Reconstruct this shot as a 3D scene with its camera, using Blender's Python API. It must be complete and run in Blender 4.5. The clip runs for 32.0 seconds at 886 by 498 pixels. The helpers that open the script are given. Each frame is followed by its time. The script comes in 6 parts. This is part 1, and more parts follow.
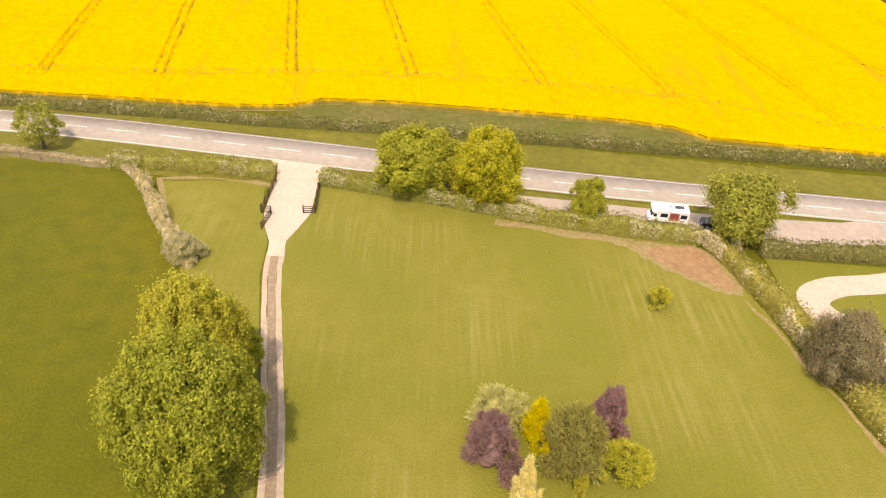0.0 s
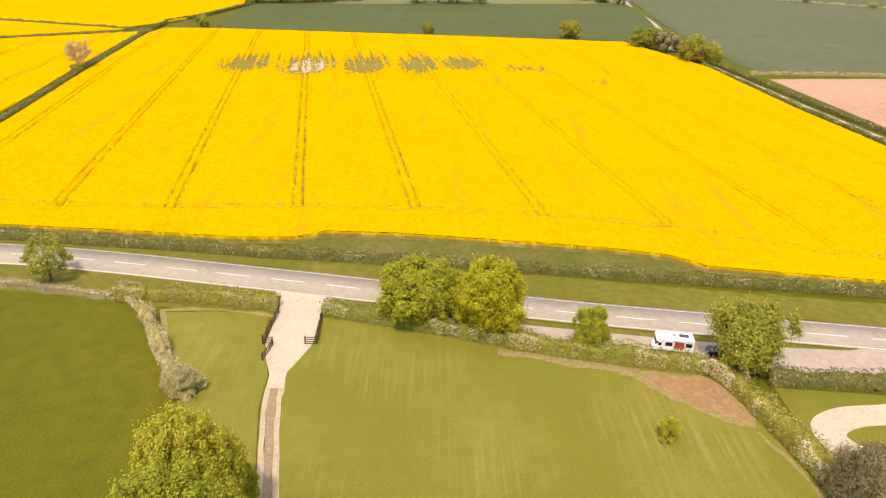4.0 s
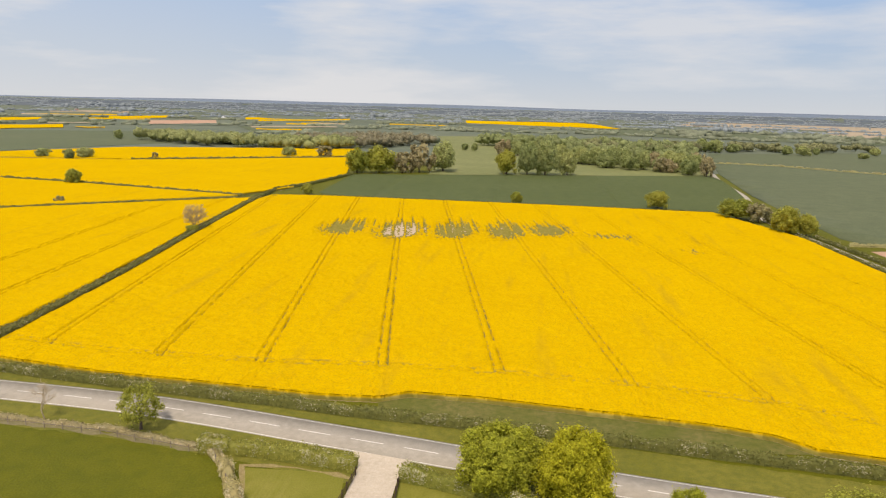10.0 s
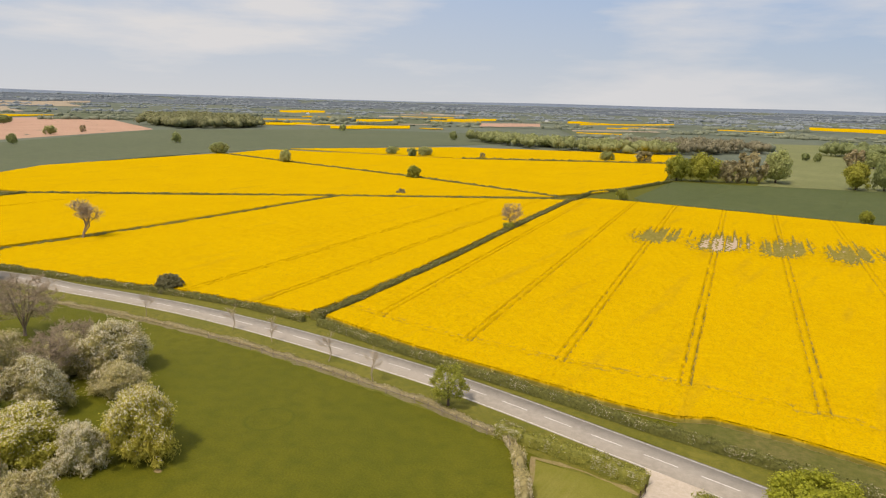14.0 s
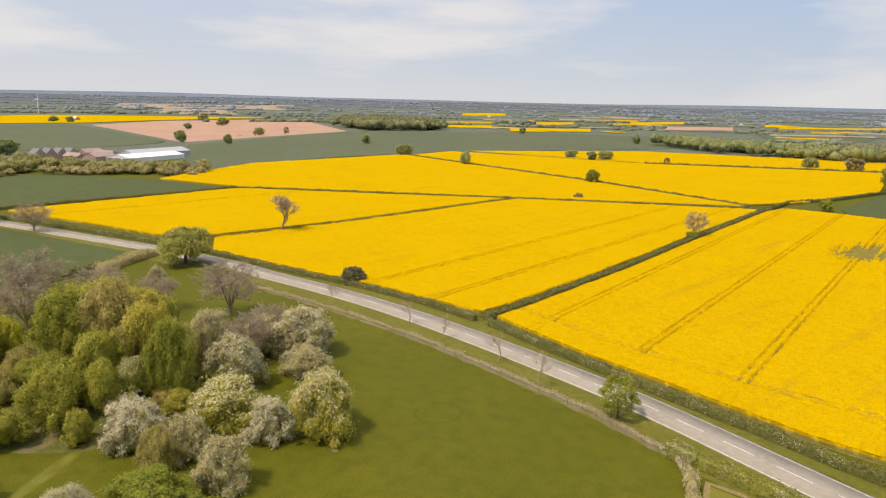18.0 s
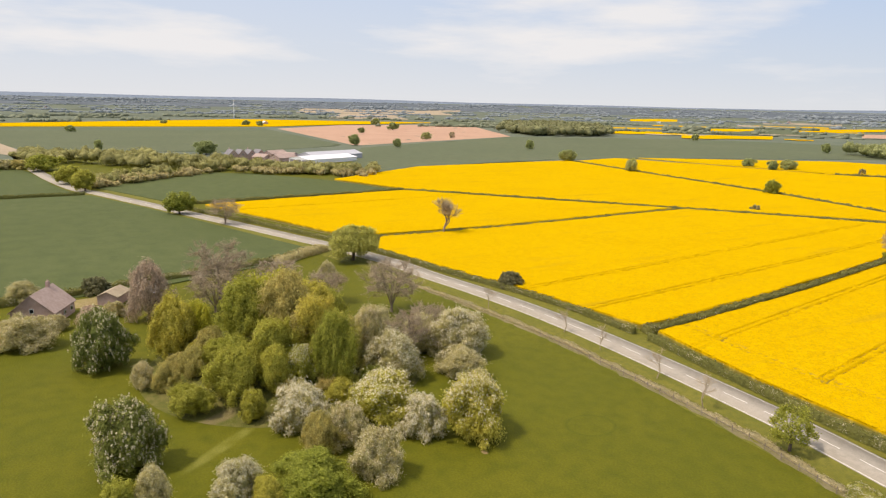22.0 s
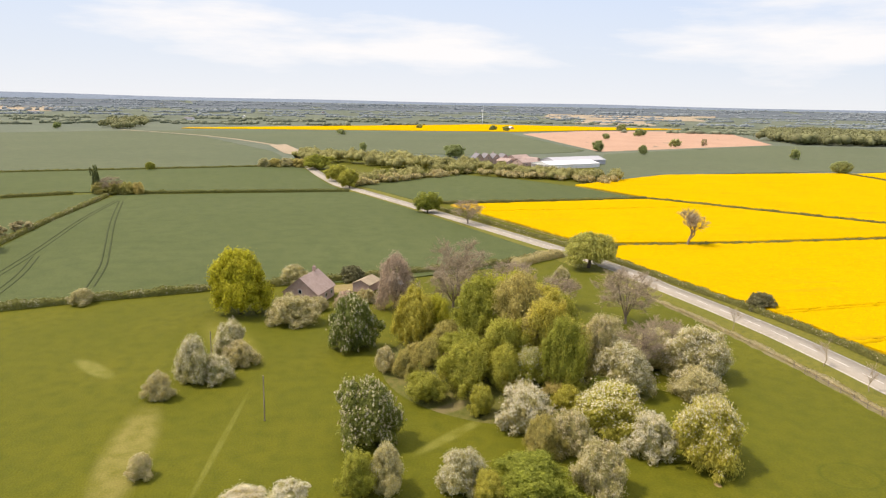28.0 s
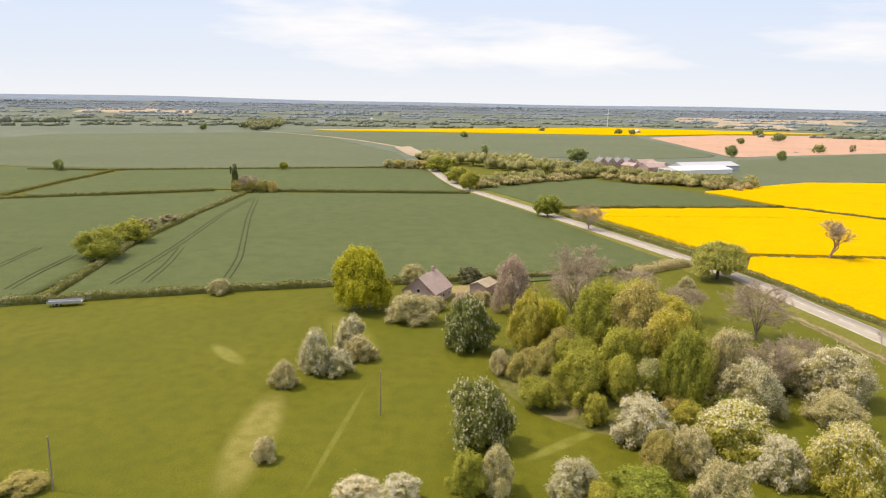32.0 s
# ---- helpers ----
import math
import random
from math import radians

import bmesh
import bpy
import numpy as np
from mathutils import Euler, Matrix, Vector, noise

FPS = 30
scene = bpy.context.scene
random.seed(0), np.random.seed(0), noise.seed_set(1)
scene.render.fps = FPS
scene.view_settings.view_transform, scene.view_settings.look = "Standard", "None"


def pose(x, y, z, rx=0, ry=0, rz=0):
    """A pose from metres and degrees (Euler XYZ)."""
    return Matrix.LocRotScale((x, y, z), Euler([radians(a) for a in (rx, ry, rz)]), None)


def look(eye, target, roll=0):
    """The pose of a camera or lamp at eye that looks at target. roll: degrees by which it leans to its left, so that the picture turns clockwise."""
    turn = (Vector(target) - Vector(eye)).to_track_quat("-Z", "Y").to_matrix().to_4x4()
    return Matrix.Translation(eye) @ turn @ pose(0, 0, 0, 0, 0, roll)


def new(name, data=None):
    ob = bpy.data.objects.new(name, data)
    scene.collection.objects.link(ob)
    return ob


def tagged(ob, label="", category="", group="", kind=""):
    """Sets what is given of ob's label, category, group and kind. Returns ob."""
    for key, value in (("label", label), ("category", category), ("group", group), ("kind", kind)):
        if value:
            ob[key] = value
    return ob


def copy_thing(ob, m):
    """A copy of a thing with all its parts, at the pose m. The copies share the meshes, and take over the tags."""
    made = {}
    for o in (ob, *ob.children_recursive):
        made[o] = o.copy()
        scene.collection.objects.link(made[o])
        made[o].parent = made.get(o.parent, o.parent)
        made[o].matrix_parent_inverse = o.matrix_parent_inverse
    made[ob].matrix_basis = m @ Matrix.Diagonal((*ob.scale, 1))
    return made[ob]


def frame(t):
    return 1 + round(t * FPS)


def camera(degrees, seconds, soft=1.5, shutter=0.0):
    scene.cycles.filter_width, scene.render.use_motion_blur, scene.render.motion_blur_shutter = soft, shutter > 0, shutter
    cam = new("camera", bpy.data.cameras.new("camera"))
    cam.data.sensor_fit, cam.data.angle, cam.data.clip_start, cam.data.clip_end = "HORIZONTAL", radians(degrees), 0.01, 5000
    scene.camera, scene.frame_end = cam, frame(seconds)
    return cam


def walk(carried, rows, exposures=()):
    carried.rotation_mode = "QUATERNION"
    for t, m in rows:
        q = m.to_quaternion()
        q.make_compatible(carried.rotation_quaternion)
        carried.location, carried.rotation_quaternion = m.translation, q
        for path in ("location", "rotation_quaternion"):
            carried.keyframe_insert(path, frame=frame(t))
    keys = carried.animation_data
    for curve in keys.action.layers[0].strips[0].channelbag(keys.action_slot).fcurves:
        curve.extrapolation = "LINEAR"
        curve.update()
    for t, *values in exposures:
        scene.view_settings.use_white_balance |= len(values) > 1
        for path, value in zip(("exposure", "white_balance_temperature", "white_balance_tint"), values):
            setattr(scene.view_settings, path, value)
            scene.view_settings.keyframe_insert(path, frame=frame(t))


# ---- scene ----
cam = camera(64.88, 32.0, soft=1.2)
PATH = [
    (0, pose(0, 0, 51.5, 54.69, -2.21, 0.09)),
    (0.5, pose(0, 0, 51.5, 55.97, -2.13, 0.11)),
    (1, pose(0, 0, 51.5, 57.38, -2.06, 0.09)),
    (1.5, pose(0, 0, 51.5, 58.68, -1.99, 0.10)),
    (2, pose(0, 0, 51.5, 60.09, -1.93, 0.10)),
    (2.5, pose(0, 0, 51.5, 61.38, -1.87, 0.09)),
    (3, pose(0, 0, 51.5, 62.77, -1.82, 0.11)),
    (3.5, pose(0, 0, 51.5, 64.05, -1.81, 0.09)),
    (5.5, pose(0, 0, 51.5, 69.45, -1.69, 0.09)),
    (6, pose(0, 0, 51.5, 70.86, -1.66, 0.08)),
    (6.5, pose(0, 0, 51.5, 72.15, -1.65, 0.05)),
    (7, pose(0, 0, 51.5, 73.57, -1.61, 0.06)),
    (7.5, pose(0, 0, 51.5, 74.88, -1.58, 0.05)),
    (8, pose(0, 0, 51.5, 76.27, -1.52, 0.02)),
    (8.5, pose(0, 0, 51.5, 77.56, -1.49, 0.03)),
    (9, pose(0, 0, 51.5, 78.42, -1.42, 0.00)),
    (9.5, pose(0, 0, 51.5, 78.55, -1.39, 1.15)),
    (10, pose(0, 0, 51.5, 78.44, -1.48, 7.27)),
    (10.5, pose(0, 0, 51.5, 78.36, -1.57, 11.31)),
    (11, pose(0, 0, 51.5, 78.33, -1.61, 14.64)),
    (11.5, pose(0, 0, 51.5, 78.27, -1.62, 17.80)),
    (12, pose(0, 0, 51.5, 78.18, -1.55, 21.11)),
    (12.5, pose(0, 0, 51.5, 78.15, -1.58, 24.20)),
    (13, pose(0, 0, 51.5, 78.13, -1.55, 27.45)),
    (13.5, pose(0, 0, 51.5, 78.13, -1.58, 30.42)),
    (14, pose(0, 0, 51.5, 78.11, -1.54, 32.83)),
    (14.5, pose(0, 0, 51.5, 78.07, -1.51, 35.00)),
    (15, pose(0, 0, 51.5, 78.05, -1.43, 37.01)),
    (15.5, pose(0, 0, 51.5, 78.01, -1.40, 38.93)),
    (17.5, pose(0, 0, 51.5, 77.97, -1.30, 46.02)),
    (18, pose(0, 0, 51.5, 77.99, -1.26, 47.32)),
    (18.5, pose(0, 0, 51.5, 78.02, -1.27, 48.66)),
    (19, pose(0, 0, 51.5, 78.04, -1.23, 50.19)),
    (19.5, pose(0, 0, 51.5, 78.04, -1.23, 51.61)),
    (20, pose(0, 0, 51.5, 78.06, -1.25, 53.38)),
    (20.5, pose(0, 0, 51.5, 78.09, -1.23, 55.20)),
    (21, pose(0, 0, 51.5, 78.11, -1.23, 57.06)),
    (21.5, pose(0, 0, 51.5, 78.12, -1.19, 58.74)),
    (22, pose(0, 0, 51.5, 78.14, -1.18, 60.57)),
    (22.5, pose(0, 0, 51.5, 78.15, -1.12, 62.36)),
    (23, pose(0, 0, 51.5, 78.16, -1.14, 64.34)),
    (23.5, pose(0, 0, 51.5, 78.17, -1.14, 66.17)),
    (24, pose(0, 0, 51.5, 78.17, -1.12, 68.12)),
    (24.5, pose(0, 0, 51.5, 78.18, -1.11, 69.65)),
    (25, pose(0, 0, 51.5, 78.18, -1.10, 71.18)),
    (25.5, pose(0, 0, 51.5, 78.20, -1.06, 72.60)),
    (27.5, pose(0, 0, 51.5, 78.22, -1.07, 78.62)),
    (28, pose(0, 0, 51.5, 78.21, -1.03, 80.18)),
    (28.5, pose(0, 0, 51.5, 78.21, -1.04, 81.68)),
    (29, pose(0, 0, 51.5, 78.19, -1.01, 83.28)),
    (29.5, pose(0, 0, 51.5, 78.20, -1.06, 83.78)),
    (30, pose(0, 0, 51.5, 78.22, -1.04, 84.69)),
    (30.5, pose(0, 0, 51.5, 78.23, -0.99, 85.95)),
    (31, pose(0, 0, 51.5, 78.25, -1.01, 87.34)),
    (31.5, pose(0, 0, 51.5, 78.26, -0.99, 88.66)),
    (32, pose(0, 0, 51.5, 78.27, -0.98, 90.07)),
]
walk(cam, PATH, exposures=[(0.0, 0.35, 7250, 26), (3.0, 0.27, 7200, 25), (6.0, 0.1, 6900, 18), (8.5, -0.1, 6750, 16), (11.0, -0.2, 6750, 18), (14.0, -0.28, 6750, 18), (18.0, -0.16, 6750, 18), (22.0, -0.01, 6750, 18), (26.0, 0.17, 6750, 18), (32.0, 0.24, 6750, 18)])

# ---- world and sun ----
SUN_EL, SUN_AZ = 58.0, 190.0            # the sun stands in the south; azimuth clockwise from +Y
world = bpy.data.worlds.new("sky")
scene.world = world
world.use_nodes = True
wn, wl = world.node_tree.nodes, world.node_tree.links
wn.clear()
sky = wn.new("ShaderNodeTexSky")
sky.sky_type, sky.sun_disc = "NISHITA", False
sky.sun_elevation, sky.sun_rotation = radians(SUN_EL), radians(SUN_AZ)
sky.air_density, sky.dust_density, sky.ozone_density = 1.0, 1.6, 1.5
tc = wn.new("ShaderNodeTexCoord")
mapping = wn.new("ShaderNodeMapping")
mapping.inputs["Scale"].default_value = (1.0, 1.0, 5.5)
mapping.inputs["Rotation"].default_value = (0.06, 0.04, 0.9)
cn = wn.new("ShaderNodeTexNoise")
cn.inputs["Scale"].default_value, cn.inputs["Detail"].default_value, cn.inputs["Roughness"].default_value = 1.7, 7, 0.55
cr = wn.new("ShaderNodeMapRange")
cr.inputs["From Min"].default_value, cr.inputs["From Max"].default_value = 0.48, 0.60
cr.inputs["To Min"].default_value, cr.inputs["To Max"].default_value = 0.03, 0.95
mixc = wn.new("ShaderNodeMixRGB")
mixc.inputs["Color2"].default_value = (15.0, 14.9, 14.5, 1)
sep = wn.new("ShaderNodeSeparateXYZ")
hz = wn.new("ShaderNodeMapRange")
hz.interpolation_type = "SMOOTHSTEP"
hz.inputs["From Min"].default_value, hz.inputs["From Max"].default_value = 0.16, 0.5
hz.inputs["To Min"].default_value, hz.inputs["To Max"].default_value = 1.0, 0.0
low = wn.new("ShaderNodeValToRGB")
low.color_ramp.elements[0].position, low.color_ramp.elements[0].color = 0.0, (0.645, 0.715, 0.74, 1)
low.color_ramp.elements[1].position, low.color_ramp.elements[1].color = 0.16, (0.35, 0.55, 0.82, 1)
e1 = low.color_ramp.elements.new(0.06)
e1.color = (0.505, 0.64, 0.76, 1)
lowc = wn.new("ShaderNodeMixRGB")
lowc.inputs["Color2"].default_value = (0.79, 0.83, 0.825, 1)
ten = wn.new("ShaderNodeVectorMath")
ten.operation = "SCALE"
ten.inputs["Scale"].default_value = 7.1
mixh = wn.new("ShaderNodeMixRGB")
bg = wn.new("ShaderNodeBackground")
bg.inputs["Strength"].default_value = 0.145
out = wn.new("ShaderNodeOutputWorld")
wl.new(tc.outputs["Generated"], mapping.inputs["Vector"])
wl.new(tc.outputs["Generated"], sep.inputs["Vector"])
wl.new(sep.outputs["Z"], hz.inputs["Value"])
wl.new(sep.outputs["Z"], low.inputs["Fac"])
wl.new(mapping.outputs["Vector"], cn.inputs["Vector"])
wl.new(cn.outputs["Fac"], cr.inputs["Value"])
cr_less = wn.new("ShaderNodeMath")
cr_less.operation = "MULTIPLY"
cr_less.inputs[1].default_value = 0.72
wl.new(cr.outputs["Result"], cr_less.inputs[0])
west = wn.new("ShaderNodeMath")          # the cloud veil thickens towards the west
west.operation, west.use_clamp = "MULTIPLY_ADD", True
west.inputs[1].default_value = -0.42
veil = wn.new("ShaderNodeMath")
veil.operation, veil.use_clamp = "MAXIMUM", True
wl.new(sep.outputs["X"], west.inputs[0])
wl.new(cr_less.outputs["Value"], west.inputs[2])
wl.new(west.outputs["Value"], veil.inputs[0])
wl.new(cr_less.outputs["Value"], veil.inputs[1])
wl.new(veil.outputs["Value"], mixc.inputs["Fac"])
wl.new(veil.outputs["Value"], lowc.inputs["Fac"])
wl.new(low.outputs["Color"], lowc.inputs["Color1"])
wl.new(lowc.outputs["Color"], ten.inputs[0])
wl.new(sky.outputs["Color"], mixc.inputs["Color1"])
wl.new(mixc.outputs["Color"], mixh.inputs["Color1"])
wl.new(ten.outputs["Vector"], mixh.inputs["Color2"])
wl.new(hz.outputs["Result"], mixh.inputs["Fac"])
wl.new(mixh.outputs["Color"], bg.inputs["Color"])
wl.new(bg.outputs["Background"], out.inputs["Surface"])
sun = new("sun", bpy.data.lights.new("sun", "SUN"))
sun.data.energy, sun.data.angle, sun.data.color = 3.3, radians(0.6), (1.0, 0.92, 0.78)
a, e = radians(SUN_AZ), radians(SUN_EL)
sun.matrix_world = look((math.sin(a) * math.cos(e) * 100, math.cos(a) * math.cos(e) * 100, math.sin(e) * 100), (0, 0, 0))

# ---- materials ----
rng = np.random.default_rng(7)


def shader(name, rough=0.9, spec=0.2, metal=0.0):
    m = bpy.data.materials.new(name)
    m.use_nodes = True
    n, l = m.node_tree.nodes, m.node_tree.links
    b = n["Principled BSDF"]
    b.inputs["Roughness"].default_value, b.inputs["Metallic"].default_value = rough, metal
    b.inputs["Specular IOR Level"].default_value = spec
    return m, n, l, b


def noise_fac(n, l, scale, detail=4, lo=0.35, hi=0.65, stretch=None, turn=0.0):
    """A 0..1 pattern in world metres; scale in features per metre."""
    g = n.new("ShaderNodeNewGeometry")
    mp = n.new("ShaderNodeMapping")
    mp.inputs["Scale"].default_value = stretch or (1, 1, 1)
    mp.inputs["Rotation"].default_value = (0, 0, turn)
    t = n.new("ShaderNodeTexNoise")
    t.inputs["Scale"].default_value, t.inputs["Detail"].default_value = scale, detail
    r = n.new("ShaderNodeMapRange")
    r.inputs["From Min"].default_value, r.inputs["From Max"].default_value = lo, hi
    l.new(g.outputs["Position"], mp.inputs["Vector"])
    l.new(mp.outputs["Vector"], t.inputs["Vector"])
    l.new(t.outputs["Fac"], r.inputs["Value"])
    return r.outputs["Result"]


def mix(n, l, fac, c1, c2):
    m = n.new("ShaderNodeMixRGB")
    for k, c in (("Fac", fac), ("Color1", c1), ("Color2", c2)):
        if isinstance(c, (tuple, float, int)):
            m.inputs[k].default_value = (*c, 1) if isinstance(c, tuple) else c
        else:
            l.new(c, m.inputs[k])
    return m.outputs["Color"]


def bump(n, l, b, fac, dist, strength=1.0):
    u = n.new("ShaderNodeBump")
    u.inputs["Distance"].default_value, u.inputs["Strength"].default_value = dist, strength
    l.new(fac, u.inputs["Height"])
    l.new(u.outputs["Normal"], b.inputs["Normal"])


def surface(name, c1, c2, c3, big=0.05, mid=0.6, fine=6.0, rough=0.9, relief=0.03, spec=0.15, worn=()):
    """Two-scale earthy or painted surface: c1/c2 in broad patches, c3 in fine grain. worn: ragged oval patches (x, y, half length, half width, turn, colour, ring)."""
    m, n, l, b = shader(name, rough, spec)
    f1 = noise_fac(n, l, big, 5)
    f2 = noise_fac(n, l, mid, 5, 0.4, 0.75)
    f3 = noise_fac(n, l, fine, 3, 0.3, 0.7)
    c = mix(n, l, f1, c1, c2)
    c = mix(n, l, f2, c, c3)
    for x, y, ln, wd, turn, col, ring in worn:
        g = n.new("ShaderNodeNewGeometry")
        mp = n.new("ShaderNodeMapping")
        mp.vector_type = "TEXTURE"
        mp.inputs["Location"].default_value, mp.inputs["Rotation"].default_value, mp.inputs["Scale"].default_value = (x, y, 0), (0, 0, radians(turn)), (ln, wd, 1e5)
        far = n.new("ShaderNodeVectorMath")
        far.operation = "LENGTH"
        l.new(g.outputs["Position"], mp.inputs["Vector"])
        l.new(mp.outputs["Vector"], far.inputs[0])
        edge = far.outputs["Value"]
        if ring:
            ab = n.new("ShaderNodeMath")
            ab.operation = "SUBTRACT"
            l.new(edge, ab.inputs[0])
            ab.inputs[1].default_value = 1.0
            ab2 = n.new("ShaderNodeMath")
            ab2.operation = "ABSOLUTE"
            l.new(ab.outputs["Value"], ab2.inputs[0])
            edge = ab2.outputs["Value"]
        fall = n.new("ShaderNodeMapRange")
        fall.interpolation_type = "SMOOTHSTEP"
        fall.inputs["From Min"].default_value, fall.inputs["From Max"].default_value = (0.0, 0.14) if ring else (0.45, 1.0)
        fall.inputs["To Min"].default_value, fall.inputs["To Max"].default_value = 1.0, 0.0
        l.new(edge, fall.inputs["Value"])
        rag = n.new("ShaderNodeMath")
        rag.operation = "MULTIPLY"
        l.new(fall.outputs["Result"], rag.inputs[0])
        l.new(noise_fac(n, l, 0.35, 5, 0.15, 0.6), rag.inputs[1])
        c = mix(n, l, rag.outputs["Value"], c, col)
    d = n.new("ShaderNodeMixRGB")
    d.blend_type = "MULTIPLY"
    d.inputs["Fac"].default_value = 0.35
    l.new(c, d.inputs["Color1"])
    l.new(mix(n, l, f3, (0.55, 0.55, 0.55), (1.3, 1.3, 1.3)), d.inputs["Color2"])
    l.new(d.outputs["Color"], b.inputs["Base Color"])
    if relief:
        bump(n, l, b, f3, relief)
    return m


def leafy(name, col, vary=0.34, through_light=0.44, rough=0.7, clump=0.3):
    """Leaves: every leaf its own tint, every bough lighter or darker by noise, every plant its own tone."""
    m, n, l, b = shader(name, rough, 0.2)
    g = n.new("ShaderNodeNewGeometry")
    o = n.new("ShaderNodeObjectInfo")
    dark = tuple(c * (1 - vary) for c in col)
    light = tuple(min(0.9, c * (1 + vary)) for c in col)
    c = mix(n, l, g.outputs["Random Per Island"], dark, light)
    tone = n.new("ShaderNodeMixRGB")
    tone.blend_type = "MULTIPLY"
    tone.inputs["Fac"].default_value = clump
    l.new(c, tone.inputs["Color1"])
    l.new(mix(n, l, noise_fac(n, l, 1.5, 3, 0.36, 0.64), (0.55, 0.62, 0.62), (1.5, 1.42, 1.3)), tone.inputs["Color2"])
    c = tone.outputs["Color"]
    h = n.new("ShaderNodeHueSaturation")
    hu = n.new("ShaderNodeMapRange")
    hu.inputs["To Min"].default_value, hu.inputs["To Max"].default_value = 0.512, 0.488
    l.new(o.outputs["Random"], hu.inputs["Value"])
    l.new(hu.outputs["Result"], h.inputs["Hue"])
    r = n.new("ShaderNodeMapRange")
    r.inputs["To Min"].default_value, r.inputs["To Max"].default_value = 0.85, 1.15
    l.new(o.outputs["Random"], r.inputs["Value"])
    l.new(r.outputs["Result"], h.inputs["Value"])
    l.new(c, h.inputs["Color"])
    tr = n.new("ShaderNodeBsdfTranslucent")
    ms = n.new("ShaderNodeMixShader")
    ms.inputs["Fac"].default_value = through_light
    l.new(h.outputs["Color"], b.inputs["Base Color"])
    l.new(h.outputs["Color"], tr.inputs["Color"])
    l.new(b.outputs["BSDF"], ms.inputs[1])
    l.new(tr.outputs["BSDF"], ms.inputs[2])
    l.new(ms.outputs["Shader"], n["Material Output"].inputs["Surface"])
    return m


def paint(name, col, rough=0.4, spec=0.4, metal=0.0, wear=0.12):
    m, n, l, b = shader(name, rough, spec, metal)
    f = noise_fac(n, l, 1.7, 4)
    l.new(mix(n, l, f, tuple(c * (1 - wear) for c in col), tuple(min(1, c * (1 + wear)) for c in col)), b.inputs["Base Color"])
    return m


def rape(name):
    """Flowering oilseed rape: yellow heads above, green stems and soil below."""
    m, n, l, b = shader(name, 0.95, 0.0)
    g = n.new("ShaderNodeNewGeometry")
    s = n.new("ShaderNodeSeparateXYZ")
    l.new(g.outputs["Position"], s.inputs["Vector"])
    r = n.new("ShaderNodeMapRange")
    r.inputs["From Min"].default_value, r.inputs["From Max"].default_value = 0.55, 1.0
    l.new(s.outputs["Z"], r.inputs["Value"])
    f1 = noise_fac(n, l, 0.035, 5, 0.35, 0.7)
    f2 = noise_fac(n, l, 0.5, 4, 0.35, 0.7)
    f3 = noise_fac(n, l, 2.6, 5, 0.46, 0.76)
    f4 = noise_fac(n, l, 0.2, 6, 0.58, 0.88, (1, 0.12, 1), radians(-9.5))
    y = mix(n, l, f1, (0.570, 0.352, 0.001), (0.525, 0.316, 0.001))
    y = mix(n, l, f2, y, (0.580, 0.368, 0.001))
    y = mix(n, l, f3, y, (0.40, 0.255, 0.006))
    y = mix(n, l, f4, y, (0.40, 0.254, 0.01))
    r2 = n.new("ShaderNodeMapRange")
    r2.inputs["From Min"].default_value, r2.inputs["From Max"].default_value = 0.02, 0.1
    l.new(s.outputs["Z"], r2.inputs["Value"])
    low = mix(n, l, r2.outputs["Result"], (0.46, 0.36, 0.25), mix(n, l, f2, (0.20, 0.172, 0.03), (0.265, 0.215, 0.055)))
    l.new(mix(n, l, r.outputs["Result"], low, y), b.inputs["Base Color"])
    bump(n, l, b, noise_fac(n, l, 2.5, 3, 0.2, 0.8), 0.16, 0.7)
    return m


M = {}
M["grass"] = surface("pasture_grass", (0.096, 0.101, 0.0035), (0.118, 0.115, 0.005), (0.082, 0.089, 0.0035), 0.035, 0.35, 3.0, relief=0.05,
                     worn=((-101, -29, 21, 4.6, 2, (0.21, 0.185, 0.042), False), (-103, -15.8, 22, 0.7, 173, (0.15, 0.148, 0.02), False), (-100.5, 20, 11, 1.5, 129, (0.17, 0.165, 0.025), False),
                           (-137, -44, 9, 2.5, 40, (0.19, 0.18, 0.035), False), (-80.6, 53.9, 0.8, 0.6, 0, (0.40, 0.28, 0.14), False), (-80.2, 74.4, 3.6, 4.2, 0, (0.078, 0.088, 0.004), True),
                           (-150, -20, 22, 6, 20, (0.17, 0.16, 0.02), False), (-70, 30, 18, 4, 60, (0.16, 0.155, 0.02), False)))
M["strip"] = surface("dead_weeds", (0.205, 0.172, 0.085), (0.16, 0.145, 0.055), (0.26, 0.215, 0.12), 0.3, 1.2, 5.0, relief=0.05)
M["verge"] = surface("verge_grass", (0.146, 0.142, 0.017), (0.189, 0.172, 0.026), (0.116, 0.120, 0.017), 0.08, 0.7, 4.0, relief=0.08)
M["rough_grass"] = surface("rough_grass", (0.122, 0.130, 0.022), (0.175, 0.155, 0.045), (0.095, 0.108, 0.016), 0.12, 0.8, 4.0, relief=0.12,
                           worn=((-132, 27, 8, 3.2, 141, (0.27, 0.20, 0.085), False), (-110, 21, 5, 2.0, 110, (0.20, 0.165, 0.07), False)))
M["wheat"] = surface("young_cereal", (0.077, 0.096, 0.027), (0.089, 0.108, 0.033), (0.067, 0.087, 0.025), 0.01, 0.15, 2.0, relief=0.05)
# the same cereal for far fields, paled and blued by painted haze
M["haze_wheat"] = surface("hazy_cereal", (0.098, 0.117, 0.056), (0.114, 0.129, 0.063), (0.089, 0.107, 0.052), 0.008, 0.1, 1.0, relief=0)
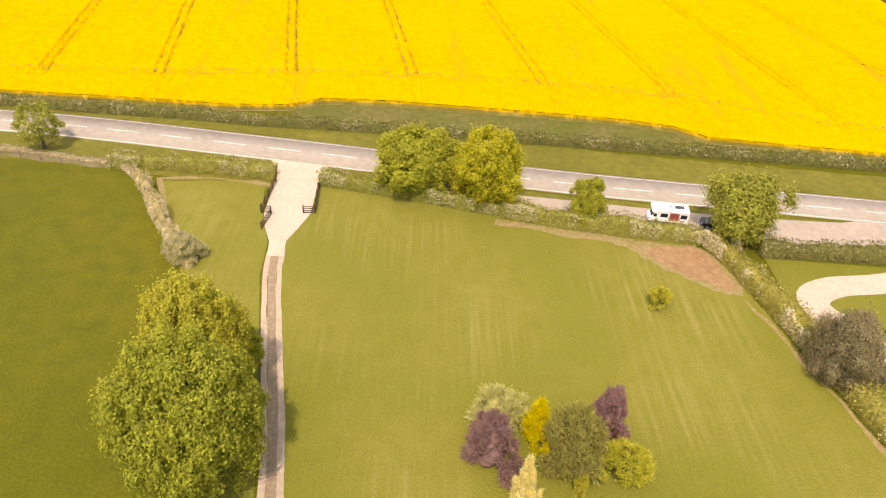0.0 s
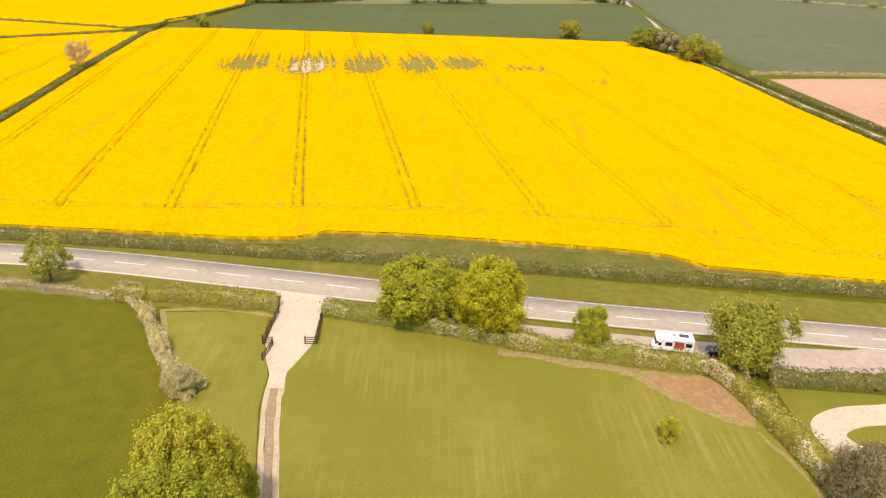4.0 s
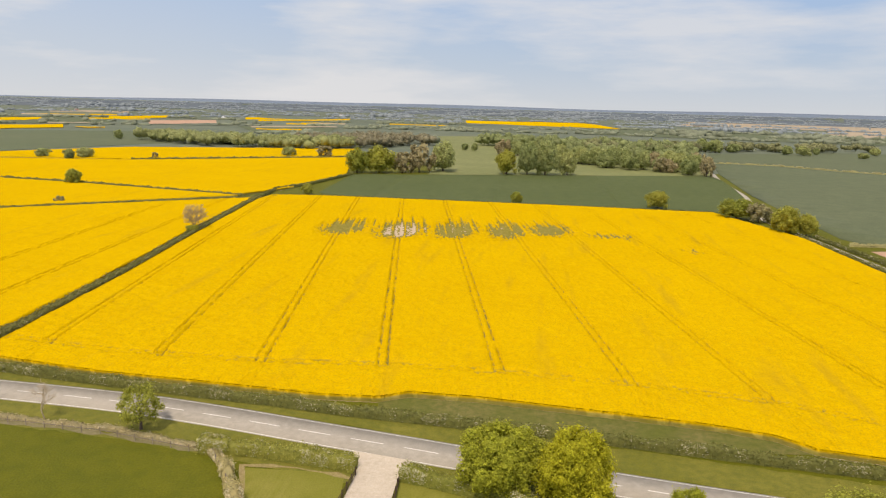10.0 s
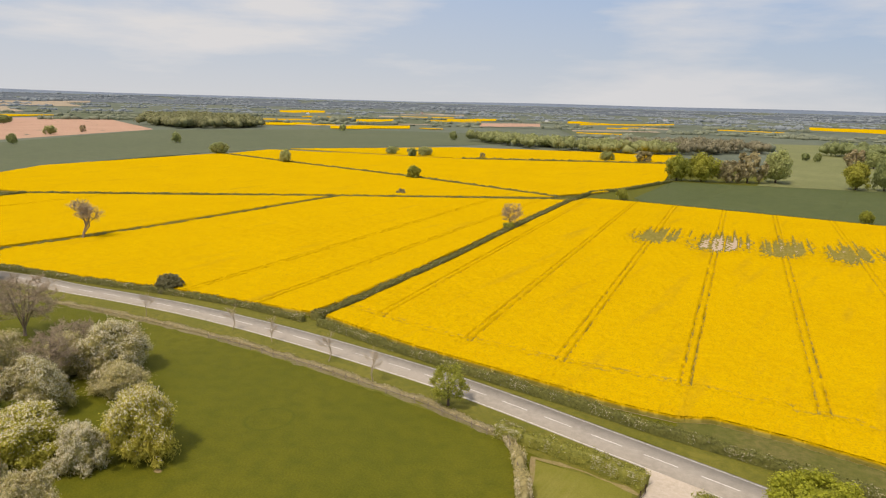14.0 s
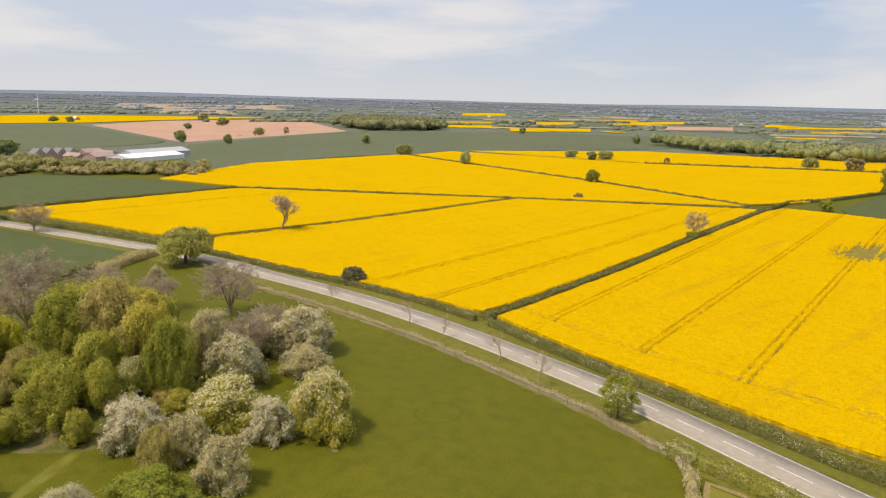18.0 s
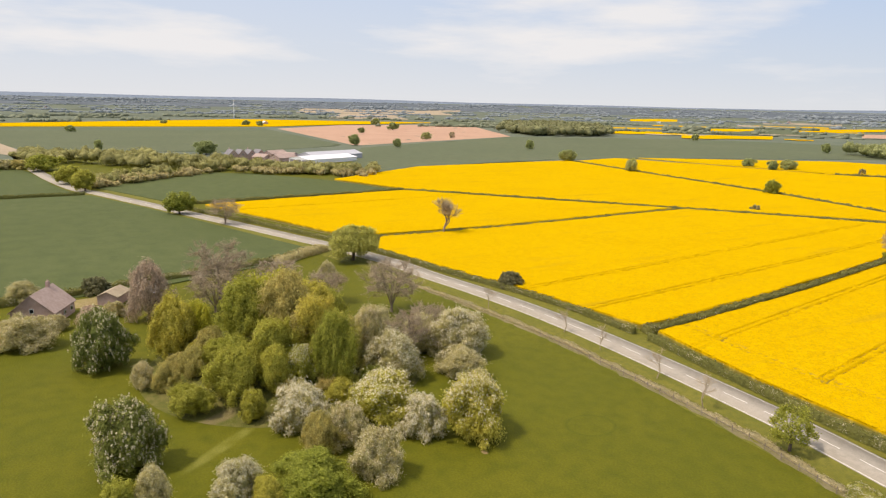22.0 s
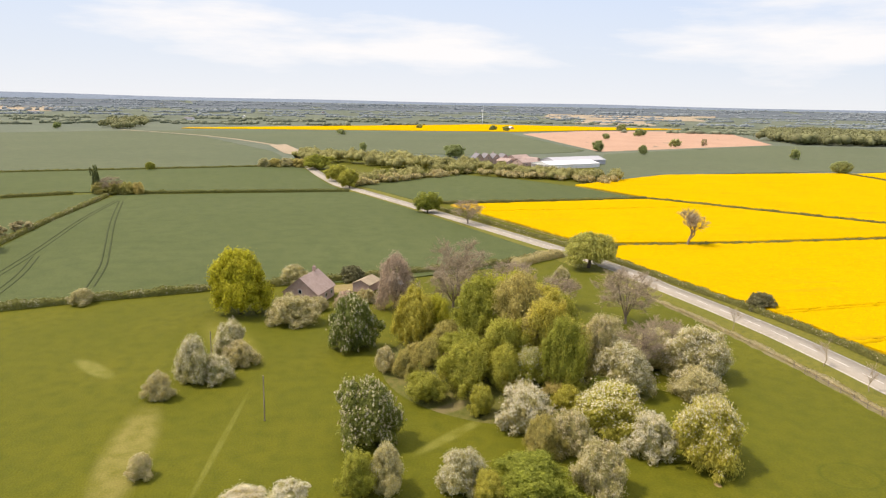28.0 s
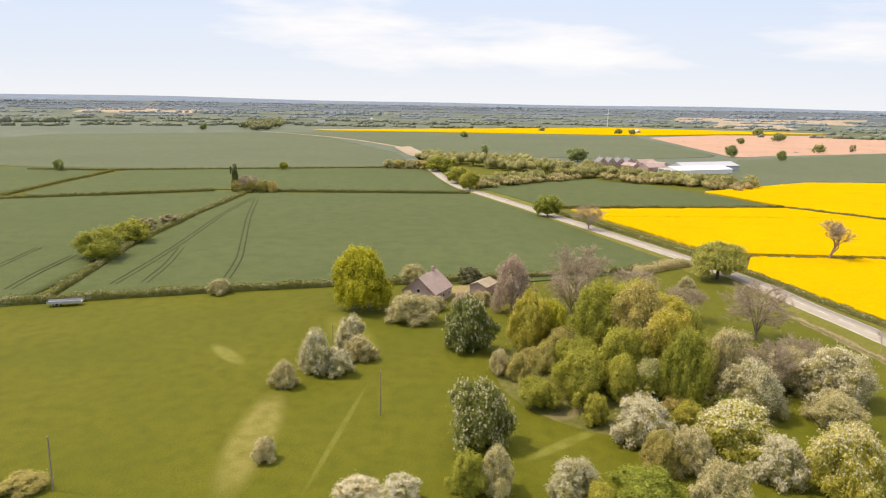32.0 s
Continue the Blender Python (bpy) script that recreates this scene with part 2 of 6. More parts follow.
M["soil"] = surface("bare_pink_soil", (0.440, 0.273, 0.176), (0.387, 0.229, 0.145), (0.475, 0.308, 0.202), 0.02, 0.3, 2.0, relief=0.04)
M["tan"] = surface("stubble", (0.352, 0.273, 0.176), (0.290, 0.238, 0.150), (0.387, 0.317, 0.211), 0.01, 0.1, 1.0, relief=0)
M["dirt"] = surface("disturbed_earth", (0.35, 0.215, 0.10), (0.26, 0.16, 0.08), (0.42, 0.27, 0.13), 0.3, 1.2, 6.0, relief=0.1)
M["dry"] = surface("dry_edge", (0.27, 0.205, 0.085), (0.225, 0.19, 0.055), (0.32, 0.25, 0.125), 0.4, 1.5, 6.0, relief=0.05)
M["asphalt"] = surface("worn_asphalt", (0.345, 0.308, 0.242), (0.302, 0.270, 0.210), (0.378, 0.338, 0.268), 0.12, 0.9, 12.0, relief=0.01)
M["layby"] = surface("lay_by_asphalt", (0.387, 0.326, 0.246), (0.317, 0.264, 0.211), (0.422, 0.361, 0.273), 0.15, 0.9, 12.0, relief=0.01)
M["gravel"] = surface("pale_gravel", (0.52, 0.44, 0.325), (0.46, 0.385, 0.28), (0.56, 0.48, 0.365), 0.3, 1.5, 9.0, relief=0.03)
M["track"] = surface("sandy_wheel_track", (0.44, 0.355, 0.245), (0.38, 0.30, 0.20), (0.49, 0.40, 0.29), 0.3, 1.5, 9.0, relief=0.03)
M["lane"] = surface("farm_lane", (0.370, 0.334, 0.264), (0.317, 0.290, 0.229), (0.405, 0.370, 0.299), 0.1, 0.8, 6.0, relief=0.02)
M["line"] = surface("road_paint", (0.80, 0.76, 0.66), (0.72, 0.68, 0.58), (0.82, 0.79, 0.70), 0.6, 2.5, 14.0, relief=0)
M["rape"] = rape("rape_in_flower")
# distance haze is painted into these two base colours, bluer farther out
M["haze_green"] = surface("hazy_pasture", (0.115, 0.136, 0.088), (0.142, 0.158, 0.10), (0.098, 0.12, 0.08), 0.004, 0.03, 0.4, relief=0)
M["haze_blue"] = surface("hazy_mixed_fields", (0.096, 0.116, 0.126), (0.112, 0.131, 0.137), (0.086, 0.107, 0.119), 0.003, 0.02, 0.3, relief=0)
M["rut"] = surface("wheel_rut", (0.05, 0.064, 0.018), (0.062, 0.076, 0.024), (0.042, 0.055, 0.016), 0.2, 1.0, 6.0, relief=0)
M["middle"] = surface("stony_middle", (0.29, 0.215, 0.135), (0.23, 0.18, 0.10), (0.35, 0.27, 0.18), 0.5, 2.0, 8.0, relief=0.04)
M["bark"] = surface("bark", (0.12, 0.09, 0.065), (0.17, 0.13, 0.09), (0.08, 0.06, 0.045), 0.8, 3.0, 12.0, relief=0.04)
M["twig"] = surface("bare_twigs", (0.43, 0.345, 0.225), (0.49, 0.40, 0.265), (0.36, 0.29, 0.185), 0.3, 1.5, 8.0, relief=0)
# blue of the hills is air haze, put into the base colour
M["haze_hill"] = surface("hazy_hills", (0.150, 0.188, 0.230), (0.168, 0.207, 0.248), (0.138, 0.176, 0.218), 0.002, 0.015, 0.2, relief=0)
M["park"] = surface("parkland_grass", (0.165, 0.178, 0.062), (0.20, 0.205, 0.075), (0.145, 0.160, 0.055), 0.02, 0.15, 1.0, relief=0)
# leaf colour paled and blued to carry the haze near the skyline
M["hazier_wood"] = leafy("hazy_horizon_wood", (0.222, 0.250, 0.256), 0.05, 0.15, clump=0.08)
M["mixed_wood"] = leafy("mixed_wood", (0.28, 0.308, 0.12), 0.25, 0.35)
M["brown_wood"] = leafy("leafing_brown_wood", (0.28, 0.25, 0.15), 0.25, 0.3)
M["farm_wood"] = leafy("farm_wood", (0.34, 0.325, 0.115), 0.25, 0.35)
M["limb"] = surface("weathered_limbs", (0.26, 0.20, 0.145), (0.32, 0.25, 0.18), (0.20, 0.155, 0.11), 0.8, 3.0, 12.0, relief=0.02)
M["far_wood"] = leafy("distant_wood", (0.205, 0.208, 0.09), 0.3, 0.15)
# leaf colour paled with haze for trees nearer than 2100 m
M["haze_copse"] = leafy("hazy_copse", (0.240, 0.258, 0.165), 0.14, 0.15, clump=0.15)
M["white"] = paint("white_panel", (0.80, 0.80, 0.78), 0.35)
M["black"] = paint("black_car_paint", (0.012, 0.012, 0.016), 0.2, 0.6)
M["rubber"] = paint("tyre_rubber", (0.02, 0.02, 0.02), 0.8, 0.2)
M["alloy"] = paint("alloy", (0.45, 0.45, 0.46), 0.3, 0.5, 0.8)
M["glass"] = paint("dark_glass", (0.02, 0.025, 0.03), 0.06, 0.7)
M["red"] = paint("red_panel", (0.27, 0.06, 0.045), 0.5)
M["wood"] = surface("dark_stained_timber", (0.07, 0.045, 0.03), (0.10, 0.065, 0.045), (0.05, 0.033, 0.022), 0.8, 4.0, 14.0, relief=0.01)
M["oldwood"] = surface("weathered_timber", (0.26, 0.21, 0.16), (0.32, 0.27, 0.21), (0.20, 0.16, 0.12), 0.8, 4.0, 14.0, relief=0.01)
M["brick"] = surface("pinkish_brick", (0.44, 0.32, 0.27), (0.49, 0.37, 0.31), (0.40, 0.28, 0.23), 0.3, 1.4, 7.0, relief=0.01)
M["tile"] = surface("brown_roof_tiles", (0.39, 0.295, 0.245), (0.44, 0.34, 0.285), (0.33, 0.245, 0.20), 0.3, 1.4, 7.0, relief=0.02)
M["slate"] = surface("grey_slate", (0.22, 0.21, 0.21), (0.28, 0.26, 0.25), (0.17, 0.16, 0.17), 0.3, 1.2, 6.0, relief=0.02)
M["sheet"] = paint("white_sheet_roof", (0.80, 0.80, 0.79), 0.5)
M["greysheet"] = paint("grey_cladding", (0.40, 0.40, 0.41), 0.5)
M["petal"] = leafy("white_blossom", (0.80, 0.735, 0.54), 0.14, 0.34, clump=0.15)
M["cream_petal"] = leafy("cream_blossom", (0.70, 0.63, 0.41), 0.16, 0.34, clump=0.15)
for key, col in dict(bigleaf=(0.37, 0.368, 0.038), sycamore=(0.33, 0.337, 0.03), oak=(0.31, 0.312, 0.046), lime=(0.375, 0.368, 0.036), olive=(0.41, 0.38, 0.062),
                     bright=(0.375, 0.372, 0.025), dense=(0.230, 0.260, 0.035), grey=(0.39, 0.355, 0.14), copper=(0.30, 0.185, 0.165),
                     gold=(0.776, 0.535, 0.003), golden=(0.50, 0.455, 0.05), cream=(0.72, 0.62, 0.24), pale=(0.483, 0.462, 0.168),
                     dark=(0.200, 0.185, 0.090), purple=(0.40, 0.315, 0.225), scrub=(0.40, 0.35, 0.105), haze_oak=(0.315, 0.34, 0.125), brown=(0.34, 0.295, 0.15), hedgemid=(0.205, 0.198, 0.055), chestnut=(0.215, 0.232, 0.055),
                     willow=(0.42, 0.395, 0.095), hedge=(0.285, 0.275, 0.055), hedgedark=(0.185, 0.180, 0.050), poplar=(0.130, 0.150, 0.050),
                     sage=(0.300, 0.285, 0.070), darkolive=(0.235, 0.21, 0.10), goldgreen=(0.395, 0.372, 0.020), greyhedge=(0.380, 0.340, 0.150)).items():
    M[key] = leafy(key + "_leaves", tuple(min(0.9, v_ * 1.16) for v_ in col))

# ---- shapes ----
EYE = 51.5


def rise(d):
    """Raises the far ground so that the skyline meets the camera's eye level."""
    s = np.maximum(0.0, (np.asarray(d, float) - 1400) / 3400)
    return 47 * s * s


def ground_z(x, y):
    r = np.clip(1 - np.hypot(np.asarray(x, float) + 128, np.asarray(y, float) - 38) / 26, 0, 1)
    return rise(np.hypot(x, y)) + 7 * r * r * (3 - 2 * r)


def mesh_of(name, v, quads=None, tris=None, mat=None, smooth=False):
    """A mesh from arrays of corners and faces."""
    me = bpy.data.meshes.new(name)
    v = np.asarray(v, np.float32)
    parts_ = [(np.asarray(f, np.int32), k) for f, k in ((quads, 4), (tris, 3)) if f is not None and len(f)]
    me.vertices.add(len(v))
    me.vertices.foreach_set("co", v.ravel())
    loops = np.concatenate([f.ravel() for f, k in parts_])
    sizes = np.concatenate([np.full(len(f), k, np.int32) for f, k in parts_])
    starts = np.concatenate([[0], np.cumsum(sizes)[:-1]]).astype(np.int32)
    me.loops.add(len(loops))
    me.loops.foreach_set("vertex_index", loops)
    me.polygons.add(len(sizes))
    me.polygons.foreach_set("loop_start", starts)
    me.polygons.foreach_set("loop_total", sizes)
    if smooth:
        me.polygons.foreach_set("use_smooth", np.ones(len(sizes), bool))
    me.update(calc_edges=True)
    me.validate()
    if mat:
        me.materials.append(mat)
    return me


def part(name, data, parent, label="", mat=None):
    """One mesh object under a thing or a part; data is a mesh or a bmesh."""
    if isinstance(data, bmesh.types.BMesh):
        me = bpy.data.meshes.new(name)
        data.to_mesh(me)
        data.free()
        data = me
    if mat:
        data.materials.append(mat)
    ob = new(name, data)
    ob.parent = parent
    return tagged(ob, label)


def thing(name, label, category, group="", kind="", data=None):
    return tagged(new(name, data), label, category, group, kind)


def join(parts_):
    """Joins (v, quads) or (v, quads, tris) arrays into one."""
    vs, qs, ts, n = [], [], [], 0
    for p in parts_:
        vs.append(p[0])
        if p[1] is not None and len(p[1]):
            qs.append(np.asarray(p[1]) + n)
        if len(p) > 2 and p[2] is not None and len(p[2]):
            ts.append(np.asarray(p[2]) + n)
        n += len(p[0])
    return np.concatenate(vs), np.concatenate(qs) if qs else None, np.concatenate(ts) if ts else None


def unit(a):
    return a / np.maximum(1e-9, np.linalg.norm(a, axis=-1, keepdims=True))


def leaves(c, nrm, size, tilt=0.55, aspect=0.7, plume=False, hang=False):
    """Small leaf sprays, one pointed leaf each, lying roughly along the surface nrm; plumes point outwards, hanging ones down."""
    k = len(c)
    if plume or hang:
        t = unit(nrm * (1.0 if plume else 0.55) + rng.normal(0, 0.45, (k, 3)) + np.array([0, 0, 0.25 if plume else -0.75]))
        nn = unit(np.cross(t, rng.normal(0, 1, (k, 3)))) if plume else unit(nrm - t * (nrm * t).sum(1, keepdims=True) + rng.normal(0, 0.28, (k, 3)))
        aspect = 0.2 if plume else 0.42
        size = size * 1.35
    else:
        nn = unit(nrm + rng.normal(0, tilt, (k, 3)))
        t = unit(np.cross(nn, rng.normal(0, 1, (k, 3))))
    b = np.cross(nn, t)
    s = (size * rng.uniform(0.6, 1.35, k))[:, None]
    bend = nn * s * 0.2
    v = np.stack([c - t * s * 0.9 - b * s * aspect, c - t * s * 0.7 + b * s * aspect, c + t * s - bend], 1).reshape(-1, 3)
    return v, None, np.arange(3 * k).reshape(-1, 3)


def ball(c, r, squash=1.0, nu=7, nv=5, rough=0.12):
    th = np.linspace(0, 2 * np.pi, nu, endpoint=False)
    ph = np.linspace(0.15, np.pi - 0.15, nv)
    d = np.array([[math.sin(p) * math.cos(t), math.sin(p) * math.sin(t), math.cos(p)] for p in ph for t in th])
    v = c + d * r * (1 + rng.uniform(-rough, rough, (len(d), 1))) * np.array([1, 1, squash])
    q = [[i * nu + j, (i + 1) * nu + j, (i + 1) * nu + (j + 1) % nu, i * nu + (j + 1) % nu] for i in range(nv - 1) for j in range(nu)]
    q += [[0, j, j + 1, j + 2] for j in range(1, nu - 2, 2)]
    return v, np.array(q)


def tube(pts, radii, seg=6):
    """A tapered limb along pts."""
    pts = np.asarray(pts, float)
    d = unit(np.gradient(pts, axis=0))
    s = unit(np.cross(d, [0.31, 0.83, 0.46]))
    u = np.cross(d, s)
    an = np.linspace(0, 2 * np.pi, seg, endpoint=False)
    v = pts[:, None] + (s[:, None] * np.cos(an)[None, :, None] + u[:, None] * np.sin(an)[None, :, None]) * np.asarray(radii)[:, None, None]
    n = len(pts)
    q = [[i * seg + j, i * seg + (j + 1) % seg, (i + 1) * seg + (j + 1) % seg, (i + 1) * seg + j] for i in range(n - 1) for j in range(seg)]
    return v.reshape(-1, 3), np.array(q)


def along(pts, step):
    """Points every step metres along a line, and the direction there."""
    p = np.asarray(pts, float)
    s = np.concatenate([[0], np.cumsum(np.hypot(*np.diff(p, axis=0).T))])
    t = np.linspace(0, s[-1], max(2, int(s[-1] / step) + 1))
    q = np.stack([np.interp(t, s, p[:, 0]), np.interp(t, s, p[:, 1])], 1)
    d = unit(np.gradient(q, axis=0))
    return q, d, t


def curve_through(pts, step=3.0):
    """A smooth line through plan points (Catmull-Rom)."""
    p = np.asarray(pts, float)
    p = np.vstack([2 * p[0] - p[1], p, 2 * p[-1] - p[-2]])
    o = []
    for i in range(1, len(p) - 2):
        k = max(2, int(np.hypot(*(p[i + 1] - p[i])) / step))
        for t in np.linspace(0, 1, k, endpoint=False):
            a0, a1, a2, a3 = p[i - 1], p[i], p[i + 1], p[i + 2]
            o.append(0.5 * (2 * a1 + (a2 - a0) * t + (2 * a0 - 5 * a1 + 4 * a2 - a3) * t * t + (3 * a1 - a0 - 3 * a2 + a3) * t ** 3))
    o.append(p[-2])
    return np.array(o)


def ribbon(pts, lo, hi, z, mat, name, thick=0.0, wob=0.0, step=2.0):
    """A strip between the offsets lo and hi beside a line (left is plus), lying z above the ground."""
    q, d, t = along(pts, step)
    nrm = np.stack([-d[:, 1], d[:, 0]], 1)
    lo = lo(q[:, 0]) if callable(lo) else lo
    hi = hi(q[:, 0]) if callable(hi) else hi
    lo = np.full(len(q), lo, float) + rng.normal(0, wob, len(q)) if wob else np.full(len(q), lo, float)
    hi = np.full(len(q), hi, float) + rng.normal(0, wob, len(q)) if wob else np.full(len(q), hi, float)
    a, b = q + nrm * lo[:, None], q + nrm * hi[:, None]
    za, zb = ground_z(a[:, 0], a[:, 1]) + z, ground_z(b[:, 0], b[:, 1]) + z
    rows_ = [np.c_[a, za], np.c_[b, zb]]
    if thick:
        rows_ = [np.c_[a, za - thick], *rows_, np.c_[b, zb - thick]]
    k, n = len(rows_), len(q)
    v = np.stack(rows_, 1).reshape(-1, 3)
    f = [[i * k + j, (i + 1) * k + j, (i + 1) * k + j + 1, i * k + j + 1] for i in range(n - 1) for j in range(k - 1)]
    return mesh_of(name, v, np.array(f)[:, ::-1], mat=mat)


def inside(poly, x, y):
    p = np.asarray(poly, float)
    r = np.zeros(np.shape(x), bool)
    j = len(p) - 1
    for i in range(len(p)):
        xi, yi, xj, yj = *p[i], *p[j]
        c = ((yi > y) != (yj > y)) & (x < (xj - xi) * (y - yi) / (yj - yi + 1e-12) + xi)
        r ^= c
        j = i
    return r


def sheet(name, poly, z, mat, thick=0.0):
    """A flat patch of ground with a straight-sided or curved outline, lying z above the ground."""
    bm = bmesh.new()
    vs = [bm.verts.new((x, y, float(ground_z(x, y)) + z)) for x, y in poly]
    f = bm.faces.new(vs)
    f.normal_update()
    if f.normal.z < 0:
        f.normal_flip()
    bmesh.ops.triangulate(bm, faces=[f])
    if thick:
        r = bmesh.ops.extrude_face_region(bm, geom=bm.faces[:])
        bmesh.ops.translate(bm, verts=[g for g in r["geom"] if isinstance(g, bmesh.types.BMVert)], vec=(0, 0, -thick))
        bmesh.ops.recalc_face_normals(bm, faces=bm.faces[:])
    me = bpy.data.meshes.new(name)
    bm.to_mesh(me)
    bm.free()
    me.materials.append(mat)
    return me


def blob(poly, jitter=0.25, step=0.8):
    """A closed, uneven outline through plan points."""
    p = list(poly)
    c = curve_through(p[-2:] + p + p[:2], step)
    a_ = np.argmin(np.hypot(*(c - np.array(p[0])).T))
    b_ = len(c) - 1 - np.argmin(np.hypot(*(c[::-1] - np.array(p[0])).T))
    c = c[a_:b_] if b_ - a_ > 3 else np.array(p)
    return [tuple(q) for q in c + rng.normal(0, jitter, c.shape)]


def crop(name, poly, turn, height, mat, du, rows_, tram=(), rut=0.25, bumpy=0.1, head=None, patches=None):
    """A standing crop as a thick slab with an uneven top: columns run along turn (degrees from +Y, to the left), wheelings are cut down into it."""
    p = np.asarray(poly, float)
    a = radians(turn)
    uu, vv = np.array([math.cos(a), math.sin(a)]), np.array([-math.sin(a), math.cos(a)])
    pu, pv = p @ uu, p @ vv
    us = list(np.arange(pu.min() + 0.05, pu.max() - 0.05, du))
    for t in tram:
        for w in (-0.9, 0.9):
            if pu.min() < t + w - 0.6 and t + w + 0.6 < pu.max():
                us = [x for x in us if abs(x - t - w) > 0.55]
                us += [t + w - 0.36, t + w - 0.2, t + w + 0.2, t + w + 0.36]
    us = np.array(sorted(us))
    keep, lo, hi = [], [], []
    for u in us:
        c = []
        for i in range(len(p)):
            u0, u1, v0, v1 = pu[i - 1], pu[i], pv[i - 1], pv[i]
            if (u0 > u) != (u1 > u):
                c.append(v0 + (u - u0) / (u1 - u0) * (v1 - v0))
        if len(c) >= 2:
            keep.append(u), lo.append(min(c)), hi.append(max(c))
    us, lo, hi = np.array(keep), np.array(lo), np.array(hi)
    V = np.repeat(np.linspace(lo.min(), hi.max(), rows_)[None], len(us), 0)
    V[:, 1:-1] += rng.uniform(-0.2, 0.2, V[:, 1:-1].shape)
    V = np.clip(V, lo[:, None], hi[:, None])
    rim = (V <= lo[:, None]) | (V >= hi[:, None])
    U = np.repeat(us[:, None], rows_, 1)
    x, y = U * uu[0] + V * vv[0], U * uu[1] + V * vv[1]
    z = np.where(rim, height * rng.uniform(0.86, 1.0, U.shape), height + rng.normal(0, bumpy, U.shape))
    for t in tram:
        for w in (-0.9, 0.9):
            cut = np.abs(U - t - w) < 0.3
            if head is not None:
                cut &= V > head(U) - 1
            z[cut] = np.where(rng.uniform(0, 1, cut.sum()) < 0.66, rut + rng.uniform(0.1, 0.7, cut.sum()) * height, z[cut])
    if head is not None:
        for w in (-0.9, 0.9):
            cut = np.abs(V - head(U) - w) < 0.4
            z[cut] = np.minimum(z[cut], rut + rng.uniform(0.3, 1.0, cut.sum()))
    if patches is not None:
        low_ = patches(x, y, U, V)
        z = np.where(low_ < 9, low_, z)
    z = z + ground_z(x, y)
    n, m = U.shape
    top = np.stack([x, y, z], -1).reshape(-1, 3)
    idx = np.arange(n * m).reshape(n, m)
    q = np.stack([idx[:-1, :-1], idx[1:, :-1], idx[1:, 1:], idx[:-1, 1:]], -1).reshape(-1, 4)
    edge = np.concatenate([idx[:, 0], idx[-1, 1:], idx[::-1, -1][1:], idx[0, ::-1][1:-1]])
    skirt = top[edge].copy()
    mid_ = skirt[:, :2].mean(0)
    skirt[:, :2] += unit(skirt[:, :2] - mid_) * rng.uniform(0.02, 0.05 + 0.2 * height, (len(skirt), 1))
    skirt[:, 2] = ground_z(skirt[:, 0], skirt[:, 1])
    k = len(edge)
    s = n * m + np.arange(k)
    q2 = np.stack([edge, s, np.roll(s, -1), np.roll(edge, -1)], -1)
    return mesh_of(name, np.vstack([top, skirt]), np.vstack([q, q2]), mat=mat)


def lobes(h, r, base, shape, count):
    """Centres and radii of the many small boughs over a crown, and of its inner mass."""
    ph = rng.uniform(0, 6.28, 3)

    def width(t):
        if shape == "cone":
            return (1 - t) ** 0.8
        if shape == "column":
            return min(1.0, 4 * (1 - t) + 0.2) * 0.9
        if shape == "dome":
            return math.sqrt(max(0.03, 1 - (max(0.0, t - 0.22) / 0.79) ** 2)) * (0.9 + 0.1 * min(1, t / 0.2))
        return math.sqrt(max(0.03, 1 - ((t - 0.42) / 0.59) ** 2))

    wild = 0.35 if count > 300 else 0.5 if count > 150 or count == 50 else 1.2
    c, rr, cc, cr_ = [], [], [], []
    for i in range(count):
        t = 0.06 + 0.88 * ((i + rng.uniform(0, 1)) / count) ** (0.62 if count > 300 else 0.85)
        an = i * 2.39996 + rng.uniform(-0.3, 0.3)
        w = width(t) * r * (1 + wild * (0.17 * math.sin(2 * an + ph[0] + 3 * t) + 0.15 * math.sin(3 * an + ph[1] - 5 * t) + 0.08 * math.sin(5 * an + ph[2] + 9 * t)))
        f = r * rng.uniform(0.12, 0.27) * (0.7 + 0.3 * w / r) * min(1.0, math.sqrt(100 / count))
        d = max(0.0, w - f * 0.9) * rng.uniform(0.66 if count < 300 or t < 0.7 else 0.25, 1.12)
        c.append((math.cos(an) * d, math.sin(an) * d, max(f * 0.75, base + (h - base) * t * rng.uniform(0.93, 1.03) - 0.3 * f)))
        rr.append(f)
    for t in np.linspace(0.14, 0.66, 6):
        w = width(t) * r * 0.64
        for an in (0.4, 2.5, 4.6):
            cc.append((math.cos(an + 5 * t) * w * 0.35, math.sin(an + 5 * t) * w * 0.35, base + (h - base) * t)), cr_.append(max(0.1, w * (0.58 if count > 150 else 0.72)))
    return np.array(c), np.array(rr), np.array(cc), np.array(cr_)


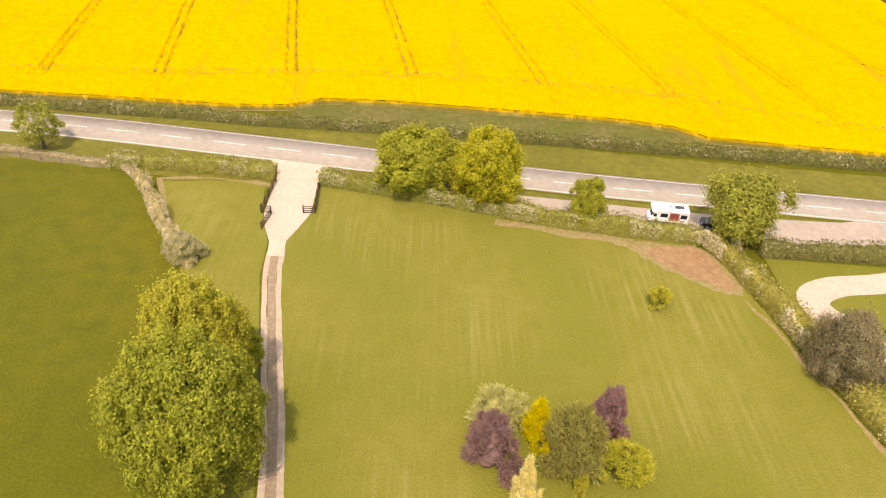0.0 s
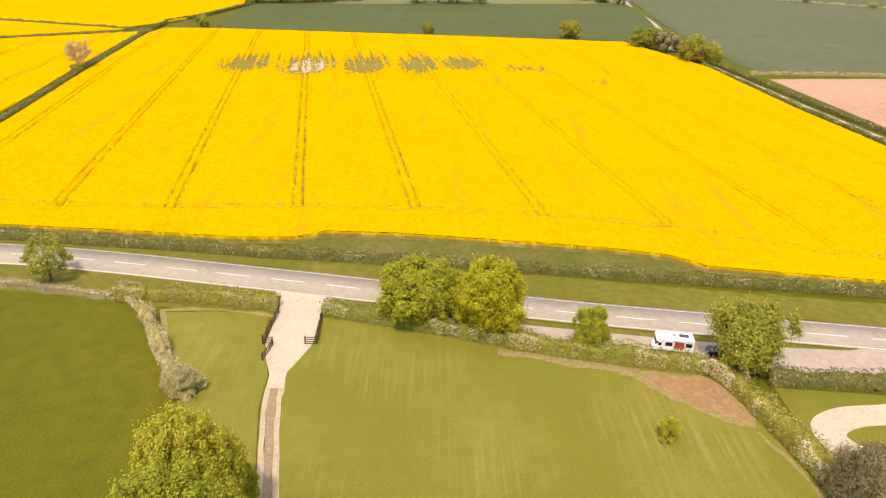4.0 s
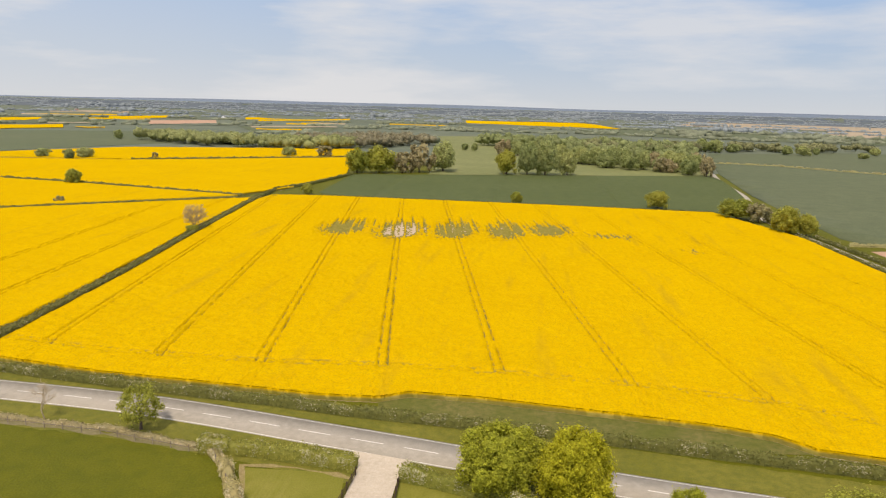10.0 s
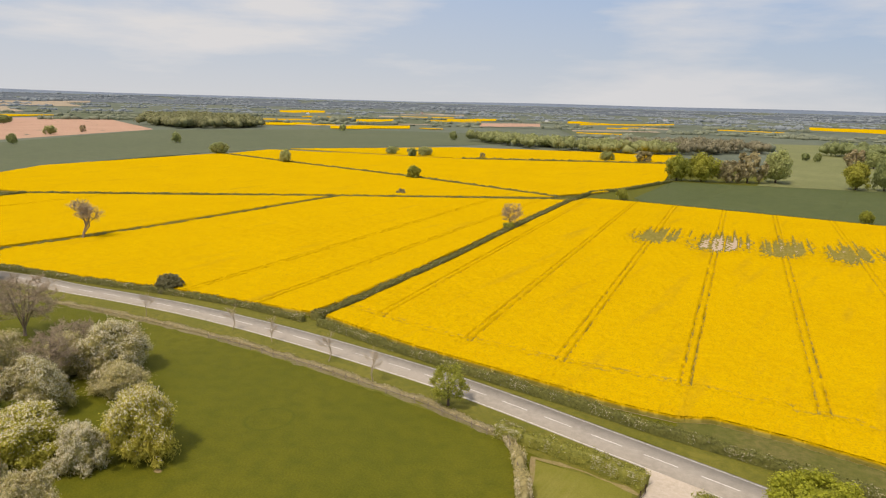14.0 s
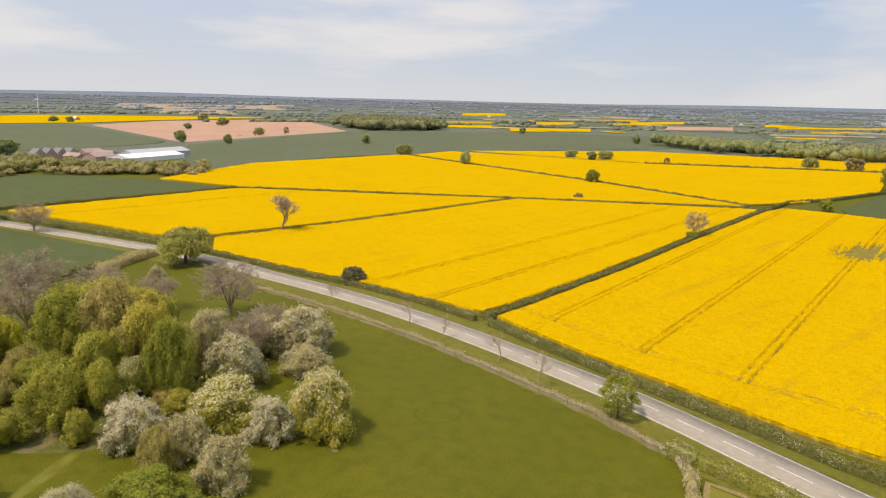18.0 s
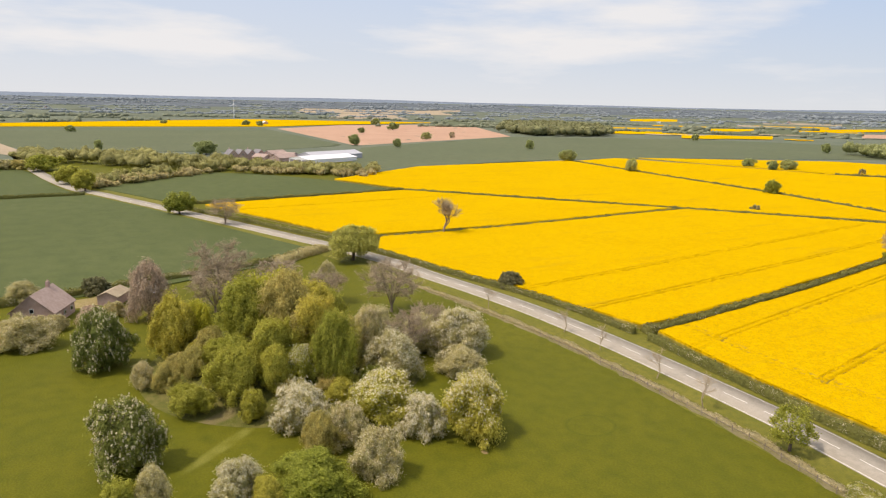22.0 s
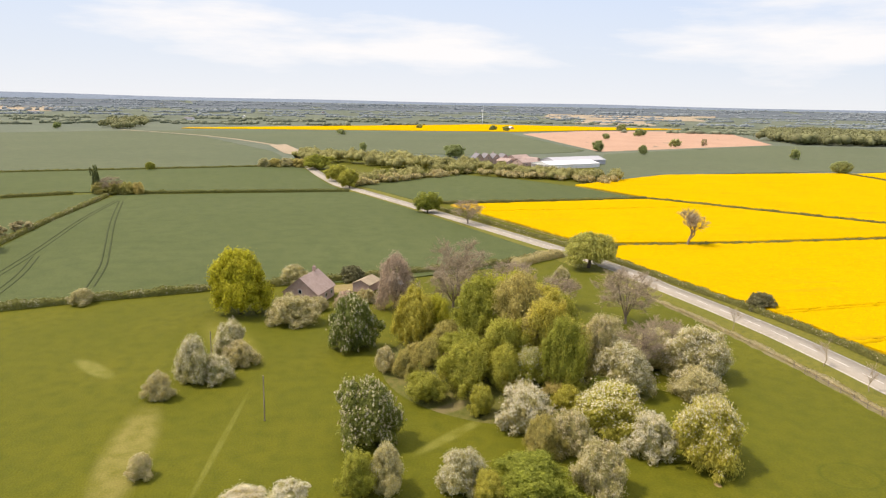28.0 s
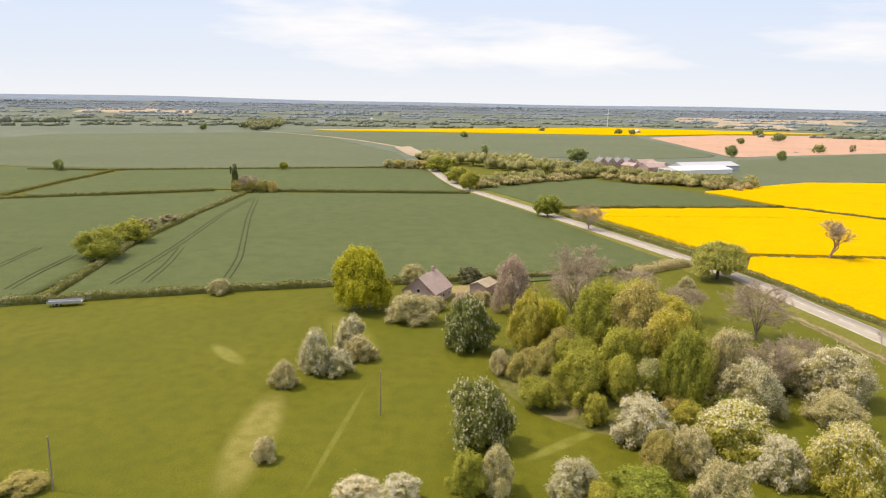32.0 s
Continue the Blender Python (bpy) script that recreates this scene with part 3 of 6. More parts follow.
def crown(h, r, base, shape, count, n, size, tilt=0.4, droop=0.0, plume=False, airy=False, hang=False):
    """Leaf sprays over all boughs, over an uneven leafy core. Returns arrays and the outer points with normals."""
    c, rr, cc, cr_ = lobes(h, r, base, shape, count)
    w = rr ** 2
    pick = rng.choice(len(c), int(n * 2.6), p=w / w.sum())
    d = unit(rng.normal(0, 1, (len(pick), 3)) + np.array([0, 0, 0.25]))
    d = d * (np.array([1, 1, 1.35]) if shape != "dome" else np.array([1, 1, 1.1]))
    p = c[pick] + d * (rr[pick] * np.clip(rng.normal(1.0, 0.2 if plume else 0.25, len(pick)) + (rng.uniform(0, 1, len(pick)) < 0.1) * rng.uniform(0.1, 0.8, len(pick)), 0.65, 2.2))[:, None]
    far = np.ones(len(p), bool)
    for i in range(len(c)):
        far &= (np.linalg.norm(p - c[i], axis=1) > rr[i] * 0.7) | (pick == i)
    for i in range(len(cc)):
        far &= np.linalg.norm(p - cc[i], axis=1) > cr_[i] * 0.9
    if droop:
        p[:, 2] -= droop * (np.hypot(p[:, 0], p[:, 1]) / r) ** 2 * h * rng.uniform(0.2, 1, len(p))
    far &= p[:, 2] > 0.1
    p, d = p[far][:n], d[far][:n]
    grp = [leaves(p, unit(d + unit(p - np.array([0, 0, h * 0.4])) * 0.6), size, tilt, 0.7, plume, hang)]
    for i in range(0 if airy else len(c)):
        grp.append(ball(c[i], rr[i] * (0.5 if plume else 0.6)))
    for i in range(0 if airy else len(cc)):
        grp.append(ball(cc[i], cr_[i] * (0.8 if plume else 0.92), 0.7))
    return join(grp), p, d


def limb_set(h, r, base):
    out = [tube([(0, 0, -0.3), (0.02 * h, 0.01 * h, base * 0.5), (0.01 * h, 0.02 * h, base + 0.15 * h), (0, 0, h * 0.75)],
                [0.045 * h, 0.032 * h, 0.024 * h, 0.006 * h], 8)]
    for i in range(5):
        an = i * 1.257 + rng.uniform(-0.4, 0.4)
        z0 = base * 0.7 + 0.08 * h * i / 2
        e = np.array([math.cos(an) * r * 0.65, math.sin(an) * r * 0.65, z0 + 0.32 * h])
        out.append(tube([(0, 0, z0), e * np.array([0.45, 0.45, 1]) - np.array([0, 0, 0.1 * h]), e], [0.016 * h, 0.011 * h, 0.004 * h], 5))
    return join(out)


def branches(h, r, base, levels=4, kids=4, twigs=2200, twig_len=0.5, twig_w=0.012, stem=0.42, girth=0.026, spread=0.55):
    """A leafless tree: forking limbs and a haze of fine twigs."""
    out, tips = [], []

    def grow(p, d, ln, rad, lev):
        mid = p + d * ln * 0.5 + rng.normal(0, 0.06 * ln, 3)
        end = p + d * ln + rng.normal(0, 0.06 * ln, 3)
        out.append(tube([p, mid, end], [rad, rad * 0.8, rad * 0.55], 6 if lev > 2 else 4))
        if lev == 0:
            tips.append((p, end))
            return
        for i in range(kids):
            t = rng.uniform(0.45, 1.0)
            q = p + (end - p) * t
            nd = unit(d + rng.normal(0, spread, 3) + np.array([0, 0, 0.25]))
            grow(q, nd, ln * rng.uniform(0.55, 0.75), rad * 0.55, lev - 1)
        tips.append((mid, end))

    grow(np.array([0, 0, -0.2]), np.array([0, 0, 1.0]), h * stem, girth * h, levels)
    wood = join(out)
    a, b = np.array([t[0] for t in tips]), np.array([t[1] for t in tips])
    k = rng.integers(0, len(a), twigs)
    p = a[k] + (b - a)[k] * rng.uniform(0.2, 1.1, (twigs, 1))
    d = unit((b - a)[k] + rng.normal(0, 0.6 * np.linalg.norm((b - a)[k], axis=1, keepdims=True), (twigs, 3)))
    s = unit(np.cross(d, rng.normal(0, 1, (twigs, 3)))) * twig_w
    e = p + d * twig_len * rng.uniform(0.5, 1.2, (twigs, 1))
    v = np.stack([p - s, p + s, e], 1).reshape(-1, 3)
    mx = np.percentile(np.hypot(v[:, 0], v[:, 1]), 92)
    zx = np.percentile(v[:, 2], 98)
    sc = np.array([r / mx, r / mx, h / zx])
    return (wood[0] * sc, wood[1]), (v * sc, None, np.arange(3 * twigs).reshape(-1, 3))


def fan(h, r, twigs):
    """A wide leafless tree: limbs fanning out from near the ground, boughs off them, and a thin haze of twigs."""
    out, tips = [], []

    def bough(p, e, rad, seg, lift=0.06):
        m_ = (p + e) / 2 + np.array([0, 0, lift * h]) + rng.normal(0, 0.03 * h, 3)
        out.append(tube([p, m_, e], [rad, rad * 0.75, rad * 0.45], seg))
        return [(1 - t) ** 2 * p + 2 * t * (1 - t) * m_ + t * t * e for t in (0.35, 0.5, 0.62, 0.74, 0.85, 1.0)]

    out.append(tube([(0, 0, -0.3), (0.05, 0, 0.06 * h), (0, 0, 0.14 * h)], [0.026 * h, 0.021 * h, 0.018 * h], 8))
    for i in range(8):
        an = i * 0.785 + rng.uniform(-0.3, 0.3)
        k = rng.uniform(0.25, 0.7) if i else 0.05
        for q in bough(np.array([0, 0, 0.11 * h]), np.array([math.cos(an) * r * k, math.sin(an) * r * k, h * rng.uniform(0.72, 0.92)]), 0.0085 * h, 6, -0.04):
            for _ in range(2):
                a2, z2 = an + rng.normal(0, 0.9), q[2] + h * rng.uniform(0.02, 0.22)
                w = r * min(1.0, math.sqrt(max(0.05, 1 - ((z2 / h - 0.58) / 0.45) ** 2))) * rng.uniform(0.55, 1.0)
                e = np.array([math.cos(a2) * w, math.sin(a2) * w, min(z2, 0.97 * h)])
                for s_ in bough(q, e, 0.0042 * h, 4, 0.02)[1:]:
                    e3 = s_ + unit(rng.normal(0, 1, 3) + np.array([e[0] / r, e[1] / r, 0.6])) * h * rng.uniform(0.05, 0.12)
                    out.append(tube([s_, e3], [0.0022 * h, 0.001 * h], 3))
                    tips.append((s_, e3))
    a, b = np.array([t[0] for t in tips]), np.array([t[1] for t in tips])
    k = rng.integers(0, len(a), twigs)
    p = a[k] + (b - a)[k] * rng.uniform(0.1, 1.0, (twigs, 1))
    d = unit((b - a)[k] + rng.normal(0, 0.6 * np.linalg.norm((b - a)[k], axis=1, keepdims=True), (twigs, 3)))
    s = unit(np.cross(d, rng.normal(0, 1, (twigs, 3)))) * 0.0105
    v = np.stack([p - s, p + s, p + d * 0.75 * rng.uniform(0.5, 1.2, (twigs, 1))], 1).reshape(-1, 3)
    return join(out)[:2], (v, None, np.arange(3 * twigs).reshape(-1, 3))


# kind: leaf material, crown base, shape, boughs, leaves, leaf size, droop, blossom (material, count, size, upward only), label, category
KIND = dict(
    sycamore=("sycamore", 1.2, "round", 210, 22265, 0.148, 0, None, "broad fresh green sycamore tree in full leaf", "tree"),
    bigtree=("bigleaf", 1.0, "round", 310, 52000, 0.112, 0, None, "tall broad tree in dense yellow-green leaf", "tree"),
    goldleaf=("goldgreen", 1.2, "round", 210, 22265, 0.148, 0, None, "broad tree with bright yellow-green young leaves", "tree"),
    bright=("bright", 1.0, "dome", 180, 23978, 0.164, 0, None, "tall rounded tree in bright yellow-green leaf", "tree"),
    oak=("oak", 1.5, "round", 75, 15757, 0.172, 0, None, "rounded green field tree in full leaf", "tree"),
    lime=("lime", 0.8, "round", 69, 15757, 0.172, 0, None, "yellow-green tree in young spring leaf", "tree"),
    small=("lime", 0.6, "dome", 40, 12687, 0.179, 0, None, "small upright fresh green tree in the hedge", "tree"),
    olive=("olive", 0.3, "round", 69, 16443, 0.172, 0, None, "olive green leafy tree on the wooded mound", "tree"),
    dense=("dense", 0.3, "dome", 105, 22265, 0.148, 0, None, "dense rounded dark green tree in leaf", "tree"),
    grey=("grey", 0.2, "dome", 75, 15757, 0.156, 0, ("cream_petal", 9500, 0.105, False), "grey-green bushy tree just coming into bloom", "shrub"),
    hawthorn=("grey", 0.2, "dome", 75, 14386, 0.156, 0, ("petal", 13000, 0.115, False), "hawthorn bush speckled with white blossom", "shrub"),
    white=("grey", 0.2, "dome", 75, 10276, 0.156, 0, ("petal", 19000, 0.12, False), "hawthorn bush smothered in white blossom", "shrub"),
    whitegreen=("olive", 0.2, "dome", 81, 16443, 0.164, 0, ("petal", 5200, 0.12, True), "green thorn bush with white blossom over its top", "shrub"),
    chestnut=("chestnut", 0.5, "dome", 90, 17813, 0.195, 0, ("cream_petal", 6300, 0.15, False), "horse chestnut tree with cream flower candles", "tree"),
    scrub=("scrub", 0.2, "dome", 75, 16000, 0.16, 0, None, "tangled brownish-green scrub bush on the mound", "shrub"),
    copper=("copper", 0.2, "dome", 40, 10838, 0.27, 0, None, "dark purple-leaved ornamental tree on the lawn", "tree"),
    goldcone=("gold", 0.1, "cone", 40, 7503, 0.32, 0, None, "vivid golden yellow conifer on the lawn", "conifer"),
    golden=("golden", 0.2, "dome", 34, 7503, 0.32, 0, None, "golden-green feathery shrub on the lawn", "shrub"),
    cream=("cream", 0.1, "cone", 40, 8337, 0.3, 0, None, "cream-tipped conifer on the lawn", "conifer"),
    pale=("pale", 0.2, "dome", 40, 9171, 0.27, 0, None, "pale grey-green ornamental tree in leaf", "tree"),
    dark=("dark", 0.2, "dome", 40, 4140, 0.4, 0, None, "dark rounded bush beside the hedge", "shrub"),
    sage=("sage", 0.2, "dome", 50, 11672, 0.27, 0, None, "dense grey-green ornamental tree on the lawn", "tree"),
    darkbig=("darkolive", 0.3, "dome", 110, 30000, 0.125, 0, ("cream_petal", 160, 0.12, False), "dark olive tree with fine leaves beside the hedge", "tree"),
    purple=("purple", 0.6, "dome", 75, 15757, 0.172, 0, None, "brown-purple leafing tree behind the cottage garden", "tree"),
    brown=("brown", 0.8, "round", 40, 5290, 0.36, 0, None, "brownish tree just opening its leaves", "tree"),
    willow=("willow", 3.4, "dome", 50, 17762, 0.187, 0.07, None, "weeping willow with pale green hanging foliage by the road", "tree"),
    poplar=("poplar", 0.3, "column", 26, 2300, 0.5, 0, None, "narrow dark upright poplar beside the hedge", "tree"),
    light=("oak", 3.2, "round", 34, 4140, 0.24, 0, None, "small thin-leaved young tree on the roadside verge", "tree"),
)
BARE = dict(
    dead=(4, 4, 2400, "leafless pale brown field tree with thick forking limbs", "tree"),
    twig=(4, 5, 17000, "spreading leafless tree with a haze of pinkish twigs", "tree"),
    sapling=(3, 4, 700, "thin leafless sapling on the road verge", "sapling"),
)
LIBRARY = {}


GROUP = dict(sapling="saplings along the road verge", olive="trees on the wooded mound", chestnut="chestnut trees in the pasture", white="hawthorns in white blossom", hawthorn="hawthorns coming into blossom")
HANG = ("grey", "hawthorn", "white", "whitegreen", "scrub", "willow")
PLUMES = ("copper", "goldcone", "golden", "cream", "pale", "sage")


def plant(kind, x, y, h, r, group=""):
    """Sets a tree or bush on the ground; alike kinds share a few built forms, coarser ones far off."""
    away = (math.hypot(x, y) > 260) + (math.hypot(x, y) > 560)
    forms = LIBRARY.setdefault((kind, away), [])
    limit = 4 if kind in ("grey", "hawthorn", "oak", "olive", "white", "whitegreen", "scrub") and not away else 3 if kind in ("oak", "brown") else 2
    z = float(ground_z(x, y))
    k_ = 5.0 if kind in BARE else 5.4      # the outermost sprays reach past the crown's radius
    sc = Matrix.Diagonal((r / k_, r / k_, h / 10, 1))
    m = pose(x, y, z, 0, 0, rng.uniform(0, 360))
    if len(forms) >= limit:
        src = forms[int(rng.integers(0, limit))]
        ob = copy_thing(src, m)
    else:
        if kind in BARE:
            lev, kids, tw, label, cat = BARE[kind]
            ob = thing("tree" if cat == "tree" else cat, label, cat)
            wood, tw_ = fan(10, 5, tw) if kind == "twig" else branches(10, 5, 1, lev, kids, tw, 0.9, 0.03 if kind == "dead" else 0.011, 0.42, 0.027 if kind == "dead" else 0.014)
            part("trunk", mesh_of("trunk", wood[0], wood[1], mat=M["limb" if kind in ("twig", "dead") else "twig"]), ob)
            tagged(part("twig_haze", mesh_of("twig_haze", tw_[0], None, tw_[2], mat=M["twig"]), ob, "haze of fine bare twigs"), kind="stuff")
        else:
            leaf, base, shape, lob, n, size, droop, bloom, label, cat = KIND[kind]
            ob = thing(cat, label, cat)
            if away:
                lob, n, size = lob // 2, n // 4, size * 1.9
                # far oaks swap to a paler, greyer leaf with haze in its colour
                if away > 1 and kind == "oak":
                    leaf, base = "haze_oak", 1.2
            arr, p, d = crown(10, 5, base, shape, lob, n, size, 0.4, droop, kind in PLUMES, kind in ("light", "brown", "golden", "purple"), kind in HANG)
            if kind == "willow":
                an_, ra_ = rng.uniform(0, 6.28, 420), 5.0 * np.sqrt(rng.uniform(0.25, 1.0, 420))
                top_ = np.c_[np.cos(an_) * ra_, np.sin(an_) * ra_, 9.3 - 4.2 * (ra_ / 5) ** 2.2]
                ln_ = rng.uniform(0.5, 2.3, 420) * (0.4 + 0.6 * ra_ / 5)
                hang_ = np.repeat(top_, 22, 0)
                hang_[:, 2] -= np.repeat(ln_, 22) * np.tile(np.linspace(0, 1, 22), 420)
                hang_ += rng.normal(0, 0.07, hang_.shape)
                arr = join([arr, leaves(hang_, unit(hang_ * np.array([1, 1, 0])), 0.14, 0.5, 0.4, False, True)])
            part("trunk", mesh_of("trunk", *limb_set(10, 5, max(base, 0.6)), mat=M["bark"]), ob)
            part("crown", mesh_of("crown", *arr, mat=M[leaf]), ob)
            if bloom:
                bm_, k, bs, up = bloom
                if away:
                    k, bs = k // 4, bs * 1.9
                pr = np.clip((d[:, 2] * 0.6 + p[:, 2] / 10 - 0.55) * 2 + 0.25 * np.sin(p[:, 0] * 1.7) * np.sin(p[:, 1] * 1.5), 0.02, 1) ** 2.2 if up else 0.06 + 0.94 * (np.sin(p[:, 0] * 1.5 + 1) * np.sin(p[:, 1] * 1.3) * np.sin(p[:, 2] * 1.4) + 0.25 * d[:, 2] > -0.02)
                i = rng.choice(len(p), k, p=pr / pr.sum())
                if kind == "chestnut":           # flower candles, each a tuft of blades
                    i = np.repeat(rng.choice(np.flatnonzero(d[:, 2] > -0.35), k // 7), 7)
                    petals = leaves(p[i] + d[i] * 0.16 + rng.normal(0, 0.075, (len(i), 3)) * np.array([1, 1, 1.9]), d[i], bs, 0.7, 0.8)
                else:
                    petals = leaves(p[i] + d[i] * 0.10 + rng.normal(0, 0.12, (k, 3)), d[i], bs, 0.6, 0.9, False, True)
                part("blossom", mesh_of("blossom", *petals, mat=M[bm_]), ob, "clusters of pale blossom")
        forms.append(ob)
    ob.matrix_basis = m @ sc
    group = group or GROUP.get(kind, "")
    if group:
        ob["group"] = group
    return ob


def hedge(pts, w, h, leaf="hedge", density=34, size=0.2, bloom=0.0, label="clipped green roadside hedge", petal="cream_petal", gaps=0.0, step=0.5):
    """A hedge along a line: an uneven core, leaf sprays over it, and blossom in drifts."""
    ob = thing("hedge", label, "hedge")
    q, d, t = along(pts, step)
    nrm = np.stack([-d[:, 1], d[:, 0]], 1)
    an = np.array([-1.0, -0.95, -0.6, 0.0, 0.6, 0.95, 1.0])
    zz = np.array([0.0, 0.6, 0.93, 1.0, 0.93, 0.6, 0.0])
    wav = 1 + 0.10 * np.sin(t * 0.9) + 0.10 * np.sin(t * 0.37 + 2) + rng.normal(0, 0.05, len(t))
    if gaps:
        wav *= 1 - gaps * (np.sin(t * 0.5) * np.sin(t * 0.23 + 1) > 0.15) * rng.uniform(0.4, 0.9, len(t))
    z0 = ground_z(q[:, 0], q[:, 1])
    k, n = len(an), len(q)
    wid = w / 2 * (0.6 + 0.4 * wav)
    v = np.zeros((n, k, 3))
    v[:, :, :2] = q[:, None] + nrm[:, None] * (an[None, :, None] * wid[:, None, None] * 0.85)
    v[:, :, 2] = z0[:, None] + zz[None] * (h * wav)[:, None] * 0.9
    v[:, 1:-1] += rng.normal(0, 0.06 * min(w, h), (n, k - 2, 3))
    f = [[i * k + j, (i + 1) * k + j, (i + 1) * k + j + 1, i * k + j + 1] for i in range(n - 1) for j in range(k - 1)]
    f += [[0, 1, 5, 6], [1, 2, 4, 5], [(n - 1) * k + 6, (n - 1) * k + 5, (n - 1) * k + 1, (n - 1) * k], [(n - 1) * k + 5, (n - 1) * k + 4, (n - 1) * k + 2, (n - 1) * k + 1]]
    core = (v.reshape(-1, 3), np.array(f))

    def scatter(cnt, off, bias=None, flank=False):
        i = rng.integers(0, n, cnt) if bias is None else rng.choice(n, cnt, p=bias / bias.sum())
        s = rng.uniform(-1, 1, cnt)
        arc = s * 2.2
        if flank:
            arc = np.sign(arc) * (0.75 + 1.2 * np.abs(s) ** 1.3)
        ox = np.clip(arc, -1, 1) * (1 - 0.12 * (np.abs(arc) < 0.95))
        oz = np.where(np.abs(arc) > 1, 1 - (np.abs(arc) - 1) / 1.2, 1.0 - 0.08 * arc ** 2)
        p = np.zeros((cnt, 3))
        jit = rng.uniform(-step / 2, step / 2, cnt)
        p[:, :2] = q[i] + d[i] * jit[:, None] + nrm[i] * (ox * wid[i])[:, None]
        p[:, 2] = z0[i] + np.maximum(oz, 0.03) * h * wav[i]
        nn = np.c_[nrm[i] * ox[:, None], np.where(np.abs(arc) > 1, 0.2, 1.0)]
        return p + unit(nn) * off + rng.normal(0, 0.05 * h, (cnt, 3)), nn

    cnt = int(density * 1.5 * t[-1])
    p, nn = scatter(cnt, 0.02)
    part("foliage", mesh_of("foliage", *join([core, leaves(p, nn, size * 0.82)]), mat=M[leaf]), ob)
    if bloom:
        bias = np.clip(np.sin(t * 0.8) + np.sin(t * 0.31 + 1.2) + 0.9 * np.sin(t * 2.3) + 0.2, 0.03, 2)
        p, nn = scatter(int(2.6 * bloom * t[-1]), 0.03, bias, True)
        part("blossom", mesh_of("blossom", *leaves(p, nn, size * 0.42, 0.6, 0.9), mat=M[petal]), ob, "drifts of white blossom")
    return ob

# ---- ground ----
rad_ = np.concatenate([[0], np.linspace(6, 240, 60), np.geomspace(250, 4900, 60)])
ang_ = np.linspace(0, 2 * np.pi, 241)[:-1]
gx, gy = rad_[:, None] * np.sin(ang_), rad_[:, None] * np.cos(ang_)
gz = rise(np.hypot(gx, gy))
gi = np.arange(gx.size).reshape(gx.shape)
gq = np.stack([gi[:-1], gi[1:], np.roll(gi, -1, 1)[1:], np.roll(gi, -1, 1)[:-1]], -1).reshape(-1, 4)
thing("ground", "grass ground reaching to the horizon", "ground", kind="structure",
      data=mesh_of("ground", np.stack([gx, gy, gz], -1).reshape(-1, 3), gq, mat=M["grass"], smooth=True))
mr, ma = np.linspace(0, 27, 28), np.linspace(0, 2 * np.pi, 73)[:-1]
mx, my = -128 + mr[:, None] * np.cos(ma), 38 + mr[:, None] * np.sin(ma)
mi = np.arange(mx.size).reshape(mx.shape)
mq = np.stack([mi[:-1], mi[1:], np.roll(mi, -1, 1)[1:], np.roll(mi, -1, 1)[:-1]], -1).reshape(-1, 4)
mz = ground_z(mx, my) + 0.02 + rng.normal(0, 0.05, mx.shape) * (mr[:, None] < 26)
thing("mound", "grassy earth mound with scrub on its flanks", "mound", kind="structure",
      data=mesh_of("mound", np.stack([mx, my, mz], -1).reshape(-1, 3), mq, mat=M["rough_grass"], smooth=True))


def lawn_material():
    """Mown lawn: straw-coloured mowing stripes that fade in and out, over yellowish grass."""
    m, n, l, b = shader("mown_lawn", 0.9, 0.15)
    f1 = noise_fac(n, l, 0.045, 5, 0.3, 0.62)
    f2 = noise_fac(n, l, 0.4, 5, 0.4, 0.75)
    f3 = noise_fac(n, l, 4.0, 3, 0.3, 0.7)
    st = noise_fac(n, l, 1.7, 3, 0.46, 0.74, (1, 0.03, 1), radians(4))
    gate = noise_fac(n, l, 0.05, 2, 0.46, 0.72)
    mul = n.new("ShaderNodeMath")
    mul.operation = "MULTIPLY"
    l.new(st, mul.inputs[0])
    l.new(gate, mul.inputs[1])
    c = mix(n, l, f1, (0.140, 0.150, 0.013), (0.202, 0.188, 0.030))
    c = mix(n, l, f2, c, (0.164, 0.162, 0.019))
    c = mix(n, l, mul.outputs["Value"], c, (0.275, 0.242, 0.07))
    d = n.new("ShaderNodeMixRGB")
    d.blend_type = "MULTIPLY"
    d.inputs["Fac"].default_value = 0.3
    l.new(c, d.inputs["Color1"])
    l.new(mix(n, l, f3, (0.6, 0.6, 0.6), (1.25, 1.25, 1.25)), d.inputs["Color2"])
    l.new(d.outputs["Color"], b.inputs["Base Color"])
    bump(n, l, b, f3, 0.05)
    return m


LAWN = [(-16.0, 80), (-15.9, 88.0), (-7, 85.6), (10, 80.6), (18, 78.6), (35, 75.4), (37.6, 72), (40, 60), (42, 49), (45, 30), (47, 0), (47, -40),
        (-10, -40), (-11.2, 10), (-12.8, 30), (-14.6, 43), (-17.2, 56), (-19.0, 66.5), (-19, 72), (-18, 75.5)]
LAWN2 = [(-38.5, 87.5), (-24, 88.3), (-22.6, 80), (-20.5, 73), (-20.0, 66), (-15.2, 43), (-13, 30), (-24, 40), (-27.5, 62), (-33.5, 75)]
LAWN_MAT = lawn_material()
thing("lawn", "mown grass of the garden next door", "lawn", kind="structure",
      data=sheet("lawn", [(43.5, 73), (115, 67), (115, 10), (49, 10), (46, 40), (43, 60)], 0.04, LAWN_MAT))
thing("lawn", "strip of mown grass between drive and old hedge", "lawn", kind="structure", data=sheet("lawn", LAWN2, 0.04, LAWN_MAT))
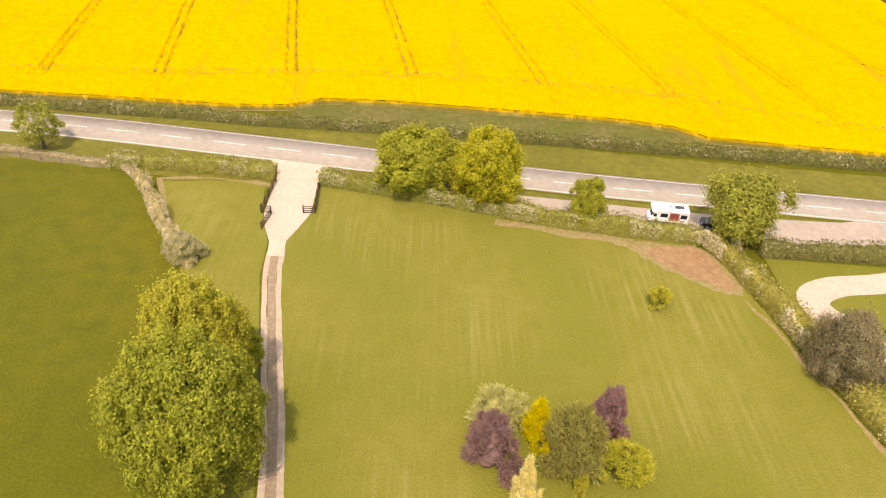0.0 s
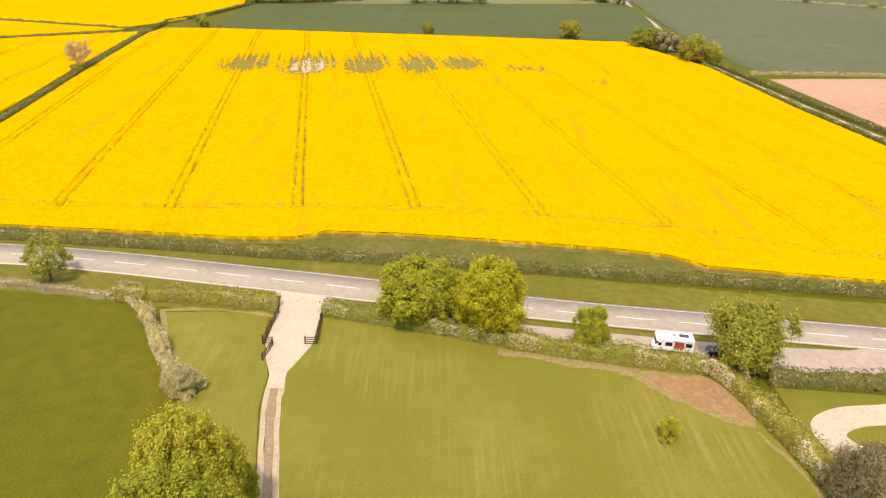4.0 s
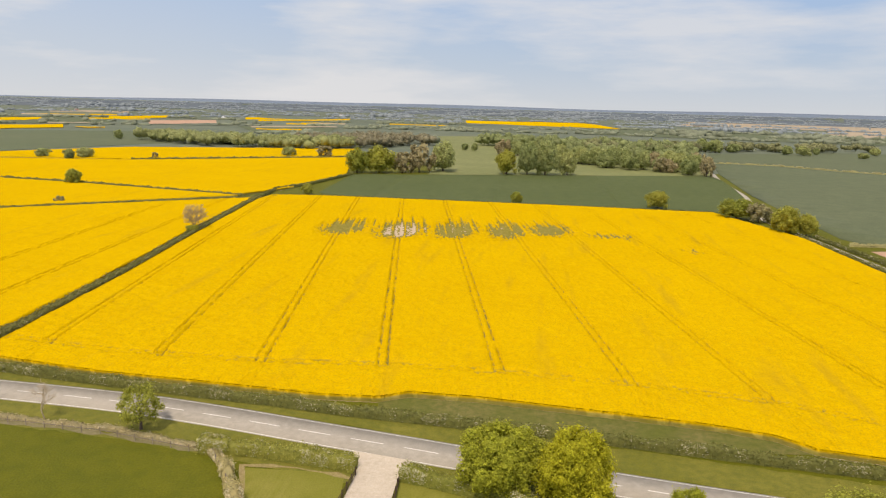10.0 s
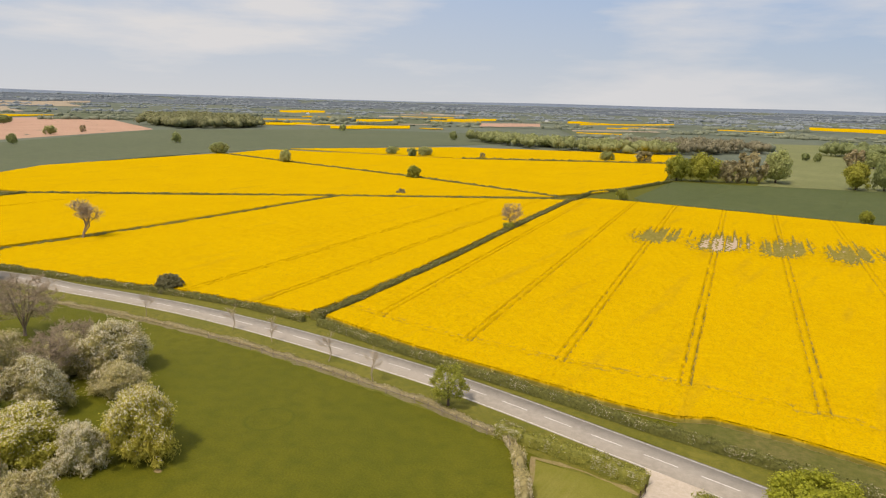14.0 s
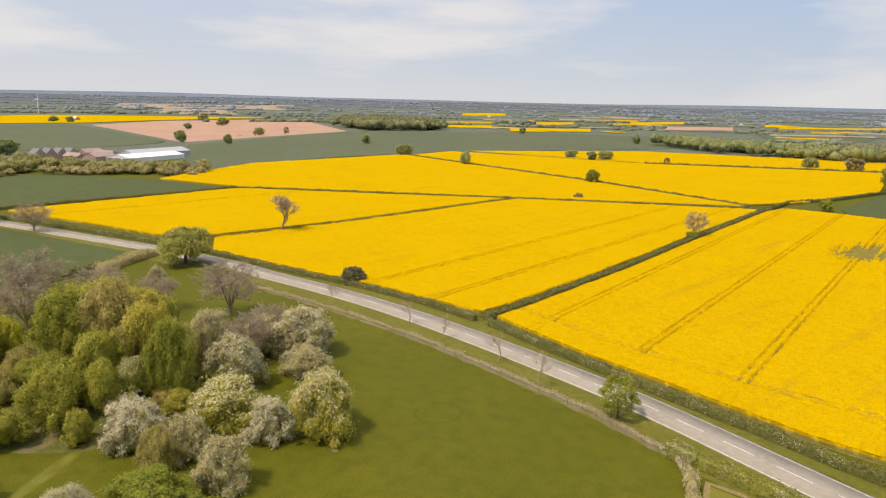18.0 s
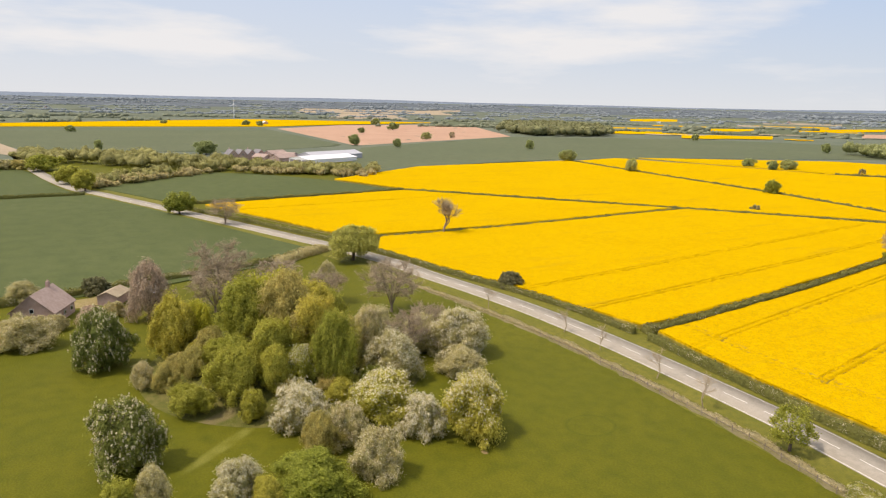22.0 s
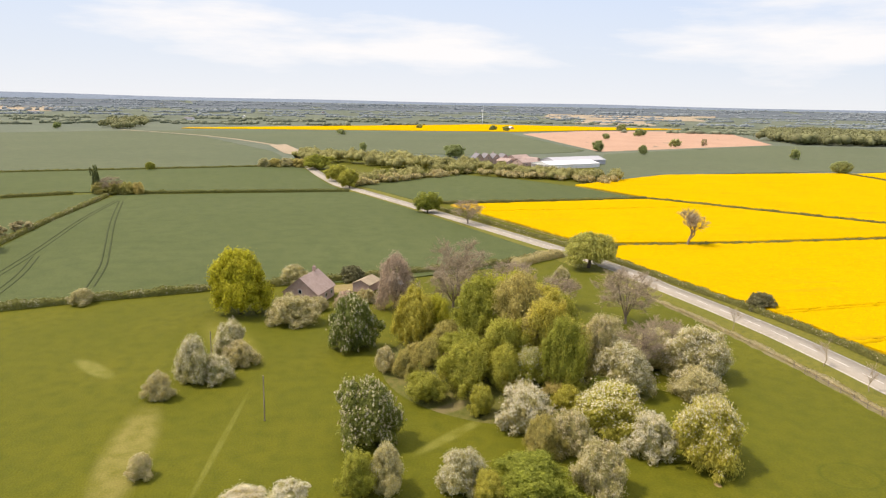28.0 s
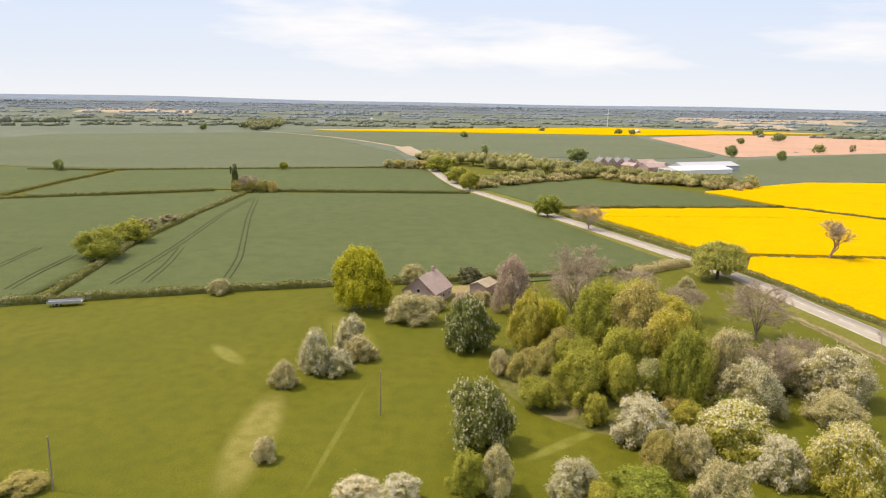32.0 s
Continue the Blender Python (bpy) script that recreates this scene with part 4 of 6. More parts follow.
thing("lawn", "yellowish mown lawn with straw-coloured mowing stripes", "lawn", kind="structure", data=sheet("lawn", LAWN, 0.045, LAWN_MAT))

# ---- road ----
ROAD = curve_through([(-760, -30), (-560, -8), (-450, 10), (-411, 24), (-348, 47), (-300, 64), (-259, 78.5), (-234, 87), (-202, 95.8), (-181, 98.6),
                      (-160, 102.3), (-135, 105.4), (-105, 106.4), (-70, 105.2), (-51, 103), (-33, 100), (-15, 97), (19.5, 90.9), (66, 85.2), (120, 78.5), (220, 66)], 4)


def south_edge(x):
    """The carriageway narrows beside the lay-by."""
    return np.interp(x, [-12, 8], [-3.85, -3.1])


thing("road", "worn pale asphalt road with white markings", "road", kind="structure", data=ribbon(ROAD, south_edge, 3.75, 0.06, M["asphalt"], "road", 0.12))
near_road = ROAD[(ROAD[:, 0] > -420)]
part("edge_line", ribbon(near_road, 3.3, 3.42, 0.066, M["line"], "edge_line"), bpy.data.objects["road"], "white painted edge line")
part("edge_line", ribbon(near_road, lambda x: south_edge(x) + 0.25, lambda x: south_edge(x) + 0.37, 0.066, M["line"], "edge_line"), bpy.data.objects["road"], "white painted edge line")
rq, rd, rt = along(near_road[::-1], 0.5)
k0 = np.argmin(np.hypot(rq[:, 0] + 14.8, rq[:, 1] - 97.0))
first = (rt[k0] - 2.8) % 9.0
s0 = first
while s0 + 5.6 < rt[-1]:
    i0, i1 = int(s0 / 0.5), int((s0 + 5.6) / 0.5)
    part("centre_dash", ribbon(rq[i0:i1 + 1], -0.07, 0.07, 0.066, M["line"], "centre_dash"), bpy.data.objects["road"])
    s0 += 9.0
thing("verge", "grass verge beside the road", "verge", kind="structure", data=ribbon(ROAD[ROAD[:, 0] > -430], 3.8, 11.5, 0.035, M["verge"], "verge", wob=0.2))
thing("verge", "grass verge between road and fields", "verge", kind="structure", data=ribbon(ROAD[ROAD[:, 0] > -430], -12, -3.8, 0.03, M["verge"], "verge", wob=0.2))
LAYBY = [(11, 83.4), (24, 80.6), (36, 78.0), (44, 76.4), (72, 75.2), (72, 82.6), (62, 83.2), (58, 82.2), (50, 82.5), (42, 83.0), (31, 84.3), (12, 86.9)]
thing("lay_by", "pale worn asphalt lay-by beside the road", "lay-by", kind="structure", data=sheet("lay_by", LAYBY, 0.05, M["layby"]))
DRIVE = [(-24.5, 95.0), (-15.2, 93.6), (-16.4, 90.5), (-16.1, 80.0), (-17.3, 76.0), (-18.2, 73.4), (-18.0, 70), (-20.0, 70), (-20.3, 73), (-21.6, 76.5), (-22.4, 80), (-22.6, 90)]
thing("driveway", "pale gravel driveway apron", "driveway", kind="structure", data=sheet("driveway", DRIVE, 0.075, M["gravel"]))
TRACK = curve_through([(-19.0, 71.5), (-18.7, 67), (-16.6, 56), (-13.9, 43), (-11.8, 30), (-10, 10), (-9, -30)], 2)
for lo_, hi_ in ((0.48, 1.12), (-1.12, -0.48)):
    thing("track", "pale gravel wheel track of the driveway", "driveway", kind="structure", data=ribbon(TRACK, lo_, hi_, 0.06, M["track"], "track", wob=0.05))
thing("track", "brown stony middle strip between the wheel tracks", "driveway", kind="structure", data=ribbon(TRACK, -0.5, 0.5, 0.055, M["middle"], "track", wob=0.06))
thing("bare_earth", "dry pinkish soil round the disturbed earth", "earth patch", kind="structure",
      data=sheet("bare_earth", blob([(24.5, 75.8), (29, 75.6), (35.5, 75.0), (37.6, 70.5), (38.3, 66.5), (37.6, 64.6), (35.2, 65.6), (32.6, 67.6), (29.0, 70.6), (26.6, 73.4)], 0.2), 0.052, M["dry"]))
thing("bare_earth", "patch of disturbed orange-brown earth by the hedge", "earth patch", kind="structure",
      data=sheet("bare_earth", blob([(28.0, 73.9), (31, 74.8), (35.4, 74.4), (37.1, 70), (37.6, 66.6), (36.2, 66.2), (34.0, 67.6), (31.4, 69.4), (29.2, 71.6)], 0.2), 0.062, M["dirt"]))
thing("worn_strip", "dry worn strip along the hedge foot", "earth patch", kind="structure",
      data=ribbon([(9, 79.7), (18, 77.6), (27, 75.6)], -0.9, 0.8, 0.058, M["dry"], "worn_strip", wob=0.25))
thing("worn_strip", "dry worn strip along the hedge foot", "earth patch", kind="structure",
      data=ribbon([(37.6, 64), (39.9, 58), (41.8, 48), (44.0, 38)], -0.35, 0.35, 0.058, M["dry"], "worn_strip", wob=0.2))
thing("worn_strip", "dry earth strip inside the hedge corner", "earth patch", kind="structure",
      data=ribbon([(-33, 75), (-37, 82), (-39, 88.2), (-32, 88.7), (-23, 87.4)], -0.4, 0.35, 0.058, M["dry"], "worn_strip", wob=0.25))
RDRIVE = curve_through([(90, 74), (70, 72), (57.5, 68.5), (50, 67.3), (46.2, 64.7), (47.2, 60.5), (52, 53), (60, 44)], 0.6)
thing("neighbour_driveway", "curved pale gravel driveway next door", "driveway", kind="structure", data=ribbon(RDRIVE, -1.9, 1.9, 0.05, M["gravel"], "neighbour_driveway", step=0.7))

thing("worn_strip", "pale rough strip along the pasture fence", "earth patch", kind="structure",
      data=ribbon([(-46, 90.8), (-52, 91.9), (-64, 94.0), (-77, 94.6), (-92, 95.2), (-110, 95.5), (-129, 94.3), (-142, 92.8), (-160, 90.3), (-180, 87)], -0.5, 0.7, 0.032, M["strip"], "worn_strip", wob=0.3))

# ---- fields ----
TURN = 9.6


patch_n = np.random.default_rng(3)


FAILED = ((-76, 281, 10, 19, 0.12), (-52, 282, 11, 23, 0.9), (-30, 287, 10, 22, 0.4), (-9, 291, 9, 22, 0.3), (9, 296, 10, 17, 0.15), (34, 287, 10, 5, 0.0), (62, 264, 4, 3, 0.0))


def bare_patch(x, y, u, v):
    """Where the crop failed: ragged lumps of weeds and pale soil, streaked along the drilling. Gives the height left standing, 9 where the crop is whole."""
    s = np.sin(u * 2.6) + np.sin(u * 1.13 + 1) + 0.7 * np.sin(u * 5.3)
    p, soil = np.zeros(x.shape), np.zeros(x.shape)
    for cx, cy, w, h, pale in FAILED:
        d = ((x - cx) / w) ** 2 + ((y - cy - 3 * s) / h) ** 2
        k = np.clip(1.35 - d * 0.85 + 0.22 * s, 0, 1)
        soil = np.where(k > p, pale * np.clip(1.3 - d, 0, 1), soil)
        p = np.maximum(p, k)
    left = np.where(patch_n.uniform(0, 1, x.shape) < soil + 0.12 * s, patch_n.uniform(0.0, 0.03, x.shape), patch_n.uniform(0.25, 0.6, x.shape))
    return np.where(patch_n.uniform(0, 1, x.shape) < p, left, 9.0)


F1 = [(-108.6, 119.4), (-95.9, 117.3), (-78.8, 114.9), (-54.2, 113.6), (-35.1, 112.2), (-24.7, 113.0), (-19.7, 116.1), (-7.2, 116.1), (12.8, 114.1), (32.1, 111.9), (41.1, 109.8), (46.3, 105.9),
      (57.6, 104.3), (71.9, 102.5), (118, 98), (123.0, 160), (122.5, 190), (118.5, 230), (115.0, 306), (95, 373.8), (40, 375.6), (-12.3, 376.8), (-116.4, 375.9), (-141.5, 371), (-142.6, 352), (-132.2, 284), (-125.6, 241), (-118.4, 201), (-113.8, 165), (-109.9, 136)]
uu_ = lambda x, y: x * math.cos(radians(TURN)) + y * math.sin(radians(TURN))
TR = [-76, -50.9, -29.7, -5.4, 17.7, 42.3, 65.4, 91, 115, 139]
head_v = lambda x, y: -x * math.sin(radians(TURN)) + y * math.cos(radians(TURN))


def head1(u):
    xs = [uu_(-110, 130), uu_(-83.4, 126.2), uu_(-51.1, 126.5), uu_(-27.5, 129.0), uu_(-3.9, 129.6), uu_(21.9, 127.8), uu_(45.1, 124.2), uu_(55.2, 120.6), uu_(72.9, 113.2), uu_(115, 108)]
    vs = [head_v(-110, 130), head_v(-83.4, 126.2), head_v(-51.1, 126.5), head_v(-27.5, 129.0), head_v(-3.9, 129.6), head_v(21.9, 127.8), head_v(45.1, 124.2), head_v(55.2, 120.6), head_v(72.9, 113.2), head_v(115, 108)]
    return np.interp(u, xs, vs)


def field(label, poly, turn, mat, height=1.25, du=2.0, rows_=120, tram=(), bumpy=0.13, head=None, patches=None, cat="crop field", rut=0.1):
    return thing("field", label, cat, kind="structure", data=crop("field", poly, turn, height, mat, du, rows_, tram, rut, bumpy, head, patches))


YEL = "field of bright yellow oilseed rape in flower"
field(YEL + " with tractor wheelings and a failed patch", F1, TURN, M["rape"], 1.25, 0.62, 420, TR, 0.13, head1, bare_patch)
F2 = [(-218.7, 98.6), (-185.5, 106), (-150.8, 113.5), (-113.4, 119.4), (-114.2, 136), (-118.2, 165), (-122.8, 201), (-130.4, 242), (-136.6, 284), (-146.0, 357), (-195, 320), (-245.0, 280.5), (-239.5, 170), (-240.0, 109)]
tu2 = lambda x, y, tn: x * math.cos(radians(tn)) + y * math.sin(radians(tn))
field(YEL, F2, 7, M["rape"], 1.25, 1.1, 200, [tu2(-131, 128, 7), tu2(-155, 135, 7)], 0.13)
F3 = [(-347, 64), (-300, 80.5), (-249.5, 96.5), (-243.5, 108.6), (-241.5, 170), (-248.0, 279), (-300, 233), (-363.5, 181)]
field(YEL, F3, 4, M["rape"], 1.25, 2.0, 130, [-318], 0.13)
F4 = [(-432.1, 162.5), (-498.0, 259.3), (-512, 423.0), (-390, 404), (-271.6, 388), (-156.9, 363), (-187.0, 339), (-250.3, 284), (-367, 185)]
field(YEL, F4, -50, M["rape"], 1.25, 2.6, 120, [], 0.13)
F5 = [(-506, 427), (-523, 494.7), (-420, 525), (-333.8, 549), (-170.3, 662), (-134, 498.9), (-146, 400), (-160, 368), (-271.6, 392), (-390, 409)]
field(YEL, F5, -75, M["rape"], 1.25, 3.0, 110, [], 0.13)
F6 = [(-520, 520), (-486.6, 575.5), (-422.4, 697.0), (-197.5, 795.3), (-171.5, 668), (-337.2, 556.0)]
field(YEL, F6, -70, M["rape"], 1.25, 4.0, 80, [], 0.13)
CER = "dull blue-green field of young cereal"
field(CER, [(-122, 384), (-131, 507), (154, 607), (137, 469), (116, 378), (96, 380), (-12, 381)], 0, M["wheat"], 0.35, 8, 40, [-90, -20, 50], 0.03)
field(CER, [(162, 630), (226, 943), (448, 1077), (900, 1100), (700, 500), (420, 325), (205, 304), (133, 300), (142, 469)], -60, M["haze_wheat"], 0.35, 14, 40, [], 0.03)
field(CER, [(-437, 170), (-730, 308), (-923, 647), (-818, 947), (-577, 1071), (-431, 805), (-525, 500), (-532, 430), (-504, 262)], -50, M["haze_wheat"], 0.35, 10, 60, [], 0.03)
G2 = [(-397, -106), (-407, 18), (-350, 39), (-300, 56), (-256, 70), (-228, 79.5), (-214, 60), (-199, 20), (-196, -25), (-187, -61), (-176, -92), (-173, -100.5), (-187, -102.6), (-208, -104.9), (-237, -108.9), (-267, -111), (-322, -111.4), (-390, -110.5)]
cereal = field(CER + " with curving tractor wheelings", G2, 90, M["wheat"], 0.35, 2.5, 90, [], 0.03, rut=0.02)
field(CER, [(-422, 30), (-365, 52), (-360, 58), (-366, 150), (-372, 178), (-431, 161), (-470, 138), (-508, 106), (-440, 22)], -50, M["wheat"], 0.35, 6, 40, [], 0.03)
field(CER, [(-404, -114.5), (-322, -114.6), (-267, -114.2), (-237, -112.1), (-208, -108.1), (-187, -105.8), (-170, -104), (-120, -220), (-150, -420), (-330, -420), (-355, -222)], 90, M["wheat"], 0.35, 4, 50, [], 0.03)
field(CER, [(-366, -226), (-408, -134), (-409, -105), (-412, 14), (-440, 5), (-560, -14), (-568, -45), (-535, -165), (-512, -232), (-425, -232)], 90, M["wheat"], 0.35, 5, 40, [], 0.03)
field(CER, [(-366, -236), (-425, -240), (-500, -241), (-515, -300), (-560, -520), (-330, -520), (-345, -300)], 90, M["wheat"], 0.35, 6, 40, [], 0.03)
field(CER, [(-516, -240), (-540, -165), (-572, -45), (-570, -20), (-735, -46), (-1040, -165), (-1200, -300), (-1000, -560), (-600, -560), (-520, -300)], 90, M["haze_wheat"], 0.35, 10, 40, [], 0.03)
for way in ([(-190, -92.4), (-222, -93.5), (-256.6, -95.7), (-317, -100.8), (-372, -102)], [(-198.6, -63), (-225, -67), (-253, -73.5), (-310, -87), (-372, -99.7)],
            [(-192.5, -84.6), (-215, -87), (-241, -92)], [(-183, -117.5), (-200, -120), (-226, -122)], [(-205, -136), (-237, -139.8)]):
    for o_ in (-0.9, 0.9):
        part("wheeling", ribbon(curve_through(way, 6), o_ - 0.28, o_ + 0.28, 0.43, M["rut"], "wheeling", 0.02), cereal, "dark tractor wheeling through the crop")
field(CER, [(-740, 0), (-850, -45), (-1040, -145), (-1195, -290), (-1290, -60), (-1260, 340), (-770, 305), (-700, 180)], 60, M["haze_wheat"], 0.35, 12, 40, [], 0.03)
SOIL = "bare pinkish ploughed field"
field(SOIL, [(134, 287), (240, 305), (330, 250), (240, 160), (139, 185), (138, 209)], 20, M["soil"], 0.12, 6, 40, [], 0.03)
field(SOIL, [(-1242, 362), (-1412, 545), (-1480, 900), (-939, 658), (-770, 318)], -45, M["soil"], 0.12, 14, 40, [], 0.03)
field(YEL + " far off", [(-1300, -240), (-1326, -60), (-1318, 373), (-1430, 560), (-1560, 880), (-1640, 690), (-1751, 413), (-1450, -62), (-1330, -240)], 0, M["rape"], 1.4, 16, 30, [], 0.1)
thing("far_track", "pale winding farm track between far fields", "track", kind="structure",
      data=ribbon(curve_through([(-1230, -320), (-1048, -158), (-850, -54), (-760, -28), (-690, -20)], 20), -4, 4, 0.42, M["tan"], "far_track"))
thing("far_track", "bare sandy patch where the farm track meets the road", "track", kind="structure",
      data=sheet("far_track", [(-840, -58), (-864, -41), (-748, -20), (-690, -18), (-690, -26), (-715, -36)], 0.5, M["tan"]))
LANE = curve_through([(160, 650), (146, 560), (137, 469), (124, 400), (117, 360), (119.5, 311), (125, 235.7), (130, 190), (134, 150), (140, 100), (146, 82)], 6)
thing("lane", "narrow pale farm lane between hedges", "lane", kind="structure", data=ribbon(LANE, -1.8, 1.8, 0.06, M["lane"], "lane"))
thing("verge", "rough grass strip between hedge and crop", "verge", kind="structure",
      data=sheet("verge", [(-24.7, 113.6), (-19.7, 116.3), (-7.2, 116.3), (12.8, 114.3), (32.1, 112.1), (41.1, 110), (46.3, 106.1), (30, 104.5), (12.3, 106), (-14.3, 108), (-24, 110)], 0.05, M["rough_grass"]))

# far country: grass below, and a patchwork
keep_r = np.flatnonzero(rad_ > 620)
pq = np.stack([gi[keep_r[:-1]], gi[keep_r[1:]], np.roll(gi, -1, 1)[keep_r[1:]], np.roll(gi, -1, 1)[keep_r[:-1]]], -1).reshape(-1, 4)
pl, inv = np.unique(pq, return_inverse=True)
thing("far_plain", "far plain in haze-dulled green", "plain", kind="structure",
      data=mesh_of("far_plain", np.stack([gx, gy, gz + 0.06], -1).reshape(-1, 3)[pl], inv.reshape(-1, 4), mat=M["haze_green"], smooth=True))
# a patchwork of small fields and woods, hazier in colour towards the skyline
far_rng = np.random.default_rng(11)
bands = [930, 1180, 1520, 1980, 2550, 3200, 3900, 4500]
wood_spots = []
for bi in range(len(bands) - 1):
    r0, r1 = bands[bi], bands[bi + 1]
    az = -42.0
    while az < 132:
        w = far_rng.uniform(5, 16)
        key = ("haze_wheat", "haze_green", "tan")[far_rng.choice(3, p=[0.45, 0.43, 0.12])]
        # haze by distance: outer bands take the greyer, then the bluer colour
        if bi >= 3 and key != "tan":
            key = "haze_green"
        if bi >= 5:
            key = "haze_blue"
        busy = (bi <= 1 and (az < 5 or az > 20)) or (bi == 2 and az > 55)
        if not busy:
            c = [(r0 + far_rng.uniform(0, 60), az), (r0 + far_rng.uniform(0, 60), az + w), (r1, az + w + far_rng.uniform(-2, 2)), (r1, az + far_rng.uniform(-2, 2))]
            poly = [(-r * math.sin(radians(q_)), r * math.cos(radians(q_))) for r, q_ in c]
            g = []
            for i in range(4):
                for t_ in np.linspace(0, 1, 6, endpoint=False):
                    g.append((poly[i][0] * (1 - t_) + poly[(i + 1) % 4][0] * t_, poly[i][1] * (1 - t_) + poly[(i + 1) % 4][1] * t_))
            thing("field", "distant straw-coloured field" if key == "tan" else "distant green field, tinted with haze",
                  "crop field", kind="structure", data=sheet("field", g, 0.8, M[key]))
        wood_spots.append((r0 + far_rng.uniform(-20, 60), az, w))
        az += w


def wood(name, label, spots, h, mat, leaf_n=70, size=1.6):
    """A far wood or tree belt: many uneven leafy crowns in one mesh. spots: x, y, height, radius."""
    out = []
    for x, y, hh, r in spots:
        z = float(ground_z(x, y))
        k = 5
        for i in range(k):
            o = rng.normal(0, 0.42, 3) * np.array([r, r, hh * 0.18])
            rr = r * rng.uniform(0.45, 0.75)
            c = np.array([x, y, z + hh * 0.55]) + o
            out.append(ball(c, rr * 0.82, max(0.7, hh * 0.45 / r), 5, 4, 0.25))
            d = unit(rng.normal(0, 1, (leaf_n * 3 // k, 3)) + np.array([0, 0, 0.3]))
            out.append(leaves(c + d * rng.normal(1, 0.15, (len(d), 1)) * np.array([rr, rr, rr * max(0.7, hh * 0.45 / r)]), d, size * 0.62))
        out.append(tube([(x, y, z - 0.5), (x, y, z + hh * 0.5)], [0.3, 0.2], 4))
    return thing(name, label, "woodland", kind="stuff", data=mesh_of(name, *join(out), mat=mat))


def belt(x0, y0, x1, y1, width, count, h, r):
    t = far_rng.uniform(0, 1, count)
    nx, ny = unit(np.array([-(y1 - y0), x1 - x0]))
    o = far_rng.uniform(-width, width, count)
    return [(x0 + (x1 - x0) * a_ + nx * b_, y0 + (y1 - y0) * a_ + ny * b_, h * far_rng.uniform(0.7, 1.25), r * far_rng.uniform(0.7, 1.3)) for a_, b_ in zip(t, o)]


# woods seen beyond the first field and along the farm
wood("woodland", "belt of mixed trees behind the yellow fields", belt(-480, 870, -340, 790, 40, 75, 14, 8) + belt(-340, 790, -215, 815, 40, 70, 14, 8), 14, M["mixed_wood"], 80, 1.4)
wood("woodland", "brownish wood just coming into leaf", belt(-225, 830, -150, 980, 35, 60, 14, 8) + belt(-300, 900, -180, 1010, 40, 40, 14, 8), 14, M["brown_wood"], 80, 1.4)
wood("woodland", "green mixed woodland behind the parkland", belt(-58, 1000, 60, 950, 40, 55, 16, 9) + belt(60, 950, 200, 915, 45, 65, 16, 9) + belt(40, 800, 160, 725, 30, 40, 15, 8), 16, M["mixed_wood"], 90, 1.3)
PARK = [(-78, 529), (-30, 545), (32, 561), (146, 584), (170, 699), (120, 820), (30, 960), (-56, 1309), (-172, 1225), (-97, 869)]
thing("parkland", "pale green parkland meadow between the woods", "meadow", kind="structure", data=sheet("parkland", PARK, 0.16, M["park"]))
RISE = [(-955, 700), (-905, 829), (-1100, 1010), (-1340, 1075), (-1310, 900), (-1085, 745)]
rise_spots = [(x, y, far_rng.uniform(14, 18), far_rng.uniform(12, 16)) for x, y in far_rng.uniform((-1340, 700), (-905, 1075), (520, 2)) if inside(RISE, x, y)]
wood("woodland", "dark conifer and oak wood on the rise", rise_spots, 14, M["far_wood"], 60, 2.2)
wood("woodland", "mixed trees and scrub round the farm", belt(-660, -20, -525, 112, 24, 60, 10, 6.5) + belt(-527, 112, -455, 203, 13, 44, 8, 5) + belt(-445, 15, -527, 112, 9, 26, 7.5, 4), 10, M["farm_wood"], 80, 1.1)
wood("woodland", "flowering scrub below the farm", belt(-440, 20, -512, 106, 6, 34, 5, 3.5) + belt(-512, 106, -444, 195, 6, 34, 5, 3.5), 6, M["greyhedge"], 70, 0.9)
wood("woodland", "belt of trees on the far plain", belt(-1700, -420, -1250, -330, 30, 50, 12, 9) + belt(160, 1000, 520, 1130, 30, 50, 12, 9) + belt(60, 900, 200, 930, 30, 30, 14, 9), 12, M["far_wood"], 50, 2.0)


def tree_lines(label, spots, mat):
    """Far hedgerows and tree belts: rough leafy humps, joined."""
    k = len(spots)
    base_v, base_q = ball(np.zeros(3), 1.0, 1.0, 7, 4, 0.0)
    v = base_v[None] * rng.uniform(0.72, 1.28, (k, len(base_v), 1))
    v *= np.c_[spots[:, 3] * rng.uniform(0.8, 1.7, k), spots[:, 3] * rng.uniform(0.6, 1.0, k), spots[:, 2] * rng.uniform(0.5, 0.8, k)][:, None]
    a_ = np.arctan2(-spots[:, 0], spots[:, 1]) + rng.normal(0, 0.4, k)
    ca, sa = np.cos(a_)[:, None], np.sin(a_)[:, None]
    x, y = v[..., 0] * ca - v[..., 1] * sa + spots[:, 0:1], v[..., 0] * sa + v[..., 1] * ca + spots[:, 1:2]
    z = v[..., 2] + (ground_z(spots[:, 0], spots[:, 1]) + spots[:, 2] * 0.35)[:, None]
    q = (base_q[None] + (np.arange(k) * len(base_v))[:, None, None]).reshape(-1, 4)
    return thing("far_trees", label, "trees", kind="stuff", data=mesh_of("far_trees", np.stack([x, y, z], -1).reshape(-1, 3), q, mat=mat))


